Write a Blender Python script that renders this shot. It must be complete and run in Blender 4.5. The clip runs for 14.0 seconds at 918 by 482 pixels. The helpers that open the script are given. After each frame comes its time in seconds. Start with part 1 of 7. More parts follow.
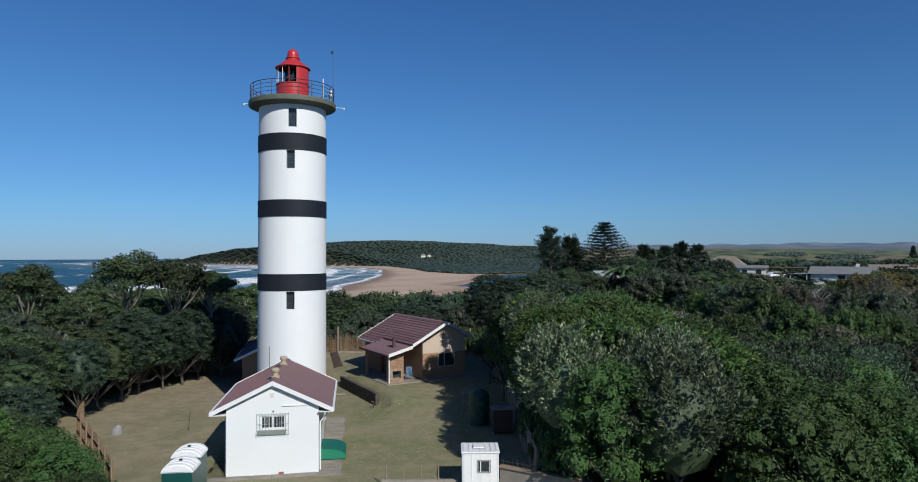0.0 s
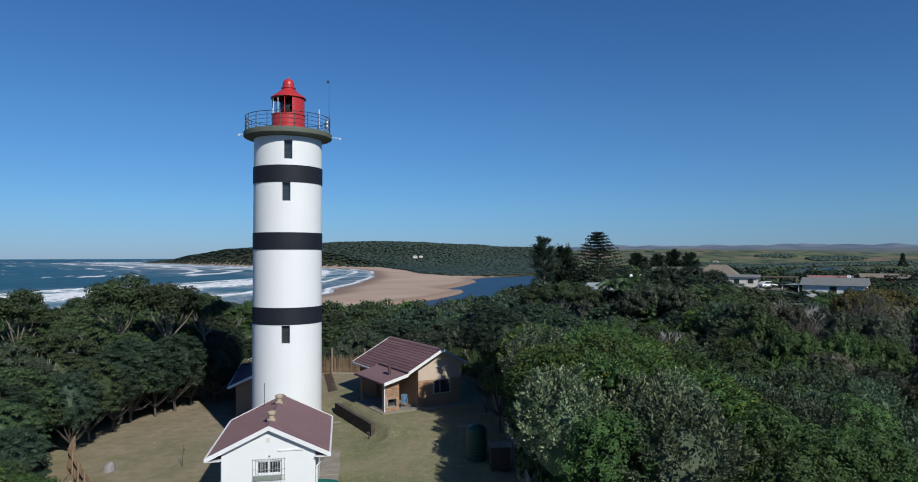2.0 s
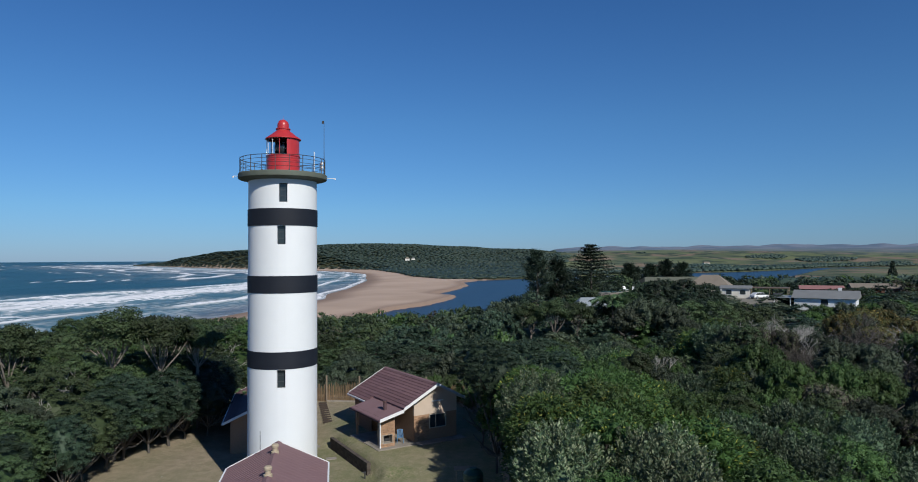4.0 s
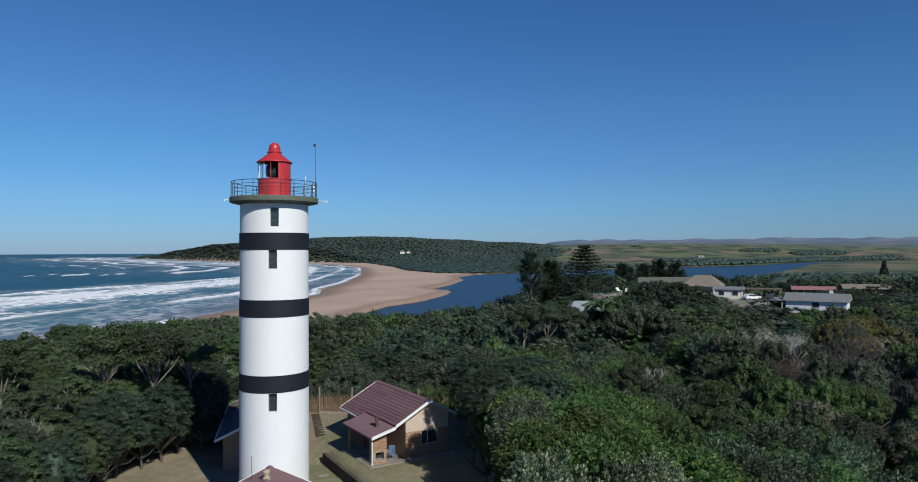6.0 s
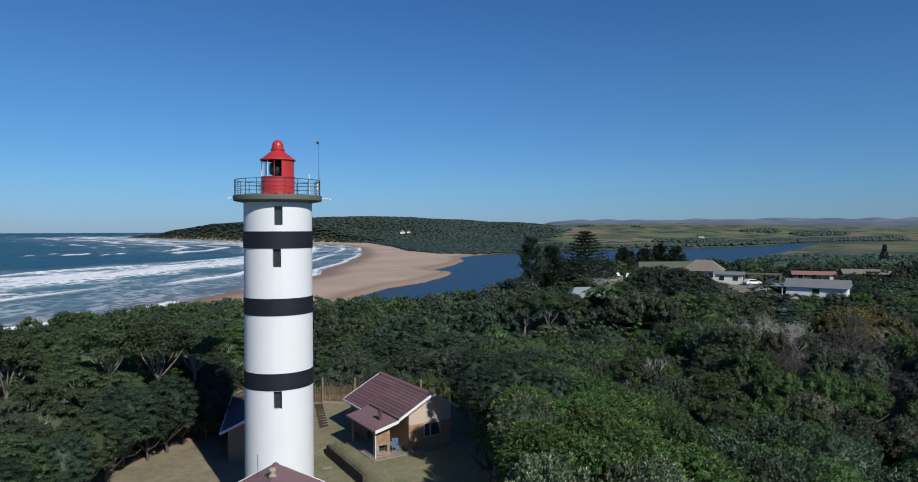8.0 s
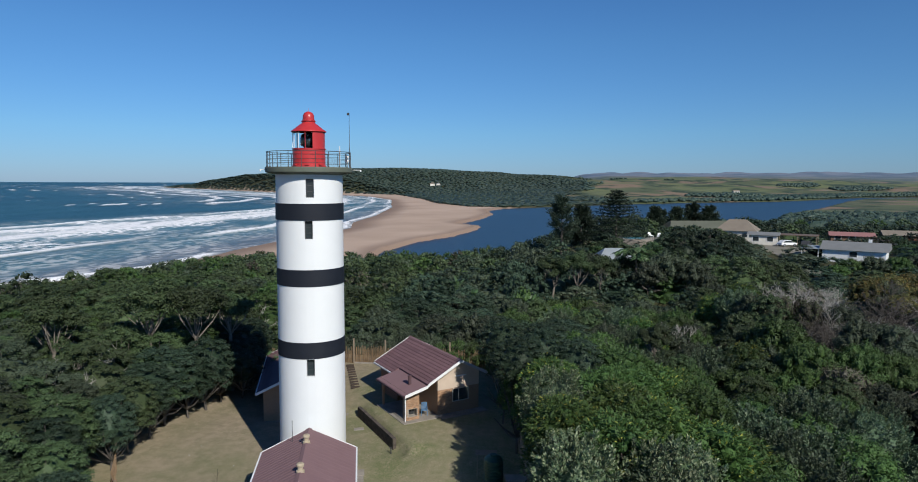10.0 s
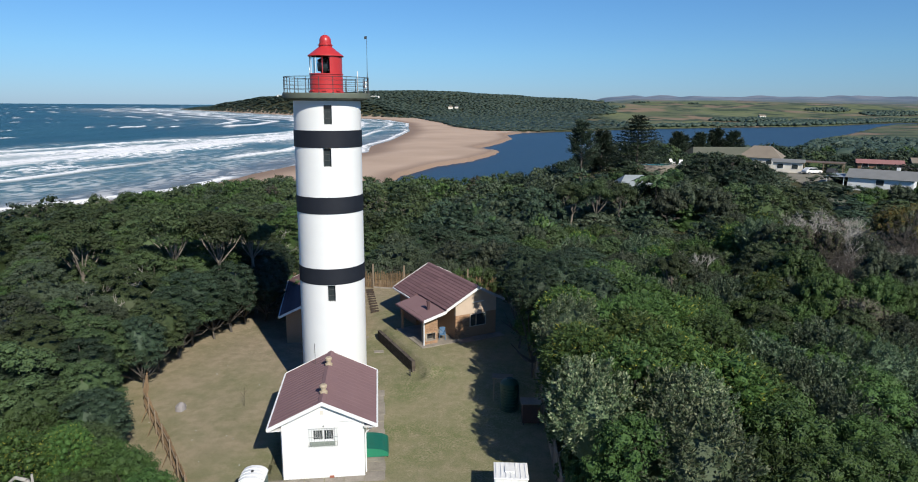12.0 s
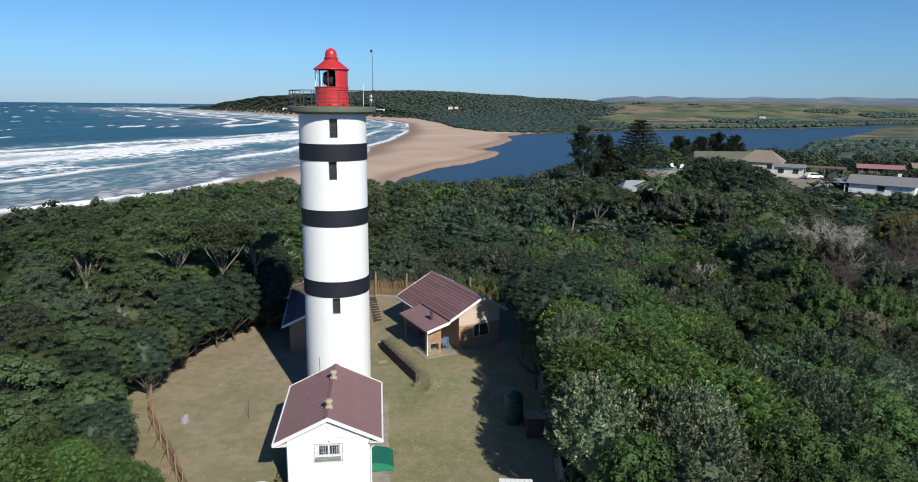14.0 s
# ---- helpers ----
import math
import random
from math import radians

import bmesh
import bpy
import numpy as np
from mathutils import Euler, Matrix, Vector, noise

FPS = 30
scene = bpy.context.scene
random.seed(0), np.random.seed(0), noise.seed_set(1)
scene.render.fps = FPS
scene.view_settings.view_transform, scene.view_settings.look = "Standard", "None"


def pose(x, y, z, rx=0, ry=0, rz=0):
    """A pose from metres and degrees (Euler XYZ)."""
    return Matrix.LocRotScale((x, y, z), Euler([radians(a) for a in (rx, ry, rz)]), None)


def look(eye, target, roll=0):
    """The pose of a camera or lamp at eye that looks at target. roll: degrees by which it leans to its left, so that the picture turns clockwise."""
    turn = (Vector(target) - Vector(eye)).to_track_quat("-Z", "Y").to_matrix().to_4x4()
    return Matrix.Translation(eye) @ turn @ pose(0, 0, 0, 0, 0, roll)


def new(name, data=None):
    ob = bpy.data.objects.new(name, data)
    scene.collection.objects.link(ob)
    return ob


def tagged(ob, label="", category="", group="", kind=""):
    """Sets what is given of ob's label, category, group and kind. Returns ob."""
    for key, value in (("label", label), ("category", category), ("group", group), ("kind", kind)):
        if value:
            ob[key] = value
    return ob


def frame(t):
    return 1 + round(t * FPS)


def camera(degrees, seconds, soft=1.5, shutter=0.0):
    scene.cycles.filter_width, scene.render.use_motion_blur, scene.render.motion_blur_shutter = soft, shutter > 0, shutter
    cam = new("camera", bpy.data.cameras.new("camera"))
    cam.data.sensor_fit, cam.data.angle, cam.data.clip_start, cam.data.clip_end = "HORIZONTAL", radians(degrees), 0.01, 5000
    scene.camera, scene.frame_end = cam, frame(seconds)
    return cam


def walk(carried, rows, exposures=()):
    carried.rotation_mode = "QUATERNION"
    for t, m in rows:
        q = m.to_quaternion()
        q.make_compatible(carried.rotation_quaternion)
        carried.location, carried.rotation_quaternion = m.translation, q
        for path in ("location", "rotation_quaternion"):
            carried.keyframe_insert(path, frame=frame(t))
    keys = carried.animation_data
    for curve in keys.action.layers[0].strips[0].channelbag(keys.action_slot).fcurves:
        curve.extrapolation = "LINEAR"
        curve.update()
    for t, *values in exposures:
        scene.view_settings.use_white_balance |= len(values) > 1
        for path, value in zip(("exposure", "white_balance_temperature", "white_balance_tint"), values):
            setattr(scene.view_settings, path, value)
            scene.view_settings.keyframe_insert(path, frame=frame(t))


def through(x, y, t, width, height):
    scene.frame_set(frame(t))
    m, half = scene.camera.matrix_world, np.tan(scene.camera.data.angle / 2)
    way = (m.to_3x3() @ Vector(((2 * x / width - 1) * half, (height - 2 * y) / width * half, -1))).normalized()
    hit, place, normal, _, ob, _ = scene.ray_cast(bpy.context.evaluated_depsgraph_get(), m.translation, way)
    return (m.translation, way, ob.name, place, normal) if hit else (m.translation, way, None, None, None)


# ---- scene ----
cam = camera(69.9, 14.0, soft=1.0)
PATH = [
    (0, (-0.39, 1.123, 9.638), (-0.658, 3.105, 9.685), -0.2),
    (0.5, (-0.435, 1.183, 10.032), (-0.697, 3.165, 10.08), -0.1),
    (1, (-0.483, 1.251, 10.522), (-0.739, 3.234, 10.57), -0.1),
    (1.5, (-0.568, 1.308, 11.083), (-0.819, 3.291, 11.131), -0.1),
    (2, (-0.755, 1.327, 11.712), (-0.998, 3.312, 11.759), -0.1),
    (2.5, (-0.89, 1.316, 12.41), (-1.126, 3.302, 12.457), -0.1),
    (3, (-1.029, 1.369, 13.117), (-1.259, 3.355, 13.165), -0.2),
    (3.5, (-1.049, 1.379, 13.761), (-1.272, 3.366, 13.808), -0.2),
    (4, (-0.996, 1.332, 14.297), (-1.215, 3.319, 14.347), -0.3),
    (6.5, (-0.657, 1.056, 16.595), (-0.857, 3.046, 16.607), -0.1),
    (7, (-0.726, 1.035, 16.827), (-0.923, 3.026, 16.82), -0.0),
    (7.5, (-0.875, 1.02, 17.111), (-1.072, 3.01, 17.086), -0.1),
    (10, (-0.92, 1.064, 18.839), (-1.213, 3.034, 18.657), 0.3),
    (10.5, (-0.892, 1.031, 18.888), (-1.203, 2.985, 18.6), 0.2),
    (11, (-0.905, 1.019, 18.883), (-1.229, 2.958, 18.516), 0.4),
    (11.5, (-0.913, 1.049, 18.958), (-1.244, 2.979, 18.553), 0.4),
    (12, (-1.001, 1.112, 19.073), (-1.34, 3.041, 18.664), 0.5),
    (12.5, (-1.123, 1.117, 19.208), (-1.461, 3.045, 18.8), 0.5),
    (13, (-1.213, 1.14, 19.395), (-1.552, 3.068, 18.985), 0.6),
    (13.5, (-1.294, 1.184, 19.667), (-1.632, 3.112, 19.258), 0.7),
    (14, (-1.382, 1.174, 19.919), (-1.719, 3.103, 19.51), 0.7),
]
walk(cam, [(t, look(eye, target, roll)) for t, eye, target, roll in PATH],
     [(0.0, -0.12, 6500, 10), (7.7, -0.12, 6500, 10), (10.0, 0.02, 6650, 10), (11.2, 0.24, 6900, 10), (14.0, 0.31, 6950, 10)])

# ---------------------------------------------------------------- world, sun
SUN_EL, SUN_AZ = 36.3, (0.615, -0.788)          # elevation; horizontal direction towards the sun
world = bpy.data.worlds.new("world")
scene.world = world
world.use_nodes = True
wn = world.node_tree
wn.nodes.clear()
sky = wn.nodes.new("ShaderNodeTexSky")
sky.sky_type = "NISHITA"
sky.sun_disc = False
sky.sun_elevation = radians(SUN_EL)
sky.sun_rotation = math.atan2(SUN_AZ[0], SUN_AZ[1])
sky.altitude = 0
sky.air_density, sky.dust_density, sky.ozone_density = 1.0, 0.1, 5.0
bg = wn.nodes.new("ShaderNodeBackground")
bg.inputs["Strength"].default_value = 0.094
wo = wn.nodes.new("ShaderNodeOutputWorld")
tint = wn.nodes.new("ShaderNodeMix")
tint.data_type, tint.blend_type = "RGBA", "MULTIPLY"
tint.inputs[0].default_value = 1.0
up = wn.nodes.new("ShaderNodeTexCoord")                # clear air above, a paler and greyer blue low over the sea
up_z = wn.nodes.new("ShaderNodeSeparateXYZ")
air = wn.nodes.new("ShaderNodeValToRGB")
air.color_ramp.elements[0].color = (0.365, 0.56, 0.97, 1)
air.color_ramp.elements[1].position, air.color_ramp.elements[1].color = 1.0, (0.21, 0.44, 0.76, 1)
for at_, c_ in ((0.07, (0.410, 0.67, 0.975, 1)), (0.20, (0.410, 0.71, 0.975, 1)), (0.42, (0.33, 0.645, 0.97, 1))):
    air.color_ramp.elements.new(at_).color = c_
wn.links.new(up.outputs["Generated"], up_z.inputs[0])
wn.links.new(up_z.outputs["Z"], air.inputs[0])
wn.links.new(air.outputs[0], tint.inputs[7])
wn.links.new(sky.outputs[0], tint.inputs[6])
wn.links.new(tint.outputs[2], bg.inputs[0])
wn.links.new(bg.outputs[0], wo.inputs[0])
sun = new("sun", bpy.data.lights.new("sun", "SUN"))
sun.data.energy, sun.data.angle, sun.data.color = 4.8, radians(0.53), (1.0, 0.96, 0.89)
sun.matrix_world = look((SUN_AZ[0] * 100, SUN_AZ[1] * 100, 100 * math.tan(radians(SUN_EL))), (0, 0, 0))
scene.view_settings.exposure = 0.0


# ---------------------------------------------------------------- materials
def mat(name, color, color2=None, rough=0.7, scale=4.0, fine=40.0, bump=0.2, metal=0.0, island=0.0, obj=0.0, contrast=1.0, spec=0.5):
    """A surface with variation at two scales between two colours, fine relief, and an optional shift from piece to piece."""
    m = bpy.data.materials.new(name)
    m.use_nodes = True
    nt = m.node_tree
    b = nt.nodes["Principled BSDF"]
    b.inputs["Roughness"].default_value = rough
    b.inputs["Metallic"].default_value = metal
    b.inputs["Specular IOR Level"].default_value = spec
    geo = nt.nodes.new("ShaderNodeNewGeometry")
    n1 = nt.nodes.new("ShaderNodeTexNoise")
    n1.inputs["Scale"].default_value = scale
    n1.inputs["Detail"].default_value = 4
    n2 = nt.nodes.new("ShaderNodeTexNoise")
    n2.inputs["Scale"].default_value = fine
    n2.inputs["Detail"].default_value = 3
    for n in (n1, n2):
        nt.links.new(geo.outputs["Position"], n.inputs["Vector"])
    add = nt.nodes.new("ShaderNodeMath")
    add.operation = "MULTIPLY_ADD"
    add.inputs[1].default_value = 0.6
    nt.links.new(n1.outputs["Fac"], add.inputs[0])
    m2 = nt.nodes.new("ShaderNodeMath")
    m2.operation = "MULTIPLY"
    m2.inputs[1].default_value = 0.4
    nt.links.new(n2.outputs["Fac"], m2.inputs[0])
    nt.links.new(m2.outputs[0], add.inputs[2])
    fac = add.outputs[0]
    rng = nt.nodes.new("ShaderNodeMapRange")
    rng.inputs["From Min"].default_value = 0.5 - 0.22 / contrast
    rng.inputs["From Max"].default_value = 0.5 + 0.22 / contrast
    nt.links.new(fac, rng.inputs["Value"])
    fac = rng.outputs[0]
    mix = nt.nodes.new("ShaderNodeMix")
    mix.data_type = "RGBA"
    c2 = color2 or tuple(c * 0.8 for c in color)
    mix.inputs[6].default_value = (*color, 1)
    mix.inputs[7].default_value = (*c2, 1)
    nt.links.new(fac, mix.inputs[0])
    out = mix.outputs[2]
    if island or obj:
        src = geo.outputs["Random Per Island"]
        if obj:
            src = nt.nodes.new("ShaderNodeObjectInfo").outputs["Random"]
        hsv = nt.nodes.new("ShaderNodeHueSaturation")
        mr = nt.nodes.new("ShaderNodeMapRange")
        amount = island or obj
        mr.inputs["To Min"].default_value, mr.inputs["To Max"].default_value = 1 - amount, 1 + amount
        nt.links.new(src, mr.inputs["Value"])
        nt.links.new(mr.outputs[0], hsv.inputs["Value"])
        nt.links.new(out, hsv.inputs["Color"])
        out = hsv.outputs[0]
    nt.links.new(out, b.inputs["Base Color"])
    if bump:
        bp = nt.nodes.new("ShaderNodeBump")
        bp.inputs["Strength"].default_value = bump
        bp.inputs["Distance"].default_value = 0.02
        nt.links.new(n2.outputs["Fac"], bp.inputs["Height"])
        nt.links.new(bp.outputs[0], b.inputs["Normal"])
    return m


def leaf_mat(name, dark, light, rough=0.55, through=0.14, hue=0.02, patch=0.12, accent=None, share=0.0, relief=3.0):
    """Foliage: each leaf its own shade, whole patches lighter or darker, some light shining through."""
    m = bpy.data.materials.new(name)
    m.use_nodes = True
    nt = m.node_tree
    b = nt.nodes["Principled BSDF"]
    b.inputs["Roughness"].default_value = rough
    b.inputs["Specular IOR Level"].default_value = 0.35
    geo = nt.nodes.new("ShaderNodeNewGeometry")
    info = nt.nodes.new("ShaderNodeObjectInfo")
    noise_n = nt.nodes.new("ShaderNodeTexNoise")
    noise_n.inputs["Scale"].default_value = patch
    noise_n.inputs["Detail"].default_value = 5
    nt.links.new(geo.outputs["Position"], noise_n.inputs["Vector"])
    a = nt.nodes.new("ShaderNodeMath")
    a.operation = "MULTIPLY_ADD"
    a.inputs[1].default_value = 0.34
    nt.links.new(geo.outputs["Random Per Island"], a.inputs[0])
    s = nt.nodes.new("ShaderNodeMapRange")
    s.inputs["From Min"].default_value, s.inputs["From Max"].default_value = 0.3, 0.7
    s.inputs["To Min"].default_value, s.inputs["To Max"].default_value = 0.05, 0.5
    nt.links.new(noise_n.outputs["Fac"], s.inputs["Value"])
    tone = nt.nodes.new("ShaderNodeAttribute")        # each tree of a joined wood a little lighter or darker
    tone.attribute_name = "tone"
    st = nt.nodes.new("ShaderNodeMath")
    nt.links.new(s.outputs[0], st.inputs[0])
    nt.links.new(tone.outputs["Fac"], st.inputs[1])
    nt.links.new(st.outputs[0], a.inputs[2])
    mix = nt.nodes.new("ShaderNodeMix")
    mix.data_type = "RGBA"
    mix.inputs[6].default_value = (*dark, 1)
    mix.inputs[7].default_value = (*light, 1)
    nt.links.new(a.outputs[0], mix.inputs[0])
    hsv = nt.nodes.new("ShaderNodeHueSaturation")
    mr = nt.nodes.new("ShaderNodeMapRange")
    mr.inputs["To Min"].default_value, mr.inputs["To Max"].default_value = 0.5 - hue, 0.5 + hue * 0.6
    nt.links.new(info.outputs["Random"], mr.inputs["Value"])
    nt.links.new(mr.outputs[0], hsv.inputs["Hue"])
    mv = nt.nodes.new("ShaderNodeMapRange")
    mv.inputs["To Min"].default_value, mv.inputs["To Max"].default_value = 0.64, 1.45
    nt.links.new(info.outputs["Random"], mv.inputs["Value"])
    nt.links.new(mv.outputs[0], hsv.inputs["Value"])
    col = mix.outputs[2]
    if accent:                                        # a share of the leaves in another colour
        w = nt.nodes.new("ShaderNodeMath")
        w.operation = "MULTIPLY"
        w.inputs[1].default_value = 17.31
        nt.links.new(geo.outputs["Random Per Island"], w.inputs[0])
        fr = nt.nodes.new("ShaderNodeMath")
        fr.operation = "FRACT"
        nt.links.new(w.outputs[0], fr.inputs[0])
        lt = nt.nodes.new("ShaderNodeMath")
        lt.operation = "LESS_THAN"
        lt.inputs[1].default_value = share
        nt.links.new(fr.outputs[0], lt.inputs[0])
        mx = nt.nodes.new("ShaderNodeMix")
        mx.data_type = "RGBA"
        twig = nt.nodes.new("ShaderNodeAttribute")
        twig.attribute_name = "twig"
        leaf_only = nt.nodes.new("ShaderNodeMath")
        leaf_only.operation, leaf_only.use_clamp = "SUBTRACT", True
        nt.links.new(lt.outputs[0], leaf_only.inputs[0])
        nt.links.new(twig.outputs["Fac"], leaf_only.inputs[1])
        nt.links.new(leaf_only.outputs[0], mx.inputs[0])
        nt.links.new(col, mx.inputs[6])
        mx.inputs[7].default_value = (*accent, 1)
        col = mx.outputs[2]
    nt.links.new(col, hsv.inputs["Color"])
    nt.links.new(hsv.outputs[0], b.inputs["Base Color"])
    tr = nt.nodes.new("ShaderNodeBsdfTranslucent")
    nt.links.new(hsv.outputs[0], tr.inputs["Color"])
    clump = nt.nodes.new("ShaderNodeTexNoise")
    clump.inputs["Scale"].default_value = relief
    clump.inputs["Detail"].default_value = 6
    clump.inputs["Roughness"].default_value = 0.7
    nt.links.new(geo.outputs["Position"], clump.inputs["Vector"])
    bump = nt.nodes.new("ShaderNodeBump")
    bump.inputs["Strength"].default_value = 0.35
    bump.inputs["Distance"].default_value = 0.9 / relief
    nt.links.new(clump.outputs["Fac"], bump.inputs["Height"])
    nt.links.new(bump.outputs[0], b.inputs["Normal"])
    ms = nt.nodes.new("ShaderNodeMixShader")
    ms.inputs[0].default_value = through
    nt.links.new(b.outputs[0], ms.inputs[1])
    nt.links.new(tr.outputs[0], ms.inputs[2])
    nt.links.new(ms.outputs[0], nt.nodes["Material Output"].inputs["Surface"])
    return m


def glass_mat(name, color=(0.8, 0.9, 0.95)):
    m = bpy.data.materials.new(name)
    m.use_nodes = True
    b = m.node_tree.nodes["Principled BSDF"]
    b.inputs["Base Color"].default_value = (*color, 1)
    b.inputs["Roughness"].default_value = 0.03
    b.inputs["Transmission Weight"].default_value = 1.0
    b.inputs["IOR"].default_value = 1.1
    return m


WHITE = mat("white_wall_paint", (0.71, 0.74, 0.745), (0.66, 0.69, 0.695), rough=0.55, scale=0.7, fine=18, bump=0.05)
BLACK = mat("black_band_paint", (0.009, 0.012, 0.019), (0.014, 0.018, 0.026), rough=0.65, spec=0.25, scale=1.2, fine=20, bump=0.05)
RED = mat("red_gloss_paint", (0.48, 0.036, 0.038), (0.39, 0.028, 0.031), rough=0.35, scale=2.5, fine=30, bump=0.05)
DECK = mat("olive_grey_deck_paint", (0.115, 0.135, 0.105), (0.085, 0.10, 0.078), rough=0.7, scale=2, fine=15)
STEEL_DARK = mat("dark_painted_steel", (0.035, 0.04, 0.045), (0.05, 0.05, 0.05), rough=0.5, scale=5, fine=50)
TRIM = mat("white_board_paint", (0.73, 0.75, 0.755), (0.65, 0.67, 0.67), rough=0.5, scale=3, fine=30, bump=0.05)
ROOF = mat("plum_roof_sheet", (0.225, 0.143, 0.148), (0.185, 0.115, 0.121), spec=0.15, rough=0.8, scale=0.9, fine=12, bump=0.1, contrast=0.8)
ROOF_TILE = mat("plum_roof_tile", (0.185, 0.110, 0.115), (0.140, 0.081, 0.087), spec=0.15, rough=0.75, scale=1.5, fine=20, bump=0.2, obj=0.12)
BRICK = mat("tan_face_brick", (0.37, 0.235, 0.145), (0.26, 0.155, 0.09), rough=0.85, scale=9, fine=70, obj=0.25)
BRICK_JOIN = mat("tan_brick_wall", (0.32, 0.20, 0.125), (0.23, 0.14, 0.085), rough=0.85, scale=9, fine=70, island=0.25)
MORTAR = mat("grey_mortar", (0.30, 0.27, 0.23), (0.24, 0.22, 0.19), rough=0.9, scale=5, fine=60)
PLASTER = mat("peach_plaster", (0.53, 0.44, 0.355), (0.46, 0.375, 0.30), rough=0.8, scale=2, fine=40)
CONCRETE = mat("weathered_concrete", (0.30, 0.27, 0.23), (0.17, 0.155, 0.13), rough=0.9, scale=1.1, fine=14, bump=0.4, contrast=1.3)
DARK_IN = mat("near_black_backing", (0.03, 0.032, 0.035), (0.02, 0.02, 0.022), rough=0.8)
GLASS = glass_mat("clear_glass")
WIN = mat("dark_window_glass", (0.02, 0.03, 0.035), (0.035, 0.045, 0.05), rough=0.06, scale=3, fine=9, bump=0)
GREEN_SHEET = mat("green_canopy_sheet", (0.008, 0.135, 0.090), (0.006, 0.105, 0.072), rough=0.5, scale=2, fine=20)
LOO_GREEN = mat("dark_green_plastic", (0.006, 0.07, 0.06), (0.004, 0.05, 0.045), rough=0.4, scale=2, fine=30)
LOO_WHITE = mat("white_plastic", (0.78, 0.80, 0.80), (0.68, 0.70, 0.70), rough=0.4, scale=4, fine=30)
TANK_GREEN = mat("green_tank_plastic", (0.012, 0.06, 0.035), (0.009, 0.045, 0.028), rough=0.5, scale=2, fine=20)
WOOD_OLD = mat("weathered_reed", (0.23, 0.16, 0.095), (0.13, 0.085, 0.05), rough=0.9, scale=3, fine=35, obj=0.25)
WOOD_DARK = mat("dark_creosote_wood", (0.05, 0.035, 0.025), (0.03, 0.022, 0.018), rough=0.85, scale=5, fine=40)
TIMBER = mat("pale_timber_post", (0.26, 0.21, 0.15), (0.18, 0.14, 0.10), rough=0.85, scale=4, fine=40)
CLAY = mat("clay_vent", (0.42, 0.36, 0.26), (0.33, 0.27, 0.19), rough=0.8, scale=6, fine=50)
BARK = mat("grey_bark", (0.105, 0.095, 0.082), (0.058, 0.052, 0.045), rough=0.9, scale=4, fine=25, bump=0.5)
BARK_PALE = mat("bleached_branch", (0.36, 0.35, 0.325), (0.24, 0.232, 0.21), rough=0.85, scale=4, fine=25, bump=0.4)
BARK_LIMB = mat("pale_grey_limbs", (0.22, 0.195, 0.165), (0.13, 0.115, 0.095), rough=0.9, scale=4, fine=25, bump=0.4)
BLUE = mat("blue_plastic", (0.09, 0.19, 0.33), (0.07, 0.16, 0.28), rough=0.4, scale=4, fine=30)
RUST = mat("rusty_steel", (0.10, 0.045, 0.03), (0.06, 0.035, 0.03), rough=0.8, scale=6, fine=40)
ROOF_PALE = mat("pale_grey_roof", (0.26, 0.295, 0.315), (0.20, 0.235, 0.25), rough=0.6, scale=0.8, fine=6)
ROOF_GREY = mat("grey_fibre_roof", (0.19, 0.20, 0.20), (0.14, 0.15, 0.15), rough=0.8, scale=0.6, fine=5)
ROOF_MOSS = mat("mossy_tile_roof", (0.105, 0.112, 0.085), (0.075, 0.085, 0.06), rough=0.85, scale=0.5, fine=5)
ROOF_TAN = mat("tan_tile_roof", (0.22, 0.19, 0.15), (0.165, 0.14, 0.11), rough=0.85, scale=0.5, fine=5)
ROOF_PINK = mat("pinkish_red_roof", (0.30, 0.15, 0.14), (0.25, 0.12, 0.11), rough=0.8, scale=0.5, fine=5)
POOL = mat("turquoise_pool_water", (0.05, 0.42, 0.46), (0.04, 0.36, 0.42), rough=0.1, scale=2, fine=9)
PALE_WALL = mat("cream_house_wall", (0.66, 0.64, 0.58), (0.56, 0.54, 0.48), rough=0.8, scale=1, fine=9)

L_DARK = leaf_mat("dark_coastal_leaves", (0.010, 0.023, 0.008), (0.086, 0.132, 0.054))
# thicket and olive: a little blue added to the colour for distance haze
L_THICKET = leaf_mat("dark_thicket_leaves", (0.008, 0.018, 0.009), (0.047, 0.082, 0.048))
L_OLIVE = leaf_mat("olive_leaves", (0.018, 0.030, 0.016), (0.074, 0.099, 0.060))
L_GREEN = leaf_mat("fresh_green_leaves", (0.018, 0.043, 0.011), (0.066, 0.124, 0.032))
L_GREY = leaf_mat("silver_green_leaves", (0.040, 0.068, 0.034), (0.128, 0.184, 0.098), accent=(0.205, 0.240, 0.145), share=0.30, hue=0.008)
L_YELLOW = leaf_mat("yellow_flecked_leaves", (0.020, 0.052, 0.013), (0.076, 0.138, 0.034), accent=(0.190, 0.205, 0.036), share=0.08)
L_SAGE = leaf_mat("sage_green_sprays", (0.024, 0.050, 0.026), (0.098, 0.150, 0.084), accent=(0.150, 0.195, 0.125), share=0.18)
L_BROWN = leaf_mat("dry_brown_twigs", (0.045, 0.042, 0.030), (0.095, 0.088, 0.066), accent=(0.05, 0.075, 0.025), share=0.35)
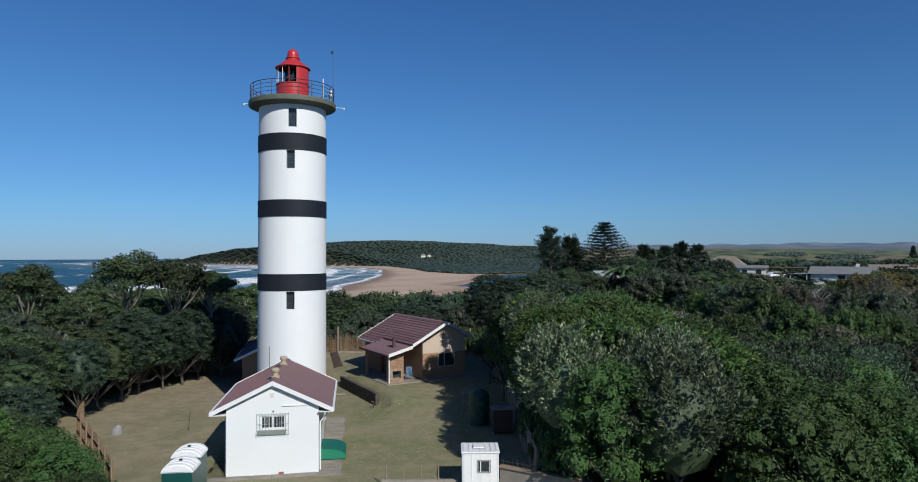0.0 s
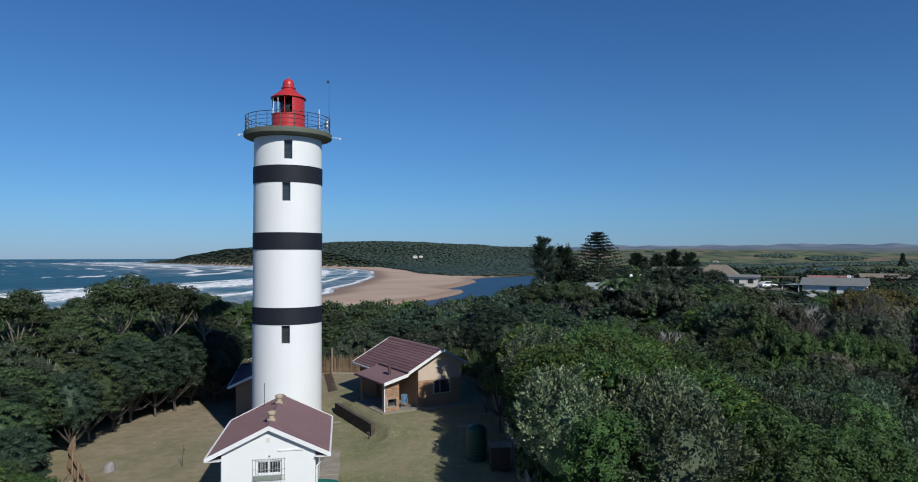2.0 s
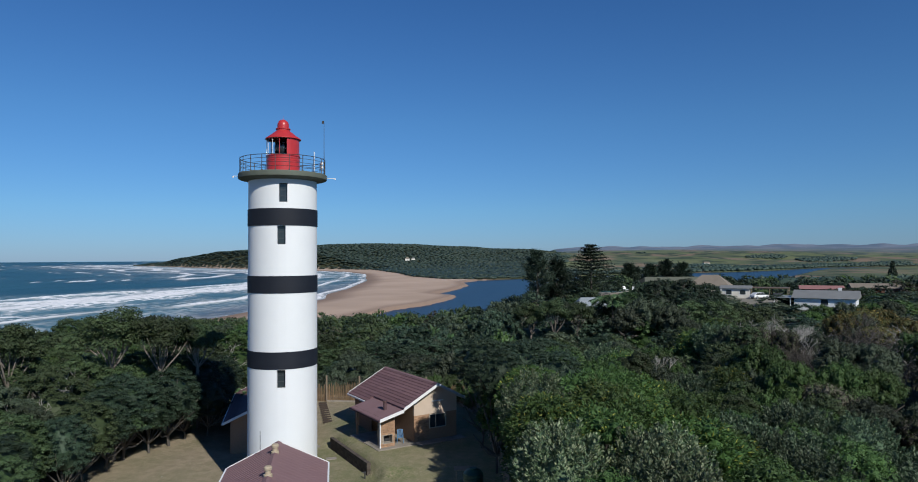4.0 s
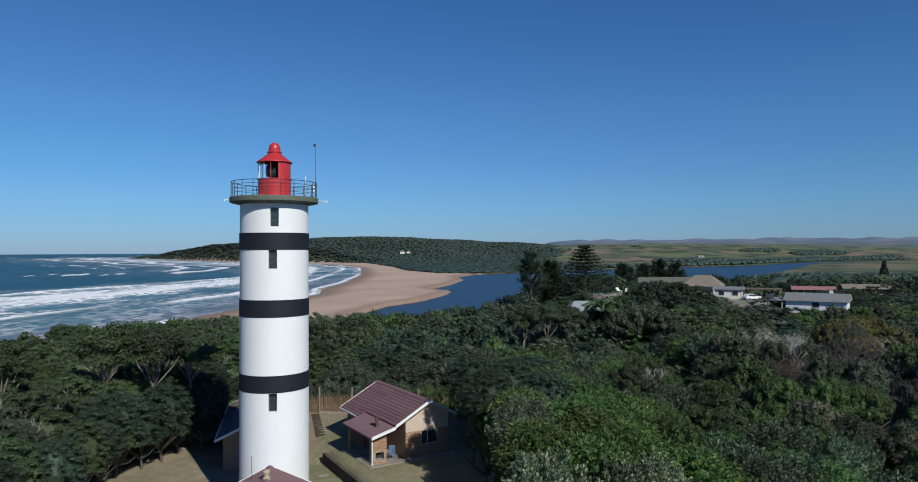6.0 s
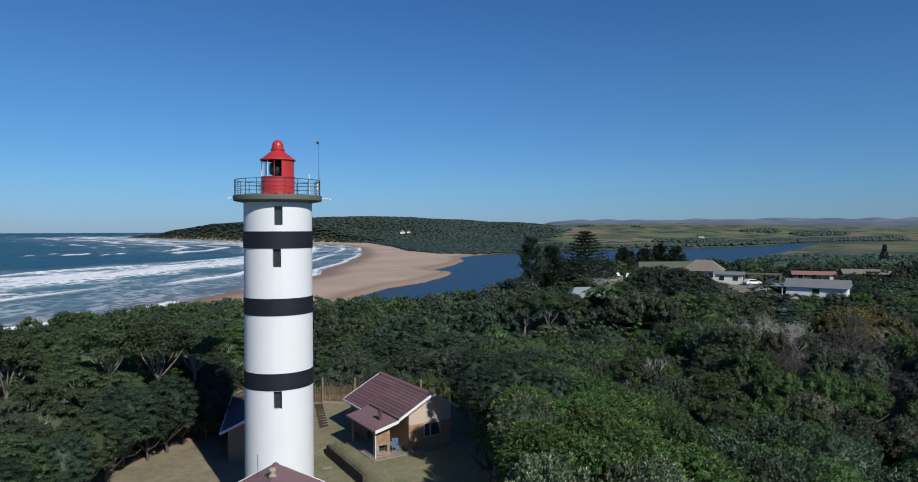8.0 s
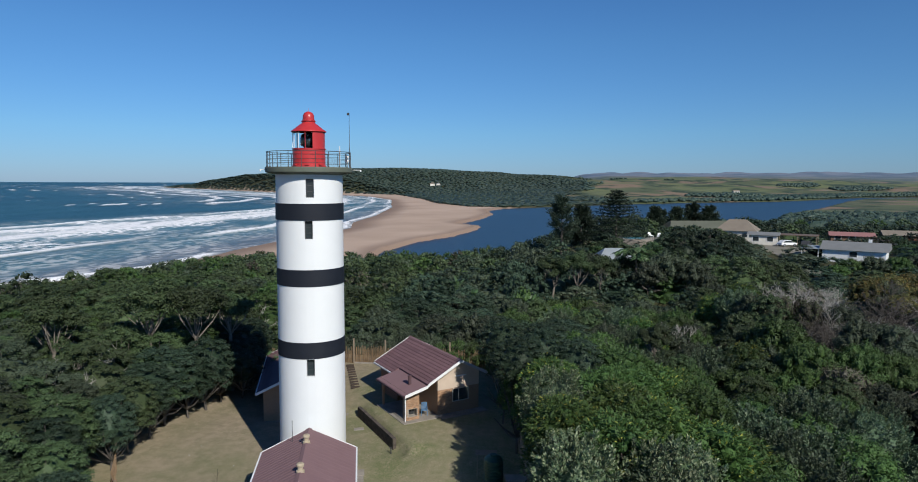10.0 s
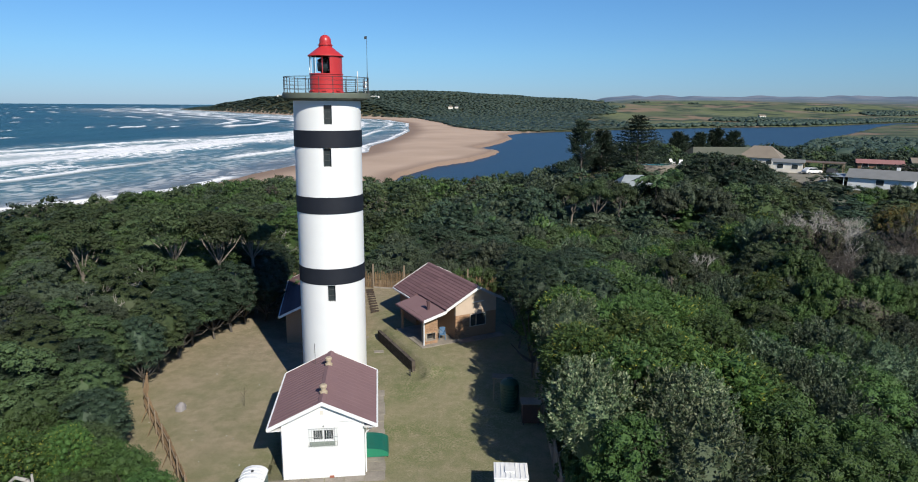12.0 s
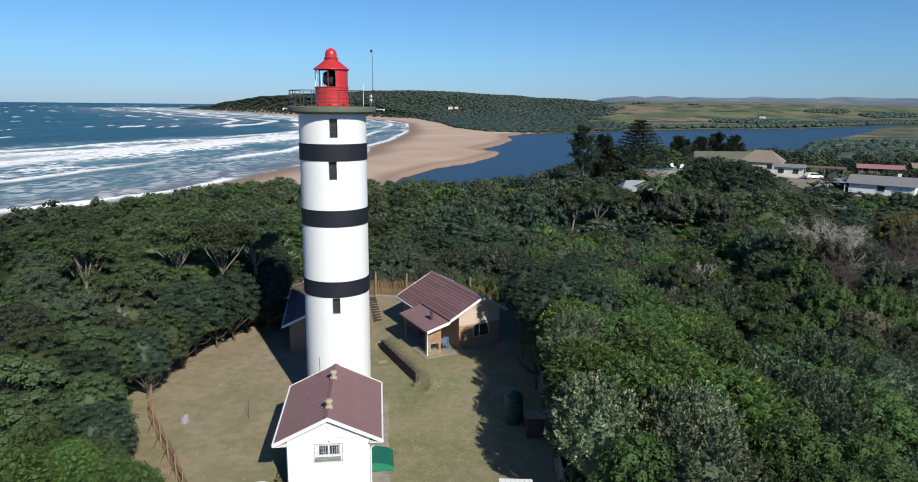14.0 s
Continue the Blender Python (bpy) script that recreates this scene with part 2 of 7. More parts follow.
L_RUST = leaf_mat("rusty_yellow_leaves", (0.040, 0.052, 0.016), (0.105, 0.100, 0.030), accent=(0.15, 0.105, 0.028), share=0.3)
L_PINE = leaf_mat("dark_conifer_needles", (0.012, 0.024, 0.015), (0.036, 0.058, 0.036))
# bluish green: the haze over the far woods is part of this colour
L_FAR = leaf_mat("far_wood_crowns", (0.024, 0.044, 0.034), (0.050, 0.082, 0.060), patch=0.012, through=0.0, relief=0.35)
L_BANANA = leaf_mat("broad_glossy_leaves", (0.045, 0.095, 0.038), (0.125, 0.205, 0.095), rough=0.35)


# ---------------------------------------------------------------- building helpers
def link_bm(name, bm, material, parent=None, label="", smooth=False):
    me = bpy.data.meshes.new(name)
    bm.normal_update()
    bm.to_mesh(me)
    bm.free()
    me.materials.append(material)
    if smooth:
        me.polygons.foreach_set("use_smooth", [True] * len(me.polygons))
    ob = new(name, me)
    if parent is not None:
        ob.parent = parent
    if label:
        ob["label"] = label
    return ob


part = link_bm


def mesh_np(name, verts, faces, material, parent=None, smooth=False, sizes=None):
    """A mesh from arrays: faces is (n, 3) or (n, 4)."""
    me = bpy.data.meshes.new(name)
    verts = np.asarray(verts, np.float32)
    faces = np.asarray(faces, np.int32)
    n, k = faces.shape
    me.vertices.add(len(verts))
    me.vertices.foreach_set("co", verts.ravel())
    me.loops.add(n * k)
    me.loops.foreach_set("vertex_index", faces.ravel())
    me.polygons.add(n)
    me.polygons.foreach_set("loop_start", np.arange(0, n * k, k, dtype=np.int32))
    me.polygons.foreach_set("loop_total", np.full(n, k, np.int32))
    me.polygons.foreach_set("use_smooth", np.full(n, smooth, bool))
    me.update(calc_edges=True)
    me.materials.append(material)
    ob = new(name, me)
    if parent is not None:
        ob.parent = parent
    return ob


def empty(name, m, label, category, group="", kind=""):
    ob = new(name)
    ob.matrix_world = m
    return tagged(ob, label, category, group, kind)


def box(bm, x0, x1, y0, y1, z0, z1, bevel=0.0, m=None):
    g = bmesh.ops.create_cube(bm, size=1.0)["verts"]
    for v in g:
        v.co = Vector((x0 + (v.co.x + 0.5) * (x1 - x0), y0 + (v.co.y + 0.5) * (y1 - y0), z0 + (v.co.z + 0.5) * (z1 - z0)))
    if bevel:
        edges = {e for v in g for e in v.link_edges}
        g = bmesh.ops.bevel(bm, geom=list(edges), offset=bevel, segments=1, affect="EDGES", profile=0.5)["verts"]
    if m is not None:
        bmesh.ops.transform(bm, matrix=m, verts=[v for v in g if v.is_valid])
    return g


def boxes(*rows, bevel=0.0):
    bm = bmesh.new()
    for r in rows:
        box(bm, *r, bevel=bevel)
    return bm


def rod(bm, a, b, r0, r1=None, n=8):
    a, b = Vector(a), Vector(b)
    r1 = r0 if r1 is None else r1
    d = (b - a)
    m = Matrix.Translation((a + b) / 2) @ d.to_track_quat("Z", "Y").to_matrix().to_4x4()
    return bmesh.ops.create_cone(bm, cap_ends=True, segments=n, radius1=r0, radius2=r1, depth=d.length, matrix=m)


def prism(bm, outline, y0, y1):
    """A solid whose outline (x, z) runs from y0 to y1."""
    a = [bm.verts.new((x, y0, z)) for x, z in outline]
    b = [bm.verts.new((x, y1, z)) for x, z in outline]
    bm.faces.new(a)
    bm.faces.new(list(reversed(b)))
    for i in range(len(a)):
        j = (i + 1) % len(a)
        bm.faces.new((a[j], a[i], b[i], b[j]))
    bmesh.ops.recalc_face_normals(bm, faces=bm.faces[:])


def lathe(bm, profile, segs=48, start=0.0, stop=2 * math.pi):
    """A turned shape from (radius, z) pairs."""
    full = abs(stop - start - 2 * math.pi) < 1e-6
    n = segs if full else segs + 1
    rings = []
    for r, z in profile:
        rings.append([bm.verts.new((r * math.cos(start + (stop - start) * i / segs), r * math.sin(start + (stop - start) * i / segs), z)) for i in range(n)])
    for p, q in zip(rings, rings[1:]):
        for i in range(segs):
            j = (i + 1) % n
            bm.faces.new((p[i], p[j], q[j], q[i]))
    return rings


# ---------------------------------------------------------------- the lie of the land
SEA = -12.0
COAST = np.array([(-190, -600), (-175, 0), (-162, 100), (-158, 157), (-149, 179), (-139, 210), (-141, 274), (-140, 319), (-133, 411), (-149, 466), (-159, 561),
                  (-190, 744), (-264, 1016), (-348, 1201), (-440, 1310), (-720, 1560), (-1230, 2030), (-1450, 2230), (-1300, 2600), (-900, 6000)], float)
NEAR = np.array([(-150, -600), (-142, 100), (-135, 150), (-122, 195), (-98, 218), (-70, 212), (-58, 218), (-35, 235), (0, 285), (74, 405), (118, 430), (143, 486), (168, 545), (197, 613),
                 (230, 691), (303, 819), (463, 1142), (578, 1352), (900, 1560), (2200, 2300), (6000, 3600), (6000, -600)], float)
FAR = np.array([(-56, 746), (9, 825), (87, 924), (206, 1031), (360, 1139), (641, 1501), (900, 1640), (2200, 2400), (6000, 3700), (6000, 6000), (-900, 6000), (-1300, 2600), (-1440, 2235),
                (-1225, 2045), (-710, 1585), (-445, 1420), (-325, 1330), (-210, 1025), (-164, 865), (-99, 745)], float)
SPINE = [(-1420, 2230, -6), (-1250, 2090, 2), (-1093, 1950, 18), (-867, 1830, 34), (-690, 1750, 42), (-505, 1680, 49), (-313, 1700, 48), (-192, 1690, 41), (-95, 1690, 35), (3, 1640, 20), (70, 1600, 12), (120, 1500, 2)]


def seg_dist(x, y, poly, closed=True):
    d = np.full(x.shape, 1e9)
    pts = np.vstack([poly, poly[:1]]) if closed else poly
    for (ax, ay), (bx, by) in zip(pts[:-1], pts[1:]):
        ux, uy = bx - ax, by - ay
        t = np.clip(((x - ax) * ux + (y - ay) * uy) / (ux * ux + uy * uy), 0, 1)
        d = np.minimum(d, np.hypot(x - ax - t * ux, y - ay - t * uy))
    return d


def inside(x, y, poly):
    c = np.zeros(x.shape, bool)
    pts = np.vstack([poly, poly[:1]])
    for (ax, ay), (bx, by) in zip(pts[:-1], pts[1:]):
        if ay == by:
            continue
        hit = ((ay > y) != (by > y)) & (x < (bx - ax) * (y - ay) / (by - ay) + ax)
        c ^= hit
    return c


def smooth(a, b, v):
    t = np.clip((v - a) / (b - a), 0, 1)
    return t * t * (3 - 2 * t)


def waves(x, y, s, seed=0.0):
    """Smooth uneven ground, about -1 to 1."""
    return (np.sin(x / s + 1.3 + seed) * np.cos(y / s * 0.8 + 0.4 + seed) + 0.6 * np.sin((x * 0.7 + y) / s * 1.7 + 2.1 * seed) + 0.4 * np.cos((x - y * 1.3) / s * 2.9 + seed)) / 2


LAND_POLY = np.vstack([COAST, [(6000, 6000), (6000, -600)]])


def sea_level(x, y):
    d = np.hypot(x, y)
    return SEA + 10.0 * np.clip((d - 1500) / 3400, 0, 1.2) ** 1.5


WALL_A, WALL_B = (-12.4, 46.6), (-16.9, 52.7)          # the low garden wall of the lawn terrace


def land(x, y):
    x, y = np.asarray(x, float), np.asarray(y, float)
    d_coast = seg_dist(x, y, COAST, False) * np.where(inside(x, y, LAND_POLY), 1, -1)
    z = sea_level(x, y) + np.clip(d_coast * 0.05, -4, 1.6)
    near_in = inside(x, y, NEAR)
    near_d = seg_dist(x, y, NEAR)
    far_in = inside(x, y, FAR)
    far_d = seg_dist(x, y, FAR)
    lagoon = ~near_in & ~far_in & (x > -80 + np.maximum(0, y - 480) * 0.0) & inside(x, y, LAGOON)
    z = np.where(lagoon, SEA - 0.2 - np.clip(seg_dist(x, y, LAGOON) * 0.05, 0, 2), z)
    east = smooth(-22, 8, x - 0.05 * (y - 100))
    top = -0.9 + east * (5.2 * smooth(85, 150, y) - 13.0 * smooth(195, 340, y)) - (1 - east) * 4.0 * smooth(75, 170, y) + 0.5 * waves(x, y, 23) * smooth(70, 110, np.hypot(x + 14, y - 45)) + 1.2 * smooth(300, 700, np.hypot(x, y)) * waves(x, y, 160)
    # the terrace and the lawn that climbs to it
    ux, uy = WALL_B[0] - WALL_A[0], WALL_B[1] - WALL_A[1]
    side = ((x - WALL_A[0]) * uy - (y - WALL_A[1]) * ux) / math.hypot(ux, uy)
    step = np.where((y > 45.4) & (y < 53.4), smooth(0.02, 0.75, side), smooth(-2.2, 2.8, side))
    top = top + 0.9 * smooth(35, 49, y) * step * (1 - smooth(75, 85, y))
    z_near = SEA + 0.6 + (top - SEA - 0.6) * smooth(0, 62, near_d)
    z = np.where(near_in, np.maximum(z, z_near), z)
    hill = np.zeros_like(x)
    for (ax, ay, ah), (bx, by, bh) in zip(SPINE[:-1], SPINE[1:]):
        vx, vy = bx - ax, by - ay
        t = np.clip(((x - ax) * vx + (y - ay) * vy) / (vx * vx + vy * vy), 0, 1)
        d = np.hypot(x - ax - t * vx, y - ay - t * vy)
        hill = np.maximum(hill, (ah + (bh - ah) * t + 10) * np.exp(-(d / 230) ** 2))
    roll = 6 * waves(x, y, 300, 2.0) * smooth(100, 700, far_d)
    inland = smooth(-150, 250, x)
    far_z = SEA + 1.5 + hill + inland * (18 * smooth(60, 900, far_d) + 26 * smooth(1500, 2900, np.hypot(x, y)) + roll + 34 * smooth(2500, 4300, np.hypot(x, y)) * (1 + 0.55 * waves(x, y, 130, 5.0))) + 4 * waves(x, y, 90, 1.0) * smooth(60, 250, far_d)
    z = np.where(far_in, np.maximum(z, SEA + 0.3 + (far_z - SEA - 0.3) * smooth(0, 40, far_d)), z)
    return z


LAGOON = np.array([(-76, 276), (-70, 328), (-58, 363), (-51, 414), (-52, 434), (-71, 462), (-62, 529), (-60, 603), (-73, 679), (-60, 740), (9, 825), (87, 924), (206, 1031), (360, 1139), (641, 1501),
                   (900, 1610), (900, 1560), (578, 1352), (463, 1142), (303, 819), (230, 691), (197, 613), (168, 545), (143, 486), (118, 433), (74, 409), (0, 289), (-35, 238), (-58, 222), (-66, 222), (-72, 245)], float)


def gz(x, y):
    return float(land(np.array([x]), np.array([y]))[0])


YARD = np.array([(-19.5, 27.5), (-22.0, 31.2), (-27.9, 37.3), (-30.2, 42), (-30.6, 48), (-30.0, 51.5), (-28.2, 54.5), (-30.6, 61), (-31.5, 66.5), (-21.4, 67.2), (-8.0, 67.2), (-6.2, 62.6), (-4.9, 57), (-3.2, 46), (-1.5, 35.5), (-0.4, 29.0), (-5, 27.5)], float)

radii = np.concatenate([np.linspace(0, 24, 7), np.arange(25, 74, 0.55), 74 * 1.043 ** np.arange(0, 24), 200 * 1.014 ** np.arange(0, 129), 1195 * 1.016 ** np.arange(0, 44), 2420 * 1.043 ** np.arange(0, 20)])
radii = radii[radii < 4950]
angles = np.concatenate([np.linspace(-180, -52, 26)[:-1], np.linspace(-52, 45, 360), np.linspace(45, 180, 26)[1:-1]])
rr, aa = np.meshgrid(radii, np.radians(angles), indexing="ij")
gx, gy = rr * np.sin(aa), rr * np.cos(aa)
gzv = land(gx, gy)
nr, na = rr.shape
idx = np.arange(nr * na).reshape(nr, na)
nxt = np.roll(idx, -1, axis=1)
quads = np.stack([idx[:-1].ravel(), nxt[:-1].ravel(), nxt[1:].ravel(), idx[1:].ravel()], 1)
fx, fy = gx.ravel(), gy.ravel()


def ground_material():
    m = bpy.data.materials.new("ground_cover")
    m.use_nodes = True
    nt = m.node_tree
    b = nt.nodes["Principled BSDF"]
    b.inputs["Roughness"].default_value = 0.95
    b.inputs["Specular IOR Level"].default_value = 0.2
    geo = nt.nodes.new("ShaderNodeNewGeometry")

    def noise_fac(scale, detail=5, lo=0.35, hi=0.65):
        n = nt.nodes.new("ShaderNodeTexNoise")
        n.inputs["Scale"].default_value = scale
        n.inputs["Detail"].default_value = detail
        nt.links.new(geo.outputs["Position"], n.inputs["Vector"])
        r = nt.nodes.new("ShaderNodeMapRange")
        r.inputs["From Min"].default_value, r.inputs["From Max"].default_value = lo, hi
        nt.links.new(n.outputs["Fac"], r.inputs["Value"])
        return r.outputs[0]

    def blend(fac, a, c):
        mx = nt.nodes.new("ShaderNodeMix")
        mx.data_type = "RGBA"
        for sock, v in ((0, fac), (6, a), (7, c)):
            if isinstance(v, tuple):
                mx.inputs[sock].default_value = (*v, 1)
            else:
                nt.links.new(v, mx.inputs[sock])
        return mx.outputs[2]

    def attr(name):
        a = nt.nodes.new("ShaderNodeAttribute")
        a.attribute_name = name
        return a.outputs["Fac"]

    patchy, fine = noise_fac(0.30, 7, 0.36, 0.64), noise_fac(1.6, 9, 0.36, 0.64)
    grain = noise_fac(8.0, 9, 0.37, 0.63)
    speck = noise_fac(22, 4, 0.40, 0.60)
    lawn = blend(grain, blend(patchy, (0.240, 0.222, 0.138), (0.112, 0.150, 0.056)), blend(fine, (0.300, 0.265, 0.178), (0.165, 0.180, 0.088)))
    dirt = blend(grain, blend(fine, (0.375, 0.300, 0.222), (0.225, 0.184, 0.132)), blend(patchy, (0.310, 0.262, 0.186), (0.170, 0.174, 0.098)))
    yard = blend(attr("bare"), lawn, dirt)
    tuft = blend(speck, (0.052, 0.056, 0.022), (0.30, 0.245, 0.165))
    mixed = nt.nodes.new("ShaderNodeMix")
    mixed.data_type = "RGBA"
    mixed.inputs[0].default_value = 0.24
    nt.links.new(yard, mixed.inputs[6])
    nt.links.new(tuft, mixed.inputs[7])
    yard = mixed.outputs[2]
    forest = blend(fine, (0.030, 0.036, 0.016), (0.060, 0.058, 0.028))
    sand = blend(noise_fac(0.02, 4), (0.47, 0.355, 0.272), (0.39, 0.292, 0.220))
    wet = blend(attr("wet"), sand, (0.17, 0.115, 0.085))
    field = blend(noise_fac(0.004, 2, 0.45, 0.55), blend(noise_fac(0.011, 3, 0.44, 0.56), (0.100, 0.125, 0.060), (0.130, 0.150, 0.075)), blend(noise_fac(0.006, 2, 0.46, 0.54), (0.185, 0.140, 0.100), (0.085, 0.105, 0.060)))
    field = blend(noise_fac(0.016, 7, 0.52, 0.58), field, (0.040, 0.062, 0.040))
    # distance haze put into the base colour of the farthest hills
    hazy_hills = blend(noise_fac(0.008, 6, 0.42, 0.58), (0.105, 0.150, 0.205), (0.165, 0.200, 0.250))
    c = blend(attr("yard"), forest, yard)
    c = blend(attr("field"), c, field)
    c = blend(attr("upland_haze"), c, hazy_hills)
    c = blend(attr("sand"), c, wet)
    nt.links.new(c, b.inputs["Base Color"])
    bp = nt.nodes.new("ShaderNodeBump")
    bp.inputs["Strength"].default_value, bp.inputs["Distance"].default_value = 0.35, 0.03
    nt.links.new(speck, bp.inputs["Height"])
    nt.links.new(bp.outputs[0], b.inputs["Normal"])
    return m


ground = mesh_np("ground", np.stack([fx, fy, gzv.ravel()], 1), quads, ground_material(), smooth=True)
tagged(ground, "dry mown lawn, bare soil, sand and farmland reaching the horizon", "ground", kind="structure")


def mask(name, values):
    a = ground.data.attributes.new(name, "FLOAT", "POINT")
    a.data.foreach_set("value", np.asarray(values, np.float32))


in_near, in_far = inside(fx, fy, NEAR), inside(fx, fy, FAR)
d_far = seg_dist(fx, fy, FAR)
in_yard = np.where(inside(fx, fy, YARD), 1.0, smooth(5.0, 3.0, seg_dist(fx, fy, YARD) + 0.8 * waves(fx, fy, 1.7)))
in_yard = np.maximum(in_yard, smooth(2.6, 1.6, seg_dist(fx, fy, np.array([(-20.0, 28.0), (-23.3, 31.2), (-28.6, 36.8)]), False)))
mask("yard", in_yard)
mask("bare", np.clip(smooth(-17, -21, fx) * (0.55 + 0.45 * smooth(42, 50, fy)) + 0.9 * smooth(62, 66, fy) + 0.5 * waves(fx, fy, 2.7) * 0.5, 0, 1))
mask("sand", (~in_near & ~in_far) * (1 - smooth(-60, -20, fx) * smooth(690, 760, fy)))
mask("wet", smooth(26, 4, seg_dist(fx, fy, COAST, False)) * 0.75 + 0.6 * smooth(14, 2, seg_dist(fx, fy, LAGOON)))
mask("field", np.where(in_far, smooth(-60, 60, fx - 0.05 * (fy - 1000)), np.where(in_near, smooth(260, 330, fy) * smooth(120, 160, fx - 0.1 * fy), 0)))
# how much haze colour the far land takes, more with distance
mask("upland_haze", np.where(in_far, smooth(2300, 3600, np.hypot(fx, fy)) * smooth(-200, 200, fx), 0))


# ---------------------------------------------------------------- water
def sea_material():
    m = bpy.data.materials.new("sea_water")
    m.use_nodes = True
    nt = m.node_tree
    b = nt.nodes["Principled BSDF"]
    geo = nt.nodes.new("ShaderNodeNewGeometry")

    def attr(name):
        a = nt.nodes.new("ShaderNodeAttribute")
        a.attribute_name = name
        return a.outputs["Fac"]

    def noise_fac(scale, stretch, detail=5, lo=0.4, hi=0.6, turn=0.0):
        mp = nt.nodes.new("ShaderNodeMapping")
        mp.inputs["Rotation"].default_value = (0, 0, radians(turn))
        mp.inputs["Scale"].default_value = (scale, scale * stretch, scale)
        n = nt.nodes.new("ShaderNodeTexNoise")
        n.inputs["Scale"].default_value = 1.0
        n.inputs["Detail"].default_value = detail
        nt.links.new(geo.outputs["Position"], mp.inputs[0])
        nt.links.new(mp.outputs[0], n.inputs["Vector"])
        r = nt.nodes.new("ShaderNodeMapRange")
        r.inputs["From Min"].default_value, r.inputs["From Max"].default_value = lo, hi
        nt.links.new(n.outputs["Fac"], r.inputs["Value"])
        return r.outputs[0]

    def math2(op, a, c):
        n = nt.nodes.new("ShaderNodeMath")
        n.operation = op
        n.use_clamp = True
        for i, v in enumerate((a, c)):
            if isinstance(v, float):
                n.inputs[i].default_value = v
            else:
                nt.links.new(v, n.inputs[i])
        return n.outputs[0]

    def blend(fac, a, c):
        mx = nt.nodes.new("ShaderNodeMix")
        mx.data_type = "RGBA"
        for sock, v in ((0, fac), (6, a), (7, c)):
            if isinstance(v, tuple):
                mx.inputs[sock].default_value = (*v, 1)
            else:
                nt.links.new(v, mx.inputs[sock])
        return mx.outputs[2]

    deep = blend(noise_fac(0.012, 0.4), (0.010, 0.056, 0.073), (0.017, 0.078, 0.097))
    shallow = blend(noise_fac(0.06, 0.4), (0.030, 0.105, 0.125), (0.070, 0.140, 0.155))
    water = blend(attr("shoal"), deep, shallow)
    water = blend(attr("churn"), water, blend(noise_fac(0.05, 0.4, 6), (0.100, 0.215, 0.240), (0.220, 0.330, 0.350)))
    water = blend(attr("silt"), water, blend(noise_fac(0.09, 0.5, 6), (0.110, 0.125, 0.140), (0.185, 0.185, 0.190)))
    lace = noise_fac(0.30, 0.60, 9, 0.45, 0.57, turn=12)
    streak = noise_fac(0.05, 0.35, 8, 0.40, 0.56, turn=12)
    thin = math2("MULTIPLY", attr("lace"), math2("MULTIPLY", lace, streak))
    torn = math2("MULTIPLY", attr("foam"), math2("ADD", noise_fac(0.28, 0.55, 9, 0.40, 0.50, turn=10), 0.62))
    foam = math2("MAXIMUM", torn, thin)
    col = blend(foam, water, (0.80, 0.82, 0.83))
    nt.links.new(col, b.inputs["Base Color"])
    r = nt.nodes.new("ShaderNodeMapRange")
    r.inputs["To Min"].default_value, r.inputs["To Max"].default_value = 0.38, 0.85
    nt.links.new(foam, r.inputs["Value"])
    nt.links.new(r.outputs[0], b.inputs["Roughness"])
    b.inputs["IOR"].default_value = 1.33
    b.inputs["Specular IOR Level"].default_value = 0.25
    bp = nt.nodes.new("ShaderNodeBump")
    bp.inputs["Strength"].default_value, bp.inputs["Distance"].default_value = 0.7, 1.0
    nt.links.new(noise_fac(0.25, 0.5, 6, 0.2, 0.8), bp.inputs["Height"])
    nt.links.new(bp.outputs[0], b.inputs["Normal"])
    return m


def coast_offset(x, y):
    return seg_dist(x, y, COAST, False) * np.where(inside(x, y, LAND_POLY), -1, 1)


s_r = np.concatenate([np.arange(90, 420, 2.0), 420 * 1.0125 ** np.arange(0, 199)])
s_r = s_r[s_r < 4960]
s_a = np.radians(np.linspace(-75, 8, 380))
srr, saa = np.meshgrid(s_r, s_a, indexing="ij")
sx, sy = (srr * np.sin(saa)).ravel(), (srr * np.cos(saa)).ravel()
off = coast_offset(sx, sy)
along = sy + 0.35 * sx


def breaker(center, width, wobble, seed, lo, hi):
    """White water of one line of surf: sharp seaward front, foam trailing behind it."""
    c = center + wobble * waves(sx * 0.2, sy, 95, seed)
    d = (off - c) / (0.35 + 0.65 * narrow)
    body = smooth(width, width * 0.55, np.abs(d)) * smooth(0.1, 0.4, waves(along, off * 0.4, 80, seed) + 0.72)
    return body * smooth(lo - 60, lo, sy) * smooth(hi + 120, hi, sy)


narrow = 1 - 0.5 * smooth(300, 750, sy)                # the surf zone tightens towards the far corner of the bay
foam = np.zeros_like(off)
for c, w, wob, seed, lo, hi in ((4, 3, 3, 0.3, -200, 2300), (76, 4, 4, 5.2, -200, 250), (58, 5, 8, 3.3, 300, 1500), (206, 6, 14, 4.1, 330, 900), (255, 14, 20, 6.1, 800, 2500), (330, 16, 24, 7.7, 850, 2600), (430, 14, 26, 9.3, 800, 2600), (520, 12, 26, 2.3, 900, 2600)):
    foam = np.maximum(foam, breaker(c * narrow, w, wob, seed, lo, hi))
edge_a = (124 + 7 * waves(sx * 0.2, sy, 60, 2.9)) * narrow      # the broad belt of white water
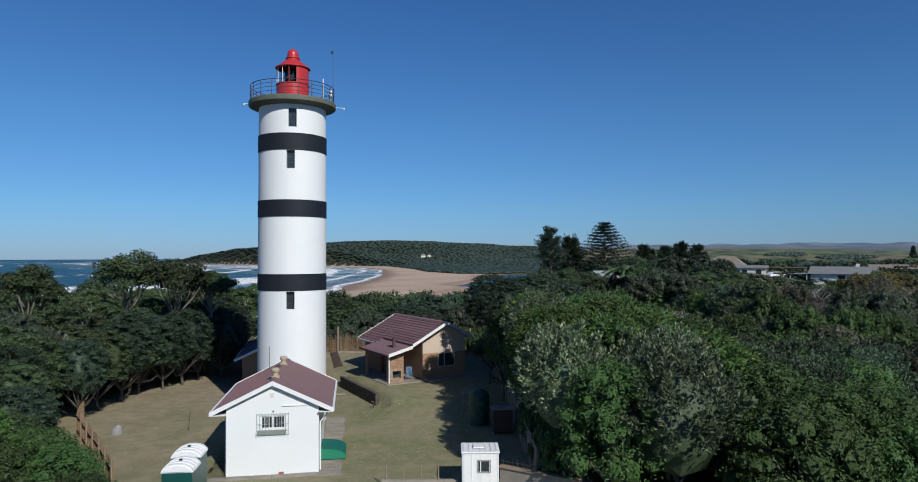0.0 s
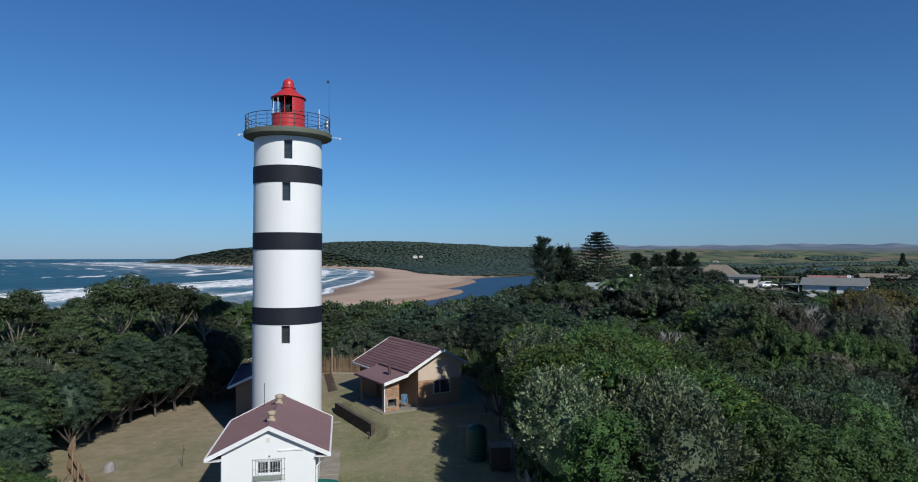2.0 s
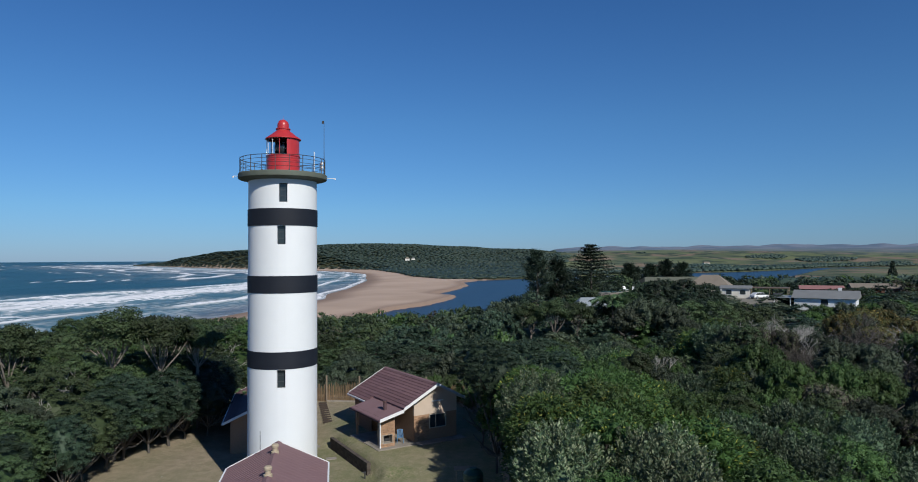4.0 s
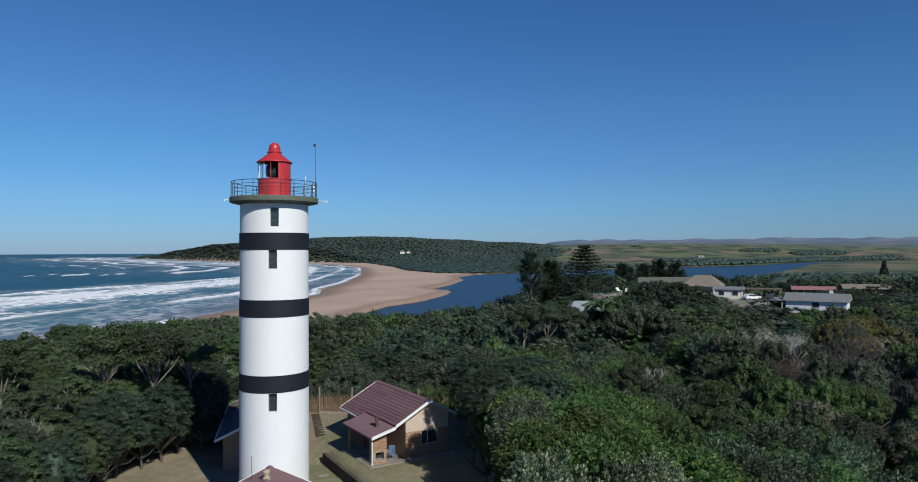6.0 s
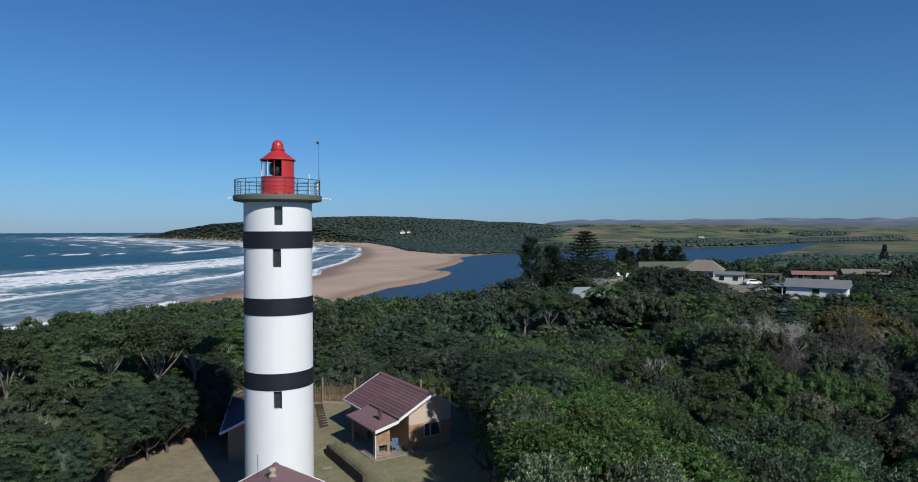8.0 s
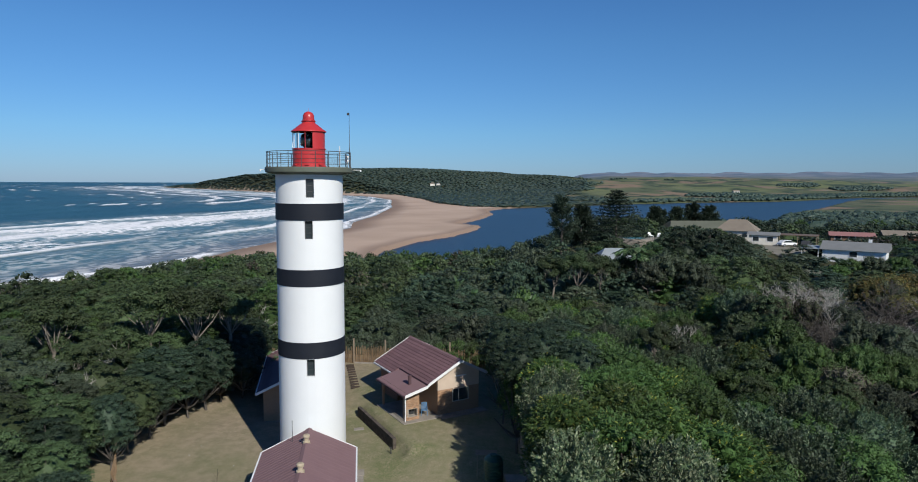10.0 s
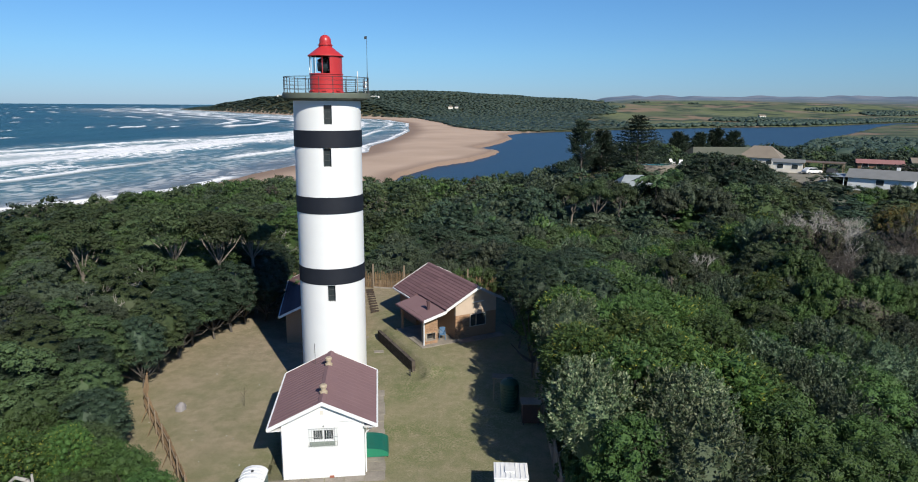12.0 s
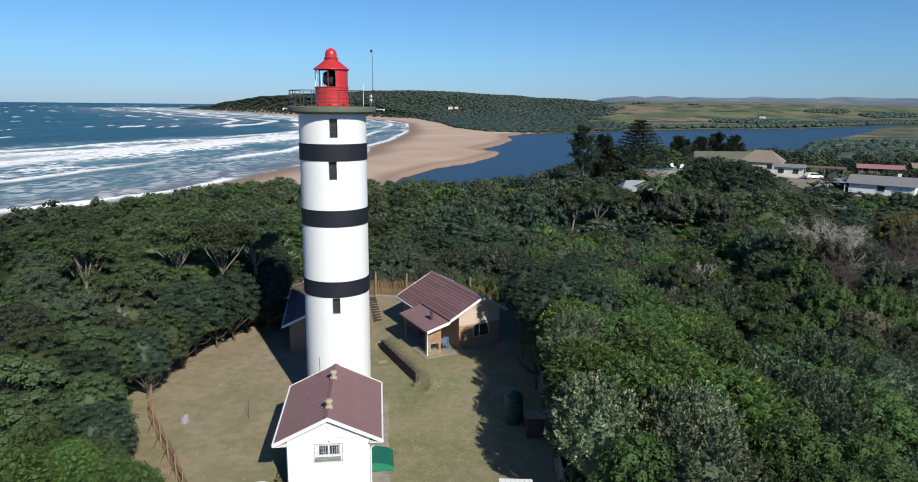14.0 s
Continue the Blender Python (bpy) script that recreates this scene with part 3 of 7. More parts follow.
edge_b = (178 + 16 * waves(sx * 0.3, sy, 75, 0.9) + 7 * waves(sx, sy, 21, 4.4)) * narrow
belt = smooth(edge_a - 3, edge_a + 5, off) * smooth(edge_b + 8, edge_b - 8, off) * smooth(1500, 900, sy)
holes = smooth(0.42, 0.62, 0.5 + 0.5 * waves(along * 0.55, off * 1.6, 14, 5.0)) * smooth(145, 155, off / narrow)
foam = np.maximum(foam, belt * (1 - 0.6 * holes))
caps = smooth(0.60, 0.70, waves(off * 2.0, along * 0.30, 14, 3.1) * 0.78 + waves(sx, sy, 60, 8.0) * 0.42) * smooth(210, 260, off) * smooth(1300, 600, off)
foam = np.clip(np.maximum(foam, caps), 0, 1)
band = smooth(110 * narrow, 130 * narrow, off) * smooth(275 * narrow, 190 * narrow, off)   # the broad belt of broken water
lace = np.clip(1.3 * band + 0.9 * smooth(70, 100, off) * smooth(132, 118, off) + 0.42 * smooth(125, 60, off) + 0.8 * smooth(14, 2, off) + 0.35 * smooth(480, 260, off) * smooth(600, 1000, sy), 0, 2.0)
swell = 0.35 * np.sin(off / 9 + 2 * waves(sx, sy, 90)) * smooth(0, 60, off) + 0.9 * foam
sz = sea_level(sx, sy) + swell
n1, n2 = srr.shape
ii = np.arange(n1 * n2).reshape(n1, n2)
sq = np.stack([ii[:-1, :-1].ravel(), ii[:-1, 1:].ravel(), ii[1:, 1:].ravel(), ii[1:, :-1].ravel()], 1)
sq = sq[(off[sq] > -12).any(1)]
sea = mesh_np("water", np.stack([sx, sy, sz], 1), sq, sea_material(), smooth=True)
tagged(sea, "blue-green sea with rows of white breaking surf", "sea", kind="structure")
for nm, v in (("foam", foam), ("lace", lace), ("shoal", smooth(130, 10, off)), ("churn", np.clip(band + 0.55 * smooth(80, 110, off) * smooth(140, 120, off) + 0.3 * smooth(10, 40, off) * smooth(130, 90, off), 0, 1) * 0.75), ("silt", 0.8 * smooth(46, 8, off + 6 * waves(sx, sy, 17, 1.0)) * smooth(900, 400, sy))):
    at = sea.data.attributes.new(nm, "FLOAT", "POINT")
    at.data.foreach_set("value", v.astype(np.float32))

LAGOON_WATER = mat("lagoon_water", (0.010, 0.025, 0.045), (0.014, 0.033, 0.057), spec=0.22, rough=0.35, scale=0.02, fine=0.3, bump=0.0)
bp_tree = LAGOON_WATER.node_tree
lag_noise = bp_tree.nodes.new("ShaderNodeTexNoise")
lag_noise.inputs["Scale"].default_value = 0.9
lag_bump = bp_tree.nodes.new("ShaderNodeBump")
lag_bump.inputs["Strength"].default_value, lag_bump.inputs["Distance"].default_value = 0.5, 0.3
bp_tree.links.new(bp_tree.nodes.new("ShaderNodeNewGeometry").outputs["Position"], lag_noise.inputs["Vector"])
bp_tree.links.new(lag_noise.outputs["Fac"], lag_bump.inputs["Height"])
bp_tree.links.new(lag_bump.outputs[0], bp_tree.nodes["Principled BSDF"].inputs["Normal"])
bm = bmesh.new()
bm.faces.new([bm.verts.new((x, y, SEA)) for x, y in LAGOON])
bmesh.ops.triangulate(bm, faces=bm.faces[:])
lagoon = link_bm("water", bm, LAGOON_WATER)
tagged(lagoon, "dark blue river lagoon behind the sandbar", "lagoon", kind="structure")


# ---------------------------------------------------------------- the lighthouse
AX, AY, R = -16.87, 42.05, 2.13
FRONT = math.atan2(-0.937, 0.348)               # the side with the slot windows
base_z = gz(AX, AY) - 0.1
lighthouse = empty("lighthouse", pose(AX, AY, base_z), "tall white round lighthouse with three black bands and red lantern", "lighthouse")
Z = lambda z: z - base_z
SLOTS = [(17.76, 18.93, 0.02), (15.16, 16.30, -0.03), (6.40, 7.50, -0.03)]
BANDS = [(16.33, 17.38), (12.16, 13.22), (7.53, 8.58)]
HALF = 0.118


def shaft():
    bm = bmesh.new()
    cuts = sorted({FRONT + o + s * HALF for _, _, o in SLOTS for s in (-1, 1)})
    rest = [cuts[-1] + (2 * math.pi - (cuts[-1] - cuts[0])) * i / 92 for i in range(1, 92)]
    ang = cuts + rest
    zs = sorted({base_z, 2.5, 4.8, 10.4, 14.3, 19.36} | {z for s in SLOTS for z in s[:2]})
    rad = lambda z: R + 0.04 * (1 - (z - base_z) / 20)
    ring = [[bm.verts.new((rad(z) * math.cos(a), rad(z) * math.sin(a), Z(z))) for a in ang] for z in zs]
    n = len(ang)
    for i, (za, zb) in enumerate(zip(zs, zs[1:])):
        for j in range(n):
            k = (j + 1) % n
            mid_a = (ang[j] + (ang[k] if k else ang[0] + 2 * math.pi)) / 2
            if any(a <= za + 1e-6 and zb <= b + 1e-6 and abs(mid_a - FRONT - o) < HALF for a, b, o in SLOTS):
                continue
            bm.faces.new((ring[i][j], ring[i][k], ring[i + 1][k], ring[i + 1][j]))
    for za, zb, o in SLOTS:                       # reveals of the slots
        p = []
        for q in (0, 1):
            p.append([bm.verts.new(((R - 0.30 if q else rad(z)) * math.cos(FRONT + o + s * HALF), (R - 0.30 if q else rad(z)) * math.sin(FRONT + o + s * HALF), Z(z))) for s, z in ((-1, za), (1, za), (1, zb), (-1, zb))])
        for i in range(4):
            j = (i + 1) % 4
            bm.faces.new((p[0][j], p[0][i], p[1][i], p[1][j]))
    bmesh.ops.remove_doubles(bm, verts=bm.verts[:], dist=0.002)
    for f in bm.faces:
        f.smooth = abs(f.normal.z) < 0.5
    me = link_bm("tower_wall", bm, WHITE, lighthouse, "smooth white-painted round wall")
    me.data.polygons.foreach_set("use_smooth", [len(p.vertices) == 4 for p in me.data.polygons])
    me.data.set_sharp_from_angle(angle=radians(30))


shaft()
for za, zb in BANDS:
    bm = bmesh.new()
    r0 = R + 0.045
    lathe(bm, [(r0 - 0.05, Z(za)), (r0, Z(za)), (r0, Z(zb)), (r0 - 0.05, Z(zb))], 96)
    b = link_bm("black_band", bm, BLACK, lighthouse, "matt black painted band", smooth=True)
    b.data.set_sharp_from_angle(angle=radians(30))
for za, zb, o in SLOTS:
    mm = Matrix.Rotation(FRONT + o + math.pi / 2, 4, "Z")
    bm = bmesh.new()
    w, y = 0.25, -(R - 0.24)
    for r in ((-w, -w + 0.04, y - 0.03, y + 0.03, Z(za), Z(zb)), (w - 0.04, w, y - 0.03, y + 0.03, Z(za), Z(zb)), (-w, w, y - 0.03, y + 0.03, Z(za), Z(za) + 0.04), (-w, w, y - 0.03, y + 0.03, Z(zb) - 0.04, Z(zb)),
              (-w, w, y - 0.025, y + 0.025, Z(za) + 0.36, Z(za) + 0.39), (-w, w, y - 0.025, y + 0.025, Z(za) + 0.74, Z(za) + 0.77)):
        box(bm, *r)
    bmesh.ops.transform(bm, matrix=mm, verts=bm.verts)
    win = link_bm("window", bm, STEEL_DARK, lighthouse, "narrow slot window with dark steel frame")
    bm = boxes((-w + 0.04, w - 0.04, y + 0.0, y + 0.012, Z(za) + 0.04, Z(zb) - 0.04))
    bmesh.ops.transform(bm, matrix=mm, verts=bm.verts)
    link_bm("pane", bm, WIN, win)

# gallery
bm = bmesh.new()
lathe(bm, [(2.1, Z(19.18)), (2.24, Z(19.22)), (2.52, Z(19.27)), (2.70, Z(19.31)), (2.76, Z(19.35)), (2.77, Z(19.42)), (2.77, Z(19.62)), (2.74, Z(19.66)), (0.02, Z(19.69))], 96)
g = link_bm("gallery_deck", bm, DECK, lighthouse, "olive-grey round concrete gallery deck", smooth=True)
g.data.set_sharp_from_angle(angle=radians(35))
RAIL_R, RAIL_Z = 2.66, (19.91, 20.16, 20.41, 20.63)
for i, z in enumerate(RAIL_Z):
    bm = bmesh.new()
    rr0 = 0.022 if i == 3 else 0.014
    lathe(bm, [(RAIL_R + rr0 * math.cos(a), Z(z) + rr0 * math.sin(a)) for a in np.linspace(0, 2 * math.pi, 7)], 72)
    link_bm("rail", bm, STEEL_DARK, lighthouse, smooth=True)
for i in range(20):
    a = FRONT + math.radians(9) + i * 2 * math.pi / 20
    bm = bmesh.new()
    c, s = math.cos(a), math.sin(a)
    rod(bm, (RAIL_R * c, RAIL_R * s, Z(19.63)), (RAIL_R * c, RAIL_R * s, Z(20.65)), 0.022, n=6)
    rod(bm, (RAIL_R * c, RAIL_R * s, Z(19.63)), (RAIL_R * c, RAIL_R * s, Z(19.71)), 0.05, n=8)
    link_bm("rail_post", bm, STEEL_DARK, lighthouse)

# lantern
lant = empty("lantern", pose(0, 0, 0), "", "")
lant.parent = lighthouse
for k in list(lant.keys()):
    del lant[k]
bm = bmesh.new()
lathe(bm, [(1.10, Z(19.68)), (1.10, Z(19.78)), (1.04, Z(19.80)), (1.04, Z(20.17)), (1.055, Z(20.18)), (1.055, Z(20.21)), (1.04, Z(20.22)), (1.04, Z(20.53)), (1.055, Z(20.54)), (1.055, Z(20.57)), (1.04, Z(20.58)), (1.04, Z(20.81)), (1.08, Z(20.82)), (1.08, Z(20.87)), (0.9, Z(20.88))], 48)
d = link_bm("lantern_drum", bm, RED, lant, "red riveted steel drum wall", smooth=True)
d.data.set_sharp_from_angle(angle=radians(35))
bm = bmesh.new()
lathe(bm, [(0.9, Z(21.92)), (1.10, Z(21.91)), (1.13, Z(21.94)), (1.11, Z(21.99)), (0.92, Z(22.12)), (0.62, Z(22.36)), (0.46, Z(22.48)), (0.42, Z(22.52)), (0.42, Z(22.58)), (0.47, Z(22.60)), (0.47, Z(22.64)), (0.3, Z(22.65))], 48)
d = link_bm("lantern_roof", bm, RED, lant, "red conical metal roof", smooth=True)
d.data.set_sharp_from_angle(angle=radians(35))
bm = bmesh.new()
lathe(bm, [(0.30, Z(22.64)), (0.40, Z(22.66)), (0.40, Z(22.72)), (0.365, Z(22.74)), (0.37, Z(22.86)), (0.345, Z(23.00)), (0.27, Z(23.14)), (0.15, Z(23.22)), (0.03, Z(23.25)), (0.004, Z(23.25))], 32)
rod(bm, (0, 0, Z(23.18)), (0, 0, Z(23.45)), 0.012, 0.006)
d = link_bm("vent_cap", bm, RED, lant, "red domed ventilator cap", smooth=True)
d.data.set_sharp_from_angle(angle=radians(40))
# red blind sector on the landward side, glazing on the rest
lo, hi = FRONT + radians(14), FRONT + radians(165)
bm = bmesh.new()
lathe(bm, [(1.02, Z(20.85)), (1.02, Z(21.95))], 24, lo, hi)
lathe(bm, [(0.98, Z(20.85)), (0.98, Z(21.95))], 24, lo, hi)
link_bm("blind_panel", bm, RED, lant, "red steel blind panel", smooth=True)
n_pane = 8
step_a = (2 * math.pi - (hi - lo)) / n_pane
for i in range(n_pane):
    a0 = hi + i * step_a
    bm = bmesh.new()
    lathe(bm, [(1.0, Z(20.86)), (1.0, Z(21.94))], 3, a0, a0 + step_a)
    p = link_bm("lantern_pane", bm, GLASS, lant)
    p.visible_shadow = False
    bm = bmesh.new()
    rod(bm, (1.01 * math.cos(a0), 1.01 * math.sin(a0), Z(20.85)), (1.01 * math.cos(a0), 1.01 * math.sin(a0), Z(21.95)), 0.022, n=6)
    link_bm("glazing_bar", bm, TRIM if i < 7 else RED, lant)
bm = bmesh.new()
lathe(bm, [(0.02, Z(20.73)), (0.30, Z(20.73)), (0.30, Z(20.98)), (0.47, Z(21.05)), (0.5, Z(21.38)), (0.47, Z(21.73)), (0.25, Z(21.85)), (0.02, Z(21.88))], 20)
lens = link_bm("lamp_lens", bm, WIN, lant, "dark glass lamp optic", smooth=True)
for k in range(3):
    bm = bmesh.new()
    a = FRONT + math.radians(-52 + 46 * k)
    c, s = math.cos(a), math.sin(a)
    box(bm, -0.12, 0.12, -0.06, 0.06, 0, 0.07, m=Matrix.Translation((1.12 * c, 1.12 * s, Z(19.78))) @ Matrix.Rotation(a + math.pi / 2, 4, "Z"))
    link_bm("drum_vent", bm, RED, lant, "small red vent hood")

# mast, lamp and arms on the gallery
RIGHT = FRONT + math.radians(82)
mx, my = 2.60 * math.cos(RIGHT), 2.60 * math.sin(RIGHT)
bm = bmesh.new()
rod(bm, (mx, my, Z(19.68)), (mx, my, Z(20.93)), 0.03, 0.025)
rod(bm, (mx, my, Z(20.93)), (mx, my, Z(23.05)), 0.018, 0.012)
box(bm, -0.07, 0.07, -0.05, 0.05, -0.08, 0.08, m=Matrix.Translation((mx - 0.06, my - 0.03, Z(23.11))))
link_bm("antenna_mast", bm, STEEL_DARK, lighthouse, "thin dark mast with a small sensor box")
bm = bmesh.new()
a = FRONT + math.radians(66)
bx, by = 2.62 * math.cos(a), 2.62 * math.sin(a)
bmesh.ops.create_uvsphere(bm, u_segments=12, v_segments=8, radius=0.11, matrix=Matrix.Translation((bx, by, Z(20.07))))
bmesh.ops.create_uvsphere(bm, u_segments=12, v_segments=8, radius=0.11, matrix=Matrix.Translation((bx, by, Z(20.31))))
rod(bm, (bx, by, Z(19.68)), (bx, by, Z(20.38)), 0.03)
link_bm("signal_lamp", bm, TRIM, lighthouse, "white twin signal lamp at the railing", smooth=True)
bm = bmesh.new()
a = FRONT + math.radians(50)
rod(bm, (2.5 * math.cos(a), 2.5 * math.sin(a), Z(19.68)), (2.5 * math.cos(a), 2.5 * math.sin(a), Z(20.98)), 0.028)
link_bm("white_pole", bm, TRIM, lighthouse)
for a, l in ((RIGHT + 0.12, 0.55), (FRONT - math.radians(88), 0.3)):
    bm = bmesh.new()
    rod(bm, (2.75 * math.cos(a), 2.75 * math.sin(a), Z(19.51)), ((2.75 + l) * math.cos(a), (2.75 + l) * math.sin(a), Z(19.51)), 0.02)
    rod(bm, ((2.75 + l) * math.cos(a), (2.75 + l) * math.sin(a), Z(19.41)), ((2.75 + l) * math.cos(a), (2.75 + l) * math.sin(a), Z(19.51)), 0.05)
    link_bm("floodlight_arm", bm, TRIM, lighthouse, "short white floodlight arm")


# ---------------------------------------------------------------- the white store at the foot of the tower
store_m = pose(-13.68, 31.72, -0.93, 0, 0, 17.0)
store = empty("store_house", store_m, "white plastered store with plum sheet-metal gable roof", "house")
W2, DEP, EAVE, RIDGE = 2.18, 6.9, 3.41, 4.46          # half width, depth, wall height, ridge height


def store_parts():
    o = store
    slope = (RIDGE - EAVE) / W2
    bm = bmesh.new()                                   # front gable with the window hole
    wx0, wx1, wz0, wz1 = -0.58, 0.58, 2.22, 2.86
    t = 0.22
    for r in ((-W2, wx0, 0, t, -0.3, EAVE), (wx1, W2, 0, t, -0.3, EAVE), (wx0, wx1, 0, t, -0.3, wz0), (wx0, wx1, 0, t, wz1, EAVE)):
        box(bm, *r)
    prism(bm, [(-W2, EAVE), (wx0, EAVE), (wx1, EAVE), (W2, EAVE), (0, RIDGE - 0.02)], 0, t)
    bmesh.ops.remove_doubles(bm, verts=bm.verts[:], dist=0.001)
    link_bm("front_wall", bm, WHITE, o, "bright white plastered gable wall")
    for x0, x1 in ((-W2, -W2 + t), (W2 - t, W2)):
        link_bm("side_wall", boxes((x0, x1, t, DEP - t, -0.3, EAVE)), WHITE, o)
    bm = bmesh.new()
    prism(bm, [(-W2, -0.3), (W2, -0.3), (W2, EAVE), (0, RIDGE - 0.02), (-W2, EAVE)], DEP - t, DEP)
    link_bm("back_wall", bm, WHITE, o)
    ov, fr = 0.66, 0.24                                # roof overhangs
    z_e = EAVE - ov * slope
    for s in (-1, 1):
        bm = bmesh.new()
        prism(bm, [(0, RIDGE + 0.02), (s * (W2 + ov), z_e + 0.02), (s * (W2 + ov), z_e + 0.08), (0, RIDGE + 0.08)], -fr, DEP + fr)
        rf = link_bm("roof", bm, ROOF, o, "faded plum roof sheeting")
        n = 19 if s < 0 else 16
        for i in range(n):                              # standing ribs
            bm = bmesh.new()
            y = -fr + 0.2 + i * (DEP + 2 * fr - 0.4) / (n - 1)
            h = 0.022 if s < 0 else 0.006
            prism(bm, [(0, RIDGE + 0.08), (s * (W2 + ov), z_e + 0.08), (s * (W2 + ov), z_e + 0.08 + h), (0, RIDGE + 0.08 + h)], y - 0.02, y + 0.02)
            link_bm("roof_rib", bm, ROOF, rf)
        bm = bmesh.new()                                # barge board and eave fascia
        prism(bm, [(0, RIDGE + 0.12), (s * (W2 + ov + 0.02), z_e + 0.12), (s * (W2 + ov + 0.02), z_e - 0.10), (0, RIDGE - 0.10)], -fr - 0.03, -fr)
        link_bm("barge_board", bm, TRIM, o, "white barge board")
        bm = bmesh.new()
        prism(bm, [(0, RIDGE + 0.12), (s * (W2 + ov + 0.02), z_e + 0.12), (s * (W2 + ov + 0.02), z_e - 0.06), (0, RIDGE - 0.06)], DEP + fr, DEP + fr + 0.03)
        link_bm("barge_board", bm, TRIM, o, "white barge board")
        bm = bmesh.new()
        x = s * (W2 + ov)
        box(bm, min(x, x + s * 0.09), max(x, x + s * 0.09), -fr, DEP + fr, z_e - 0.09, z_e + 0.09)
        link_bm("gutter", bm, TRIM, o, "white eaves gutter")
        bm = bmesh.new()
        box(bm, min(s * W2, x), max(s * W2, x), -fr, DEP + fr, z_e - 0.10, z_e - 0.07)
        link_bm("soffit", bm, TRIM, o)
    bm = bmesh.new()
    prism(bm, [(-0.2, RIDGE + 0.015), (0, RIDGE + 0.105), (0.2, RIDGE + 0.015), (0.2, RIDGE + 0.035), (0, RIDGE + 0.13), (-0.2, RIDGE + 0.035)], -fr, DEP + fr)
    link_bm("ridge_cap", bm, ROOF, o, "plum ridge capping")
    for y in (1.05, 4.98):                              # clay cowls on the ridge
        bm = bmesh.new()
        lathe(bm, [(0.22, -0.10), (0.22, 0.06), (0.15, 0.09), (0.14, 0.27), (0.20, 0.29), (0.21, 0.40), (0.15, 0.46), (0.02, 0.47)], 16)
        bmesh.ops.translate(bm, vec=(0, y, RIDGE + 0.08), verts=bm.verts)
        v = link_bm("roof_vent", bm, CLAY, o, "cream clay ventilator cowl", smooth=True)
        v.data.set_sharp_from_angle(angle=radians(35))
    bm = bmesh.new()
    rod(bm, (-0.92, 6.2, RIDGE - 0.6), (-0.92, 6.2, RIDGE + 0.98), 0.016)
    link_bm("aerial", bm, STEEL_DARK, o, "thin steel aerial")
    # window with bars
    wmx = (wx0 + wx1) / 2
    bm = bmesh.new()
    for r in ((wx0, wx1, 0.05, 0.12, wz0, wz0 + 0.06), (wx0, wx1, 0.05, 0.12, wz1 - 0.06, wz1), (wx0, wx0 + 0.06, 0.05, 0.12, wz0, wz1), (wx1 - 0.06, wx1, 0.05, 0.12, wz0, wz1), (wmx - 0.045, wmx + 0.045, 0.04, 0.12, wz0, wz1)):
        box(bm, *r)
    w = link_bm("window", bm, TRIM, o, "white two-light window behind burglar bars")
    for a, b in ((wx0 + 0.06, wmx - 0.06), (wmx + 0.06, wx1 - 0.06)):
        link_bm("pane", boxes((a, b, 0.08, 0.09, wz0 + 0.06, wz1 - 0.06)), WIN, w)
        for i in range(1, 4):
            link_bm("glazing_bar", boxes((a + (b - a) * i / 4 - 0.007, a + (b - a) * i / 4 + 0.007, 0.06, 0.08, wz0 + 0.06, wz1 - 0.06)), TRIM, w)
    bm = bmesh.new()
    for i in range(12):
        x = wx0 - 0.16 + i * (wx1 - wx0 + 0.32) / 11
        rod(bm, (x, -0.06, wz0 - 0.28), (x, -0.06, wz1 + 0.14), 0.007, n=5)
        rod(bm, (x, -0.06, wz0 - 0.28), (x, -0.20, wz0 - 0.24), 0.007, n=5)
        rod(bm, (x, -0.20, wz0 - 0.24), (x, -0.20, wz0 - 0.02), 0.007, n=5)
    for z in (wz0 - 0.26, wz0 - 0.05, wz0 + 0.25, wz1 + 0.1):
        rod(bm, (wx0 - 0.2, -0.06, z), (wx1 + 0.2, -0.06, z), 0.008, n=5)
    link_bm("burglar_bars", bm, mat("galvanised_bar", (0.36, 0.37, 0.37), rough=0.5), o, "grey steel burglar bars with a planter cage")
    link_bm("sill", boxes((wx0 - 0.12, wx1 + 0.05, -0.09, 0.02, wz0 - 0.26, wz0 - 0.04), bevel=0.01), mat("grey_green_ledge", (0.22, 0.26, 0.23)), o, "grey-green window ledge box")
    link_bm("wall_lamp", boxes((0.42, 1.62, -0.05, -0.004, 3.30, 3.37), bevel=0.01), TRIM, o, "white fluorescent batten lamp")
    link_bm("air_grille", boxes((-0.14, 0.05, -0.012, -0.002, 3.74, 3.96)), PALE_WALL, o, "small cream air grille")
    bm = bmesh.new()
    bmesh.ops.create_uvsphere(bm, u_segments=8, v_segments=6, radius=0.04, matrix=Matrix.Translation((0.02, -0.03, 3.08)))
    link_bm("hook", bm, STEEL_DARK, o)
    link_bm("meter_box", boxes((0.28, 0.52, -0.06, 0.0, -0.02, 0.14)), mat("red_brown_box", (0.32, 0.11, 0.07)), o, "small red-brown brick vent")
    bm = bmesh.new()
    rod(bm, (W2 + 0.06, 0.32, 0.05), (W2 + 0.06, 0.32, 2.4), 0.04)
    rod(bm, (W2 + 0.06, 0.32, 2.4), (W2 + 0.6, 0.1, z_e - 0.02), 0.04)
    link_bm("downpipe", bm, TRIM, o, "white downpipe")
    bm = bmesh.new()
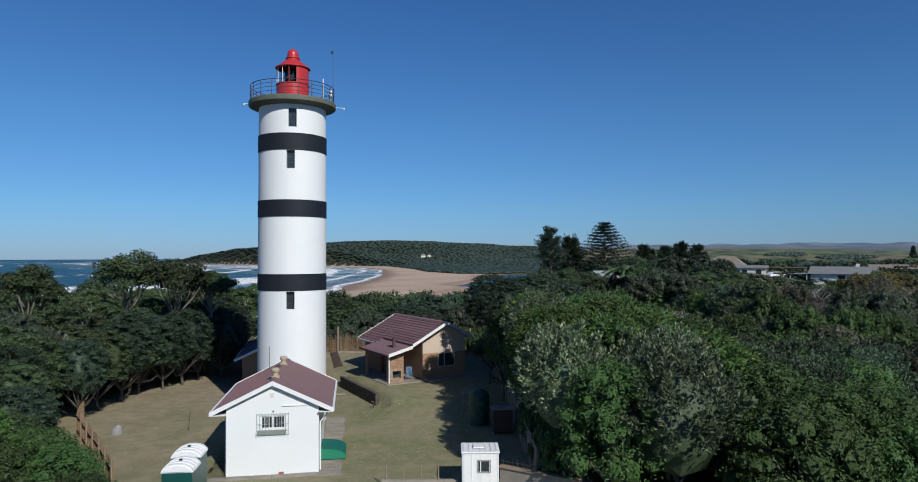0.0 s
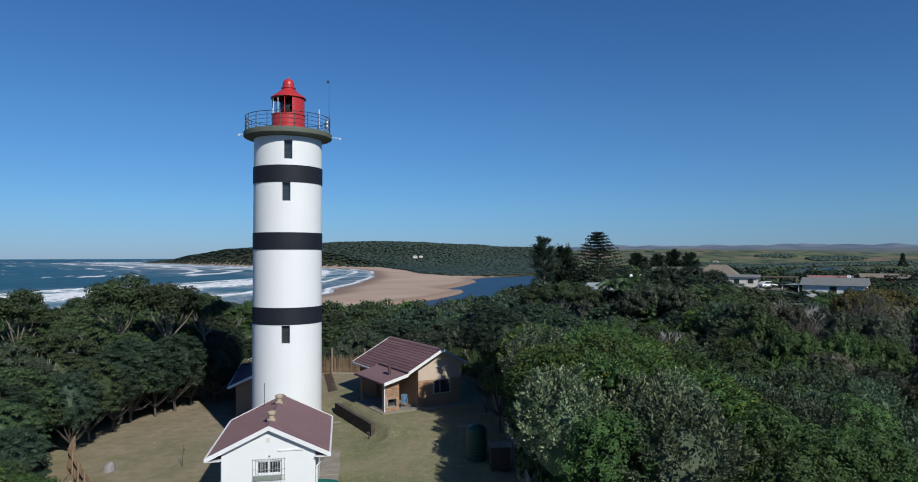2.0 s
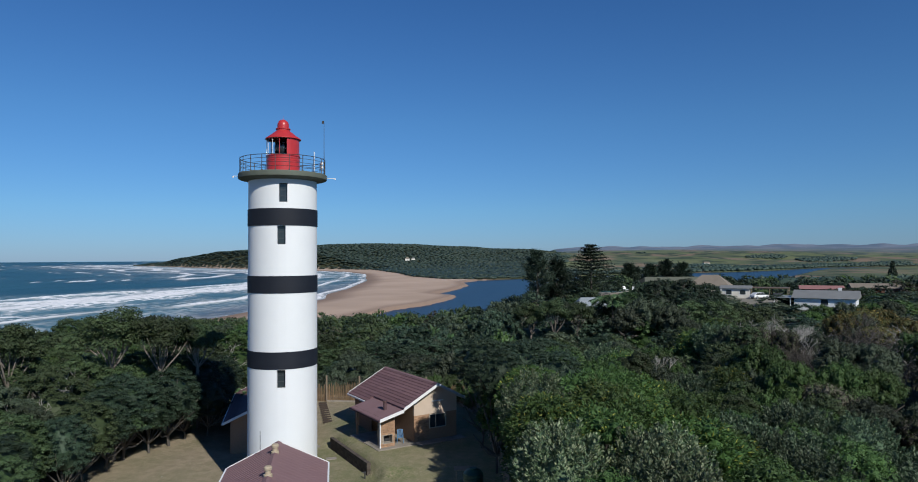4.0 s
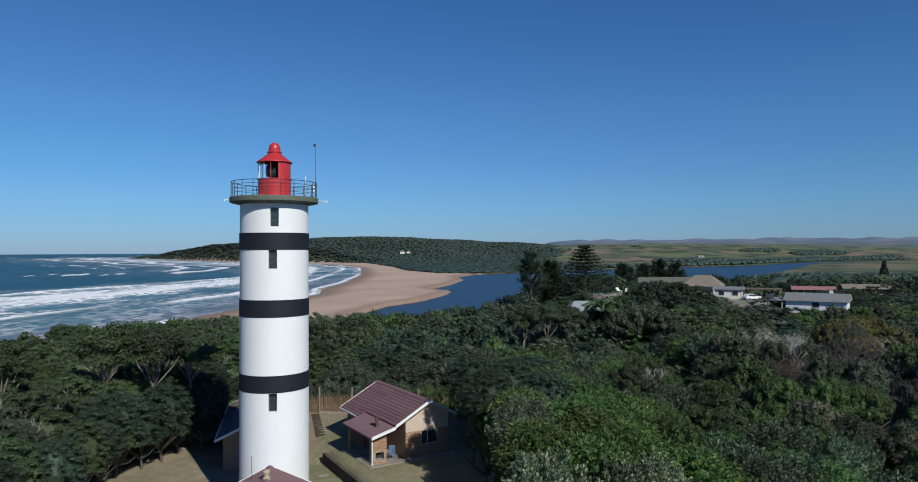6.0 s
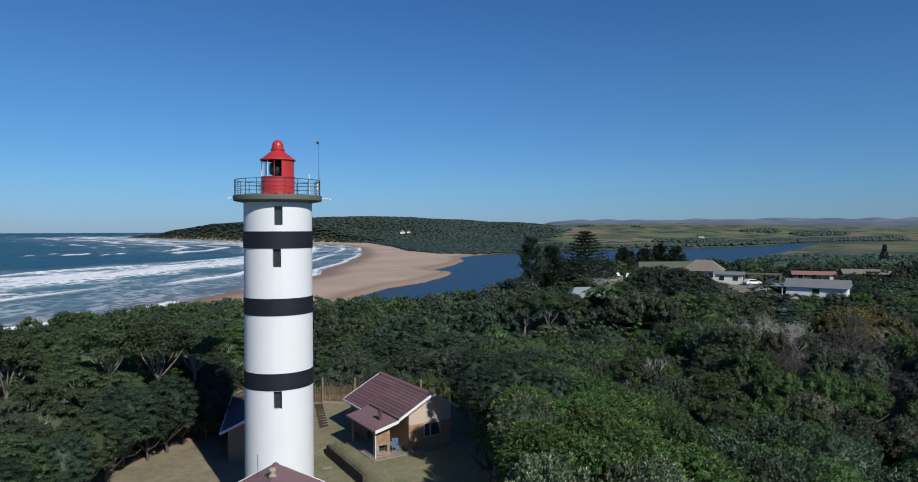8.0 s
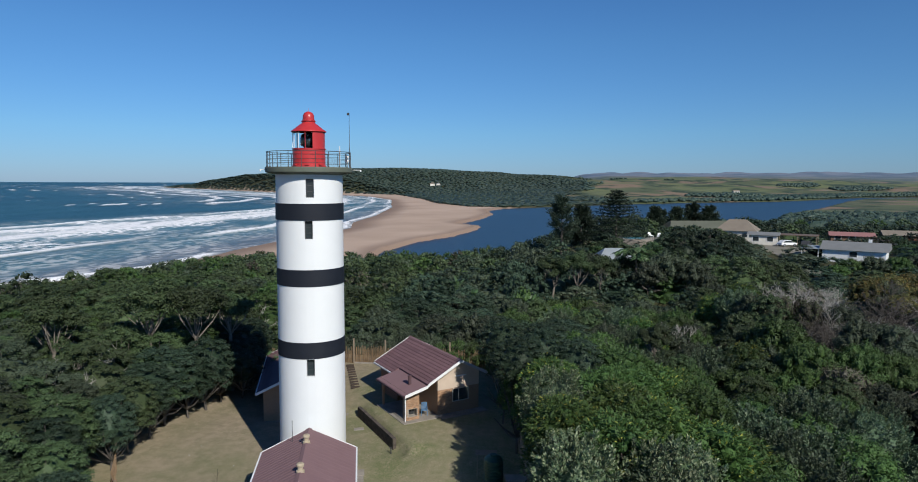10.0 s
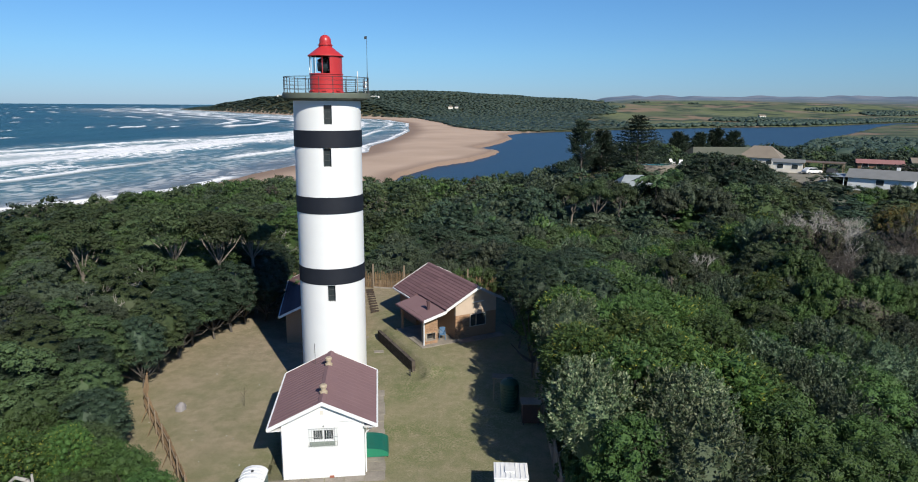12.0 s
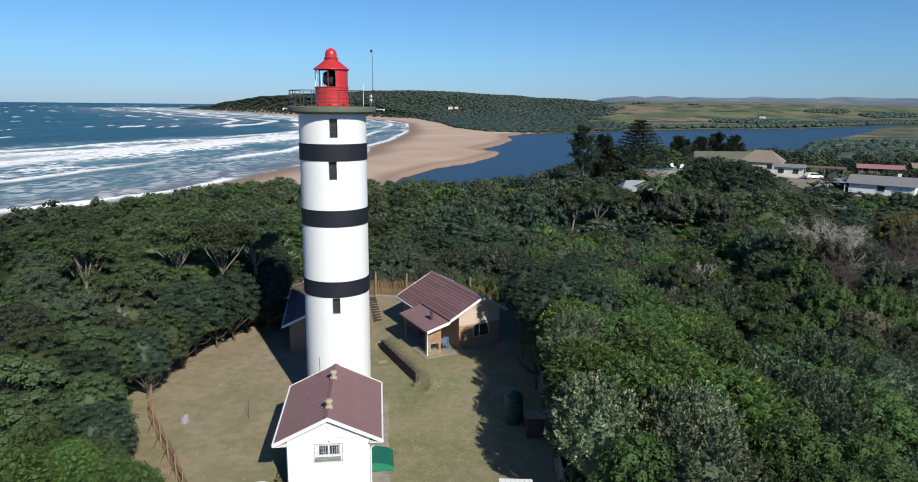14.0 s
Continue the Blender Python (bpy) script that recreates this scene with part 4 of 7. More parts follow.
    rod(bm, (-W2 - 0.06, 0.25, 0.05), (-W2 - 0.06, 0.25, 2.8), 0.03)
    link_bm("downpipe", bm, TRIM, o, "white downpipe")


store_parts()

# green canopy beside the store
can = empty("canopy", store_m @ pose(W2, 1.75, 0.0), "green curved sheet canopy beside the white store wall", "canopy")
bm = bmesh.new()
outl = [(0.02, 0.66), (0.5, 0.63), (0.95, 0.55), (1.25, 0.40), (1.32, 0.30)]
prism(bm, outl + [(x - 0.02, z - 0.03) for x, z in reversed(outl)], 0, 1.9)
link_bm("sheet", bm, GREEN_SHEET, can, "green translucent sheet")
bm = bmesh.new()
prism(bm, [(0.02, 0.64), (0.5, 0.61), (0.95, 0.53), (1.25, 0.38), (1.30, 0.28), (1.30, 0.10), (0.02, 0.10)], 0.0, 0.02)
link_bm("end_panel", bm, mat("bright_green_sheet", (0.012, 0.20, 0.11), (0.010, 0.16, 0.09), rough=0.5), can, "brighter green end panel")
bm = bmesh.new()
for x, y in ((0.06, 0.06), (1.24, 0.06), (0.06, 1.84), (1.24, 1.84)):
    bm = bmesh.new()
    rod(bm, (x, y, -0.1), (x, y, 0.34 if x > 1 else 0.6), 0.025, n=6)
    link_bm("post", bm, STEEL_DARK, can)

# concrete apron, laid as cracked slabs
apron = empty("paving", store_m, "weathered grey concrete apron round the white store", "paving", kind="structure")
rng = random.Random(4)
for i in range(12):
    y0 = -0.55 + i * 0.95
    link_bm("slab", boxes((W2 + 0.01, W2 + 1.12 + rng.uniform(-0.06, 0.08), y0 + 0.01, y0 + 0.94, -0.2, 0.05 + rng.uniform(-0.012, 0.012)), bevel=0.012), CONCRETE, apron)
for i in range(6):
    x0 = -W2 - 1.0 + i * 1.06
    link_bm("slab", boxes((x0 + 0.01, x0 + 1.05, -0.62 + rng.uniform(-0.05, 0.05), -0.01, -0.2, 0.04 + rng.uniform(-0.012, 0.012)), bevel=0.012), CONCRETE, apron)
for i in range(7):
    y0 = -0.3 + i * 1.0
    link_bm("slab", boxes((-W2 - 1.05 + rng.uniform(-0.08, 0.08), -W2 - 0.01, y0 + 0.01, y0 + 0.99, -0.2, 0.03), bevel=0.012), CONCRETE, apron)


# ---------------------------------------------------------------- brick cottage with porch
cot_m = pose(-8.31, 52.36, 0.0, 0, 0, 38.7)             # below the near end of the ridge; x across, y along the ridge
cottage = empty("cottage", cot_m, "face-brick cottage with plum tiled gable roof and porch", "house")
RL, RZ, SL = 9.35, 4.42, 0.525


def cottage_parts():
    o = cottage
    main_e, right_e, kink, porch_e = -3.60, 2.42, -3.0, -5.02
    zr = lambda x: RZ - abs(x) * SL
    zp = lambda x: zr(kink) - 0.10 - (kink - x) * 0.25
    PD = 5.45                                            # porch roof depth

    def rows(name, parent, xs, zf, y0, y1, up, pitch=0.30):
        """Stepped courses of tile strips from the ridge down."""
        for a, b in zip(xs[:-1], xs[1:]):
            bm = bmesh.new()
            prism(bm, [(a, zf(a) + 0.00), (b, zf(b) + 0.0), (b, zf(b) + 0.075), (a, zf(a) + 0.035)], y0, y1)
            link_bm(name, bm, ROOF_TILE, parent)

    bm = bmesh.new()
    prism(bm, [(0, RZ - 0.06), (main_e, zr(main_e) - 0.06), (main_e, zr(main_e) - 0.005), (0, RZ - 0.005)], PD, RL)
    prism(bm, [(0, RZ - 0.06), (kink, zr(kink) - 0.06), (kink, zr(kink) - 0.005), (0, RZ - 0.005)], 0.0, PD)
    prism(bm, [(0, RZ - 0.06), (right_e, zr(right_e) - 0.06), (right_e, zr(right_e) - 0.005), (0, RZ - 0.005)], 0.0, RL)
    roof = link_bm("roof", bm, ROOF, o, "plum tiled gable roof with stepped courses")
    rows("tile_course", roof, np.linspace(0, kink, 12), zr, 0.0, PD, 1)
    rows("tile_course", roof, np.linspace(0, main_e, 14), zr, PD, RL, 1)
    rows("tile_course", roof, np.linspace(0, right_e, 10), zr, 0.0, RL, 1)
    bm = bmesh.new()
    prism(bm, [(-0.16, RZ - 0.03), (0, RZ + 0.07), (0.16, RZ - 0.03), (0.16, RZ + 0.01), (0, RZ + 0.11), (-0.16, RZ + 0.01)], 0, RL)
    link_bm("ridge_cap", bm, ROOF, o, "plum ridge tiles")
    bm = bmesh.new()
    prism(bm, [(kink, zp(kink) - 0.05), (porch_e, zp(porch_e) - 0.05), (porch_e, zp(porch_e) + 0.02), (kink, zp(kink) + 0.02)], 0.0, PD)
    porch = link_bm("porch_roof", bm, ROOF, o, "flat plum porch roof sheet")
    bm = bmesh.new()
    lathe(bm, [(0.13, 0.0), (0.13, 0.62), (0.17, 0.64), (0.17, 0.74), (0.05, 0.76)], 14)
    bmesh.ops.translate(bm, vec=(-3.75, 1.75, zp(-3.75)), verts=bm.verts)
    link_bm("flue_pipe", bm, mat("plum_flue", (0.09, 0.05, 0.055)), o, "short plum-painted flue pipe")
    # right half is blue-grey: the shade on it is put into its colour
    for xs, mt in (((0, kink, porch_e), TRIM), ((0, right_e), mat("shaded_board", (0.45, 0.50, 0.56)))):   # near barge boards
        for a, b in zip(xs[:-1], xs[1:]):
            zf = zp if b == porch_e else zr
            bm = bmesh.new()
            prism(bm, [(a, zf(a) + 0.10), (b, zf(b) + 0.10), (b, zf(b) - 0.14), (a, zf(a) - 0.14)], -0.04, 0.0)
            link_bm("barge_board", bm, mt, o, "painted barge board")
    for a, b in ((0, main_e), (0, right_e)):
        bm = bmesh.new()
        prism(bm, [(a, zr(a) + 0.09), (b, zr(b) + 0.09), (b, zr(b) - 0.12), (a, zr(a) - 0.12)], RL, RL + 0.04)
        link_bm("barge_board", bm, TRIM, o)
    for x, y0, y1, zf in ((main_e, PD, RL, zr), (right_e, 0, RL, zr), (porch_e, 0, PD, zp)):
        s = -1 if x < 0 else 1
        link_bm("gutter", boxes((min(x, x + s * 0.1), max(x, x + s * 0.1), y0, y1, zf(x) - 0.12, zf(x) + 0.0)), TRIM if x > porch_e else mat("plum_fascia", (0.09, 0.05, 0.055)), o)
    # walls
    wy, t = 0.62, 0.22
    gl, gr = -1.82, 2.06
    bm = bmesh.new()                                      # plaster gable over a brick base
    outl = [(gl, 2.05), (gr, 2.05), (gr, zr(gr) - 0.08), (0, RZ - 0.08), (gl, zr(gl) - 0.08)]
    prism(bm, outl, wy, wy + t)
    link_bm("gable", bm, PLASTER, o, "peach plastered gable")
    bm = boxes((gl, gr, wy + 0.02, wy + t, -0.4, 2.05), (gr - t, gr, wy + t, RL - 0.6, -0.4, 3.15), (gl, gr, RL - 0.6 - t, RL - 0.6, -0.4, 2.3), (gl, gl + t, wy + t, 5.3, -0.4, 3.3), (-3.2, gl, 5.3, 5.3 + t, -0.4, 2.6), (-3.2, -3.2 + t, 5.3, RL - 0.6, -0.4, 2.65))
    core = link_bm("wall", bm, BRICK_JOIN, o, "tan face-brick walls")
    bm = bmesh.new()
    prism(bm, [(gl, 2.3), (gr, 2.3), (gr, 3.2), (0, RZ - 0.1), (gl, 3.3)], RL - 0.6 - t, RL - 0.6)
    link_bm("gable", bm, PLASTER, o)
    # porch: brick barbecue pillar, back wall, floor
    bm = boxes((-4.62, -3.48, wy, wy + 0.62, 0.92, 2.34), (-4.62, -4.40, wy, wy + 0.62, -0.3, 0.92), (-3.70, -3.48, wy, wy + 0.62, -0.3, 0.92), (-4.40, -3.70, wy, wy + 0.62, -0.3, 0.34), (-4.40, -3.70, wy + 0.5, wy + 0.62, 0.34, 0.92))
    pil = link_bm("barbecue_pillar", bm, MORTAR, o, "tan brick barbecue pillar with open hearth")
    bm = boxes((-4.66, -4.52, 5.0, 5.2, -0.3, 2.36))
    link_bm("porch_post", bm, BRICK_JOIN, o, "brick porch post")
    link_bm("porch_post", boxes((-4.80, -4.72, 0.45, 0.53, -0.3, 2.30)), TRIM, o, "white downpipe post")
    link_bm("porch_beam", boxes((-4.72, -4.56, 0.3, PD - 0.1, 2.14, 2.34)), WOOD_DARK, o, "dark porch beam")
    link_bm("porch_floor", boxes((-5.1, -1.9, 0.05, 5.3, -0.35, 0.06), bevel=0.015), CONCRETE, o, "pale concrete porch floor")
    link_bm("porch_floor", boxes((-1.9, 2.4, -0.35, wy, -0.35, 0.05), bevel=0.015), CONCRETE, o, "pale concrete path along the wall")
    # gable window and sign
    x0, x1, z0, z1 = -0.48, 1.05, 0.92, 2.02
    bm = bmesh.new()
    for r in ((x0, x1, wy - 0.05, wy + 0.03, z0, z0 + 0.06), (x0, x1, wy - 0.05, wy + 0.03, z1 - 0.06, z1), (x0, x0 + 0.06, wy - 0.05, wy + 0.03, z0, z1), (x1 - 0.06, x1, wy - 0.05, wy + 0.03, z0, z1), (x0 + 0.55, x0 + 0.61, wy - 0.05, wy + 0.03, z0, z1)):
        box(bm, *r)
    w = link_bm("window", bm, mat("cream_frame", (0.52, 0.47, 0.40)), o, "cream-framed casement window")
    link_bm("pane", boxes((x0 + 0.06, x0 + 0.55, wy - 0.02, wy + 0.0, z0 + 0.06, z1 - 0.06)), WIN, w)
    link_bm("pane", boxes((x0 + 0.61, x1 - 0.06, wy - 0.02, wy + 0.0, z0 + 0.06, z1 - 0.06)), WIN, w)
    link_bm("wall_lamp", boxes((-0.25, 0.80, wy - 0.07, wy - 0.01, 2.98, 3.06), bevel=0.01), TRIM, o, "white fluorescent batten lamp")
    link_bm("barbecue_mouth", boxes((-4.38, -3.72, wy + 0.48, wy + 0.496, 0.35, 0.91)), DARK_IN, pil, "near-black hearth back")
    # single bricks of the pillar front and of the wall beside it
    me = {}

    def brick_mesh(l, h):
        key = (round(l, 3), round(h, 3))
        if key not in me:
            b2 = boxes((0, l, -0.012, 0.05, 0, h))
            m2 = bpy.data.meshes.new("brick")
            b2.to_mesh(m2)
            b2.free()
            m2.materials.append(BRICK)
            me[key] = m2
        return me[key]

    def bricks(parent, xa, xb, za, zb, y, hole=None):
        z, row = za, 0
        while z + 0.073 <= zb + 0.001:
            x = xa - (0.115 if row % 2 else 0)
            while x < xb - 0.02:
                a, b2 = max(x, xa), min(x + 0.222, xb)
                if b2 - a > 0.05 and not (hole and a < hole[1] and b2 > hole[0] and z + 0.07 > hole[2] and z < hole[3]):
                    ob = new("brick", brick_mesh(b2 - a, 0.073))
                    ob.parent = parent
                    ob.location = (a, y, z)
                x += 0.232
            z += 0.083
            row += 1

    BRICK_JOBS.append(lambda: bricks(pil, -4.62, -3.48, 0.06, 2.33, wy, (-4.40, -3.70, 0.34, 0.92)))
    BRICK_JOBS.append(lambda: bricks(core, gl, -0.50, 0.07, 2.04, wy + 0.02))


BRICK_JOBS = []
cottage_parts()

# blue plastic garden chair on the porch
def garden_chair(m, label):
    c = empty("garden_chair", m, label, "chair")
    bm = boxes((-0.24, 0.24, -0.24, 0.22, 0.40, 0.44), bevel=0.015)
    link_bm("seat", bm, BLUE, c)
    bm = bmesh.new()
    for i in range(5):
        x = -0.19 + i * 0.095
        box(bm, x - 0.035, x + 0.035, 0.20, 0.225, 0.44, 0.98 - 0.05 * abs(i - 2), bevel=0.008)
    box(bm, -0.24, 0.24, 0.20, 0.23, 0.86, 0.94, bevel=0.01)
    bmesh.ops.transform(bm, matrix=Matrix.Translation((0, 0.2, 0.44)) @ Matrix.Rotation(radians(-12), 4, "X") @ Matrix.Translation((0, -0.2, -0.44)), verts=bm.verts)
    link_bm("backrest", bm, BLUE, c)
    for x in (-0.22, 0.22):
        for y in (-0.21, 0.19):
            bm = bmesh.new()
            rod(bm, (x * 1.1, y * 1.15, 0), (x, y, 0.41), 0.022, 0.03)
            link_bm("leg", bm, BLUE, c)
        bm = boxes((x - 0.03, x + 0.03, -0.22, 0.24, 0.62, 0.65), bevel=0.01)
        box(bm, x - 0.02, x + 0.02, -0.22, -0.17, 0.42, 0.62)
        link_bm("armrest", bm, BLUE, c)
    return c


garden_chair(cot_m @ pose(-2.75, 1.15, 0.07, 0, 0, -25), "blue plastic garden chair on the brick porch")

# the other cottage, half hidden behind the tower and in its shadow
cot2_m = pose(-21.5, 51.05, -0.85, 0, 0, 20.5)
cottage2 = empty("cottage", cot2_m, "brick cottage with plum gable roof in the tower's shadow", "house")


def cottage2_parts():
    o = cottage2
    hw, dep, ev, rz = 2.9, 12.0, 2.62, 3.95
    sl = (rz - ev) / hw
    for s in (-1, 1):
        bm = bmesh.new()
        prism(bm, [(0, rz), (s * (hw + 0.5), ev - 0.5 * sl), (s * (hw + 0.5), ev - 0.5 * sl + 0.06), (0, rz + 0.06)], 0, dep)
        rf = link_bm("roof", bm, ROOF, o, "plum roof slope")
        for i in range(11):
            a, b = s * (hw + 0.5) * i / 11, s * (hw + 0.5) * (i + 1) / 11
            bm = bmesh.new()
            prism(bm, [(a, rz - abs(a) * sl + 0.06), (b, rz - abs(b) * sl + 0.06), (b, rz - abs(b) * sl + 0.13), (a, rz - abs(a) * sl + 0.09)], 0, dep)
            link_bm("tile_course", bm, ROOF_TILE, rf)
        for y in (-0.04, dep):
            bm = bmesh.new()
            prism(bm, [(0, rz + 0.12), (s * (hw + 0.52), ev - 0.5 * sl + 0.12), (s * (hw + 0.52), ev - 0.5 * sl - 0.08), (0, rz - 0.1)], y, y + 0.04)
            link_bm("barge_board", bm, TRIM, o)
        x = s * (hw + 0.5)
        link_bm("gutter", boxes((min(x, x + s * 0.1), max(x, x + s * 0.1), 0, dep, ev - 0.5 * sl - 0.06, ev - 0.5 * sl + 0.08)), TRIM, o)
    bm = boxes((-hw, hw, 0.5, 0.72, -0.4, ev), (-hw, hw, dep - 0.72, dep - 0.5, -0.4, ev), (-hw, -hw + 0.22, 0.72, dep - 0.72, -0.4, ev), (hw - 0.22, hw, 0.72, dep - 0.72, -0.4, ev))
    prism(bm, [(-hw, ev), (hw, ev), (0, rz - 0.05)], 0.5, 0.72)
    prism(bm, [(-hw, ev), (hw, ev), (0, rz - 0.05)], dep - 0.72, dep - 0.5)
    link_bm("wall", bm, BRICK_JOIN, o, "brown face-brick walls")


cottage2_parts()


# ---------------------------------------------------------------- trees and bush
NR = np.random.default_rng(11)


def ico_arrays(sub):
    bm = bmesh.new()
    bmesh.ops.create_icosphere(bm, subdivisions=sub, radius=1.0)
    bm.verts.index_update()
    v = np.array([x.co[:] for x in bm.verts])
    f = np.array([[x.index for x in p.verts] for p in bm.faces])
    bm.free()
    return v, f


ICO1, ICO2 = ico_arrays(1), ico_arrays(2)


def leaves(p, n, size, wide, rng, up=0.0):
    """Pointed leaf blades, folded along the middle, at the points p with the outward directions n."""
    k = len(p)
    d = n + rng.normal(0, 0.40, (k, 3))
    d[:, 2] += up
    d /= np.linalg.norm(d, axis=1, keepdims=True)
    t = np.cross(d, rng.normal(0, 1, (k, 3)))
    t /= np.linalg.norm(t, axis=1, keepdims=True) + 1e-9
    b = np.cross(d, t)
    s = size * rng.uniform(0.65, 1.35, (k, 1))
    tip, root = p + t * s * 0.6, p - t * s * 0.5
    l, r = p + b * s * wide + d * s * 0.12, p - b * s * wide + d * s * 0.12
    v = np.stack([root, l, tip, r], 1).reshape(-1, 3)
    q = np.arange(k)[:, None] * 4
    f = np.concatenate([q + [0, 1, 2], q + [0, 2, 3]], 0)
    return v, f


def blades(p, along, size, wide, rng):
    """Long leaves that spring from the points p in the directions along."""
    k = len(p)
    along = along / (np.linalg.norm(along, axis=1, keepdims=True) + 1e-9)
    b = np.cross(along, rng.normal(0, 1, (k, 3)))
    b /= np.linalg.norm(b, axis=1, keepdims=True) + 1e-9
    d = np.cross(b, along)
    s = size * rng.uniform(0.65, 1.35, (k, 1))
    v = np.stack([p, p + along * s * 0.45 + b * s * wide + d * s * 0.08, p + along * s, p + along * s * 0.45 - b * s * wide + d * s * 0.08], 1).reshape(-1, 3)
    q = np.arange(k)[:, None] * 4
    return v, np.concatenate([q + [0, 1, 2], q + [0, 2, 3]], 0)


def crown_lobes(kind, rng):
    """The leaf clumps of a crown of unit radius and unit height (mounds: two high): centre, half width, half height."""
    lobes = []

    def ring(n, reach, z0, drop, z_jit, w, h, turn=0.4):
        for i in range(n):
            a, u = i * 2.4 + rng.uniform(-turn, turn), math.sqrt((i + 0.5) / n)
            lobes.append((reach * u * math.cos(a), reach * u * math.sin(a), z0 - drop * u ** 2.2 + rng.uniform(-z_jit, z_jit), rng.uniform(*w), rng.uniform(*h)))

    def ball(n, low, w, h, reach=(0.70, 0.86)):
        for i in range(n):
            c = 1 - (1 - low) * (i + 0.5) / n
            a, s = i * 2.4 + rng.uniform(-0.3, 0.3), math.sqrt(1 - c * c) * rng.uniform(*reach)
            lobes.append((s * math.cos(a), s * math.sin(a), 1.0 + 0.84 * c * rng.uniform(0.90, 1.06), rng.uniform(*w), rng.uniform(*h)))

    if kind in ("dome", "wood"):                      # close-packed flat sprays over a rounded canopy
        n = 84 if kind == "dome" else 34
        k = 1.0 if kind == "dome" else 1.45
        ring(n, 0.90, 0.88, 0.72, 0.06, (0.085 * k, 0.155 * k), (0.055 * k, 0.095 * k))
        for i in range(12):
            a = i * 0.52 + rng.uniform(-0.2, 0.2)
            lobes.append((0.84 * math.cos(a), 0.84 * math.sin(a), rng.uniform(-0.02, 0.16), rng.uniform(0.14, 0.22), rng.uniform(0.10, 0.16)))
    elif kind == "milkmound":                         # the same, leafy down to the ground
        ball(110, -0.72, (0.10, 0.18), (0.06, 0.12))
    elif kind == "bush":
        ring(34, 0.80, 0.76, 0.44, 0.10, (0.12, 0.22), (0.12, 0.24))
        ring(9, 0.72, 0.22, 0.0, 0.06, (0.22, 0.30), (0.18, 0.26))
    elif kind in ("mound", "broad"):
        ball(56, -0.35, (0.15, 0.25), (0.14, 0.23), (0.66, 0.82))
        for i in range(9):
            a = i * 0.7 + rng.uniform(-0.2, 0.2)
            lobes.append((0.70 * math.cos(a), 0.70 * math.sin(a), 0.34, 0.30, 0.34))
    return np.array(lobes)


def plume_arrays(seed, count, size):
    """A mound of upright leafy sprays, each tapering to its tip."""
    rng = np.random.default_rng(seed)
    n = 120
    c = 1 - 1.45 * (np.arange(n) + 0.5) / n
    a = np.arange(n) * 2.4 + rng.uniform(-0.3, 0.3, n)
    s = np.sqrt(1 - c * c)
    out = np.stack([s * np.cos(a), s * np.sin(a), c], 1)
    base = out * rng.uniform(0.58, 0.80, (n, 1)) + [0, 0, 1.0]
    axis = out * 0.65 + [0, 0, 0.75] + rng.normal(0, 0.18, (n, 3))
    axis /= np.linalg.norm(axis, axis=1, keepdims=True)
    length = rng.uniform(0.28, 0.50, (n, 1))
    k = max(20, count // n)
    i = np.repeat(np.arange(n), k)
    t = rng.random((n * k, 1)) ** 0.85
    side = np.cross(axis[i], rng.normal(0, 1, (n * k, 3)))
    side /= np.linalg.norm(side, axis=1, keepdims=True) + 1e-9
    p = base[i] + axis[i] * length[i] * t + side * 0.12 * (1.05 - t) * np.sqrt(rng.random((n * k, 1)))
    v, f = blades(p, axis[i] * 0.8 + side * (1.15 - 0.7 * t), size, 0.26, rng)
    V, F, off0 = [v], [f], len(v)
    LEAFY[0] = off0
    iv, jf = ICO2
    w = iv * (1 + 0.07 * rng.normal(0, 1, (len(iv), 1))) * [0.70, 0.70, 0.72] + [0, 0, 1.0]
    V.append(w)
    F.append(jf + off0)
    lobes = np.concatenate([base, np.full((n, 2), 0.1)], 1)
    return np.concatenate(V), np.concatenate(F), lobes[::9]


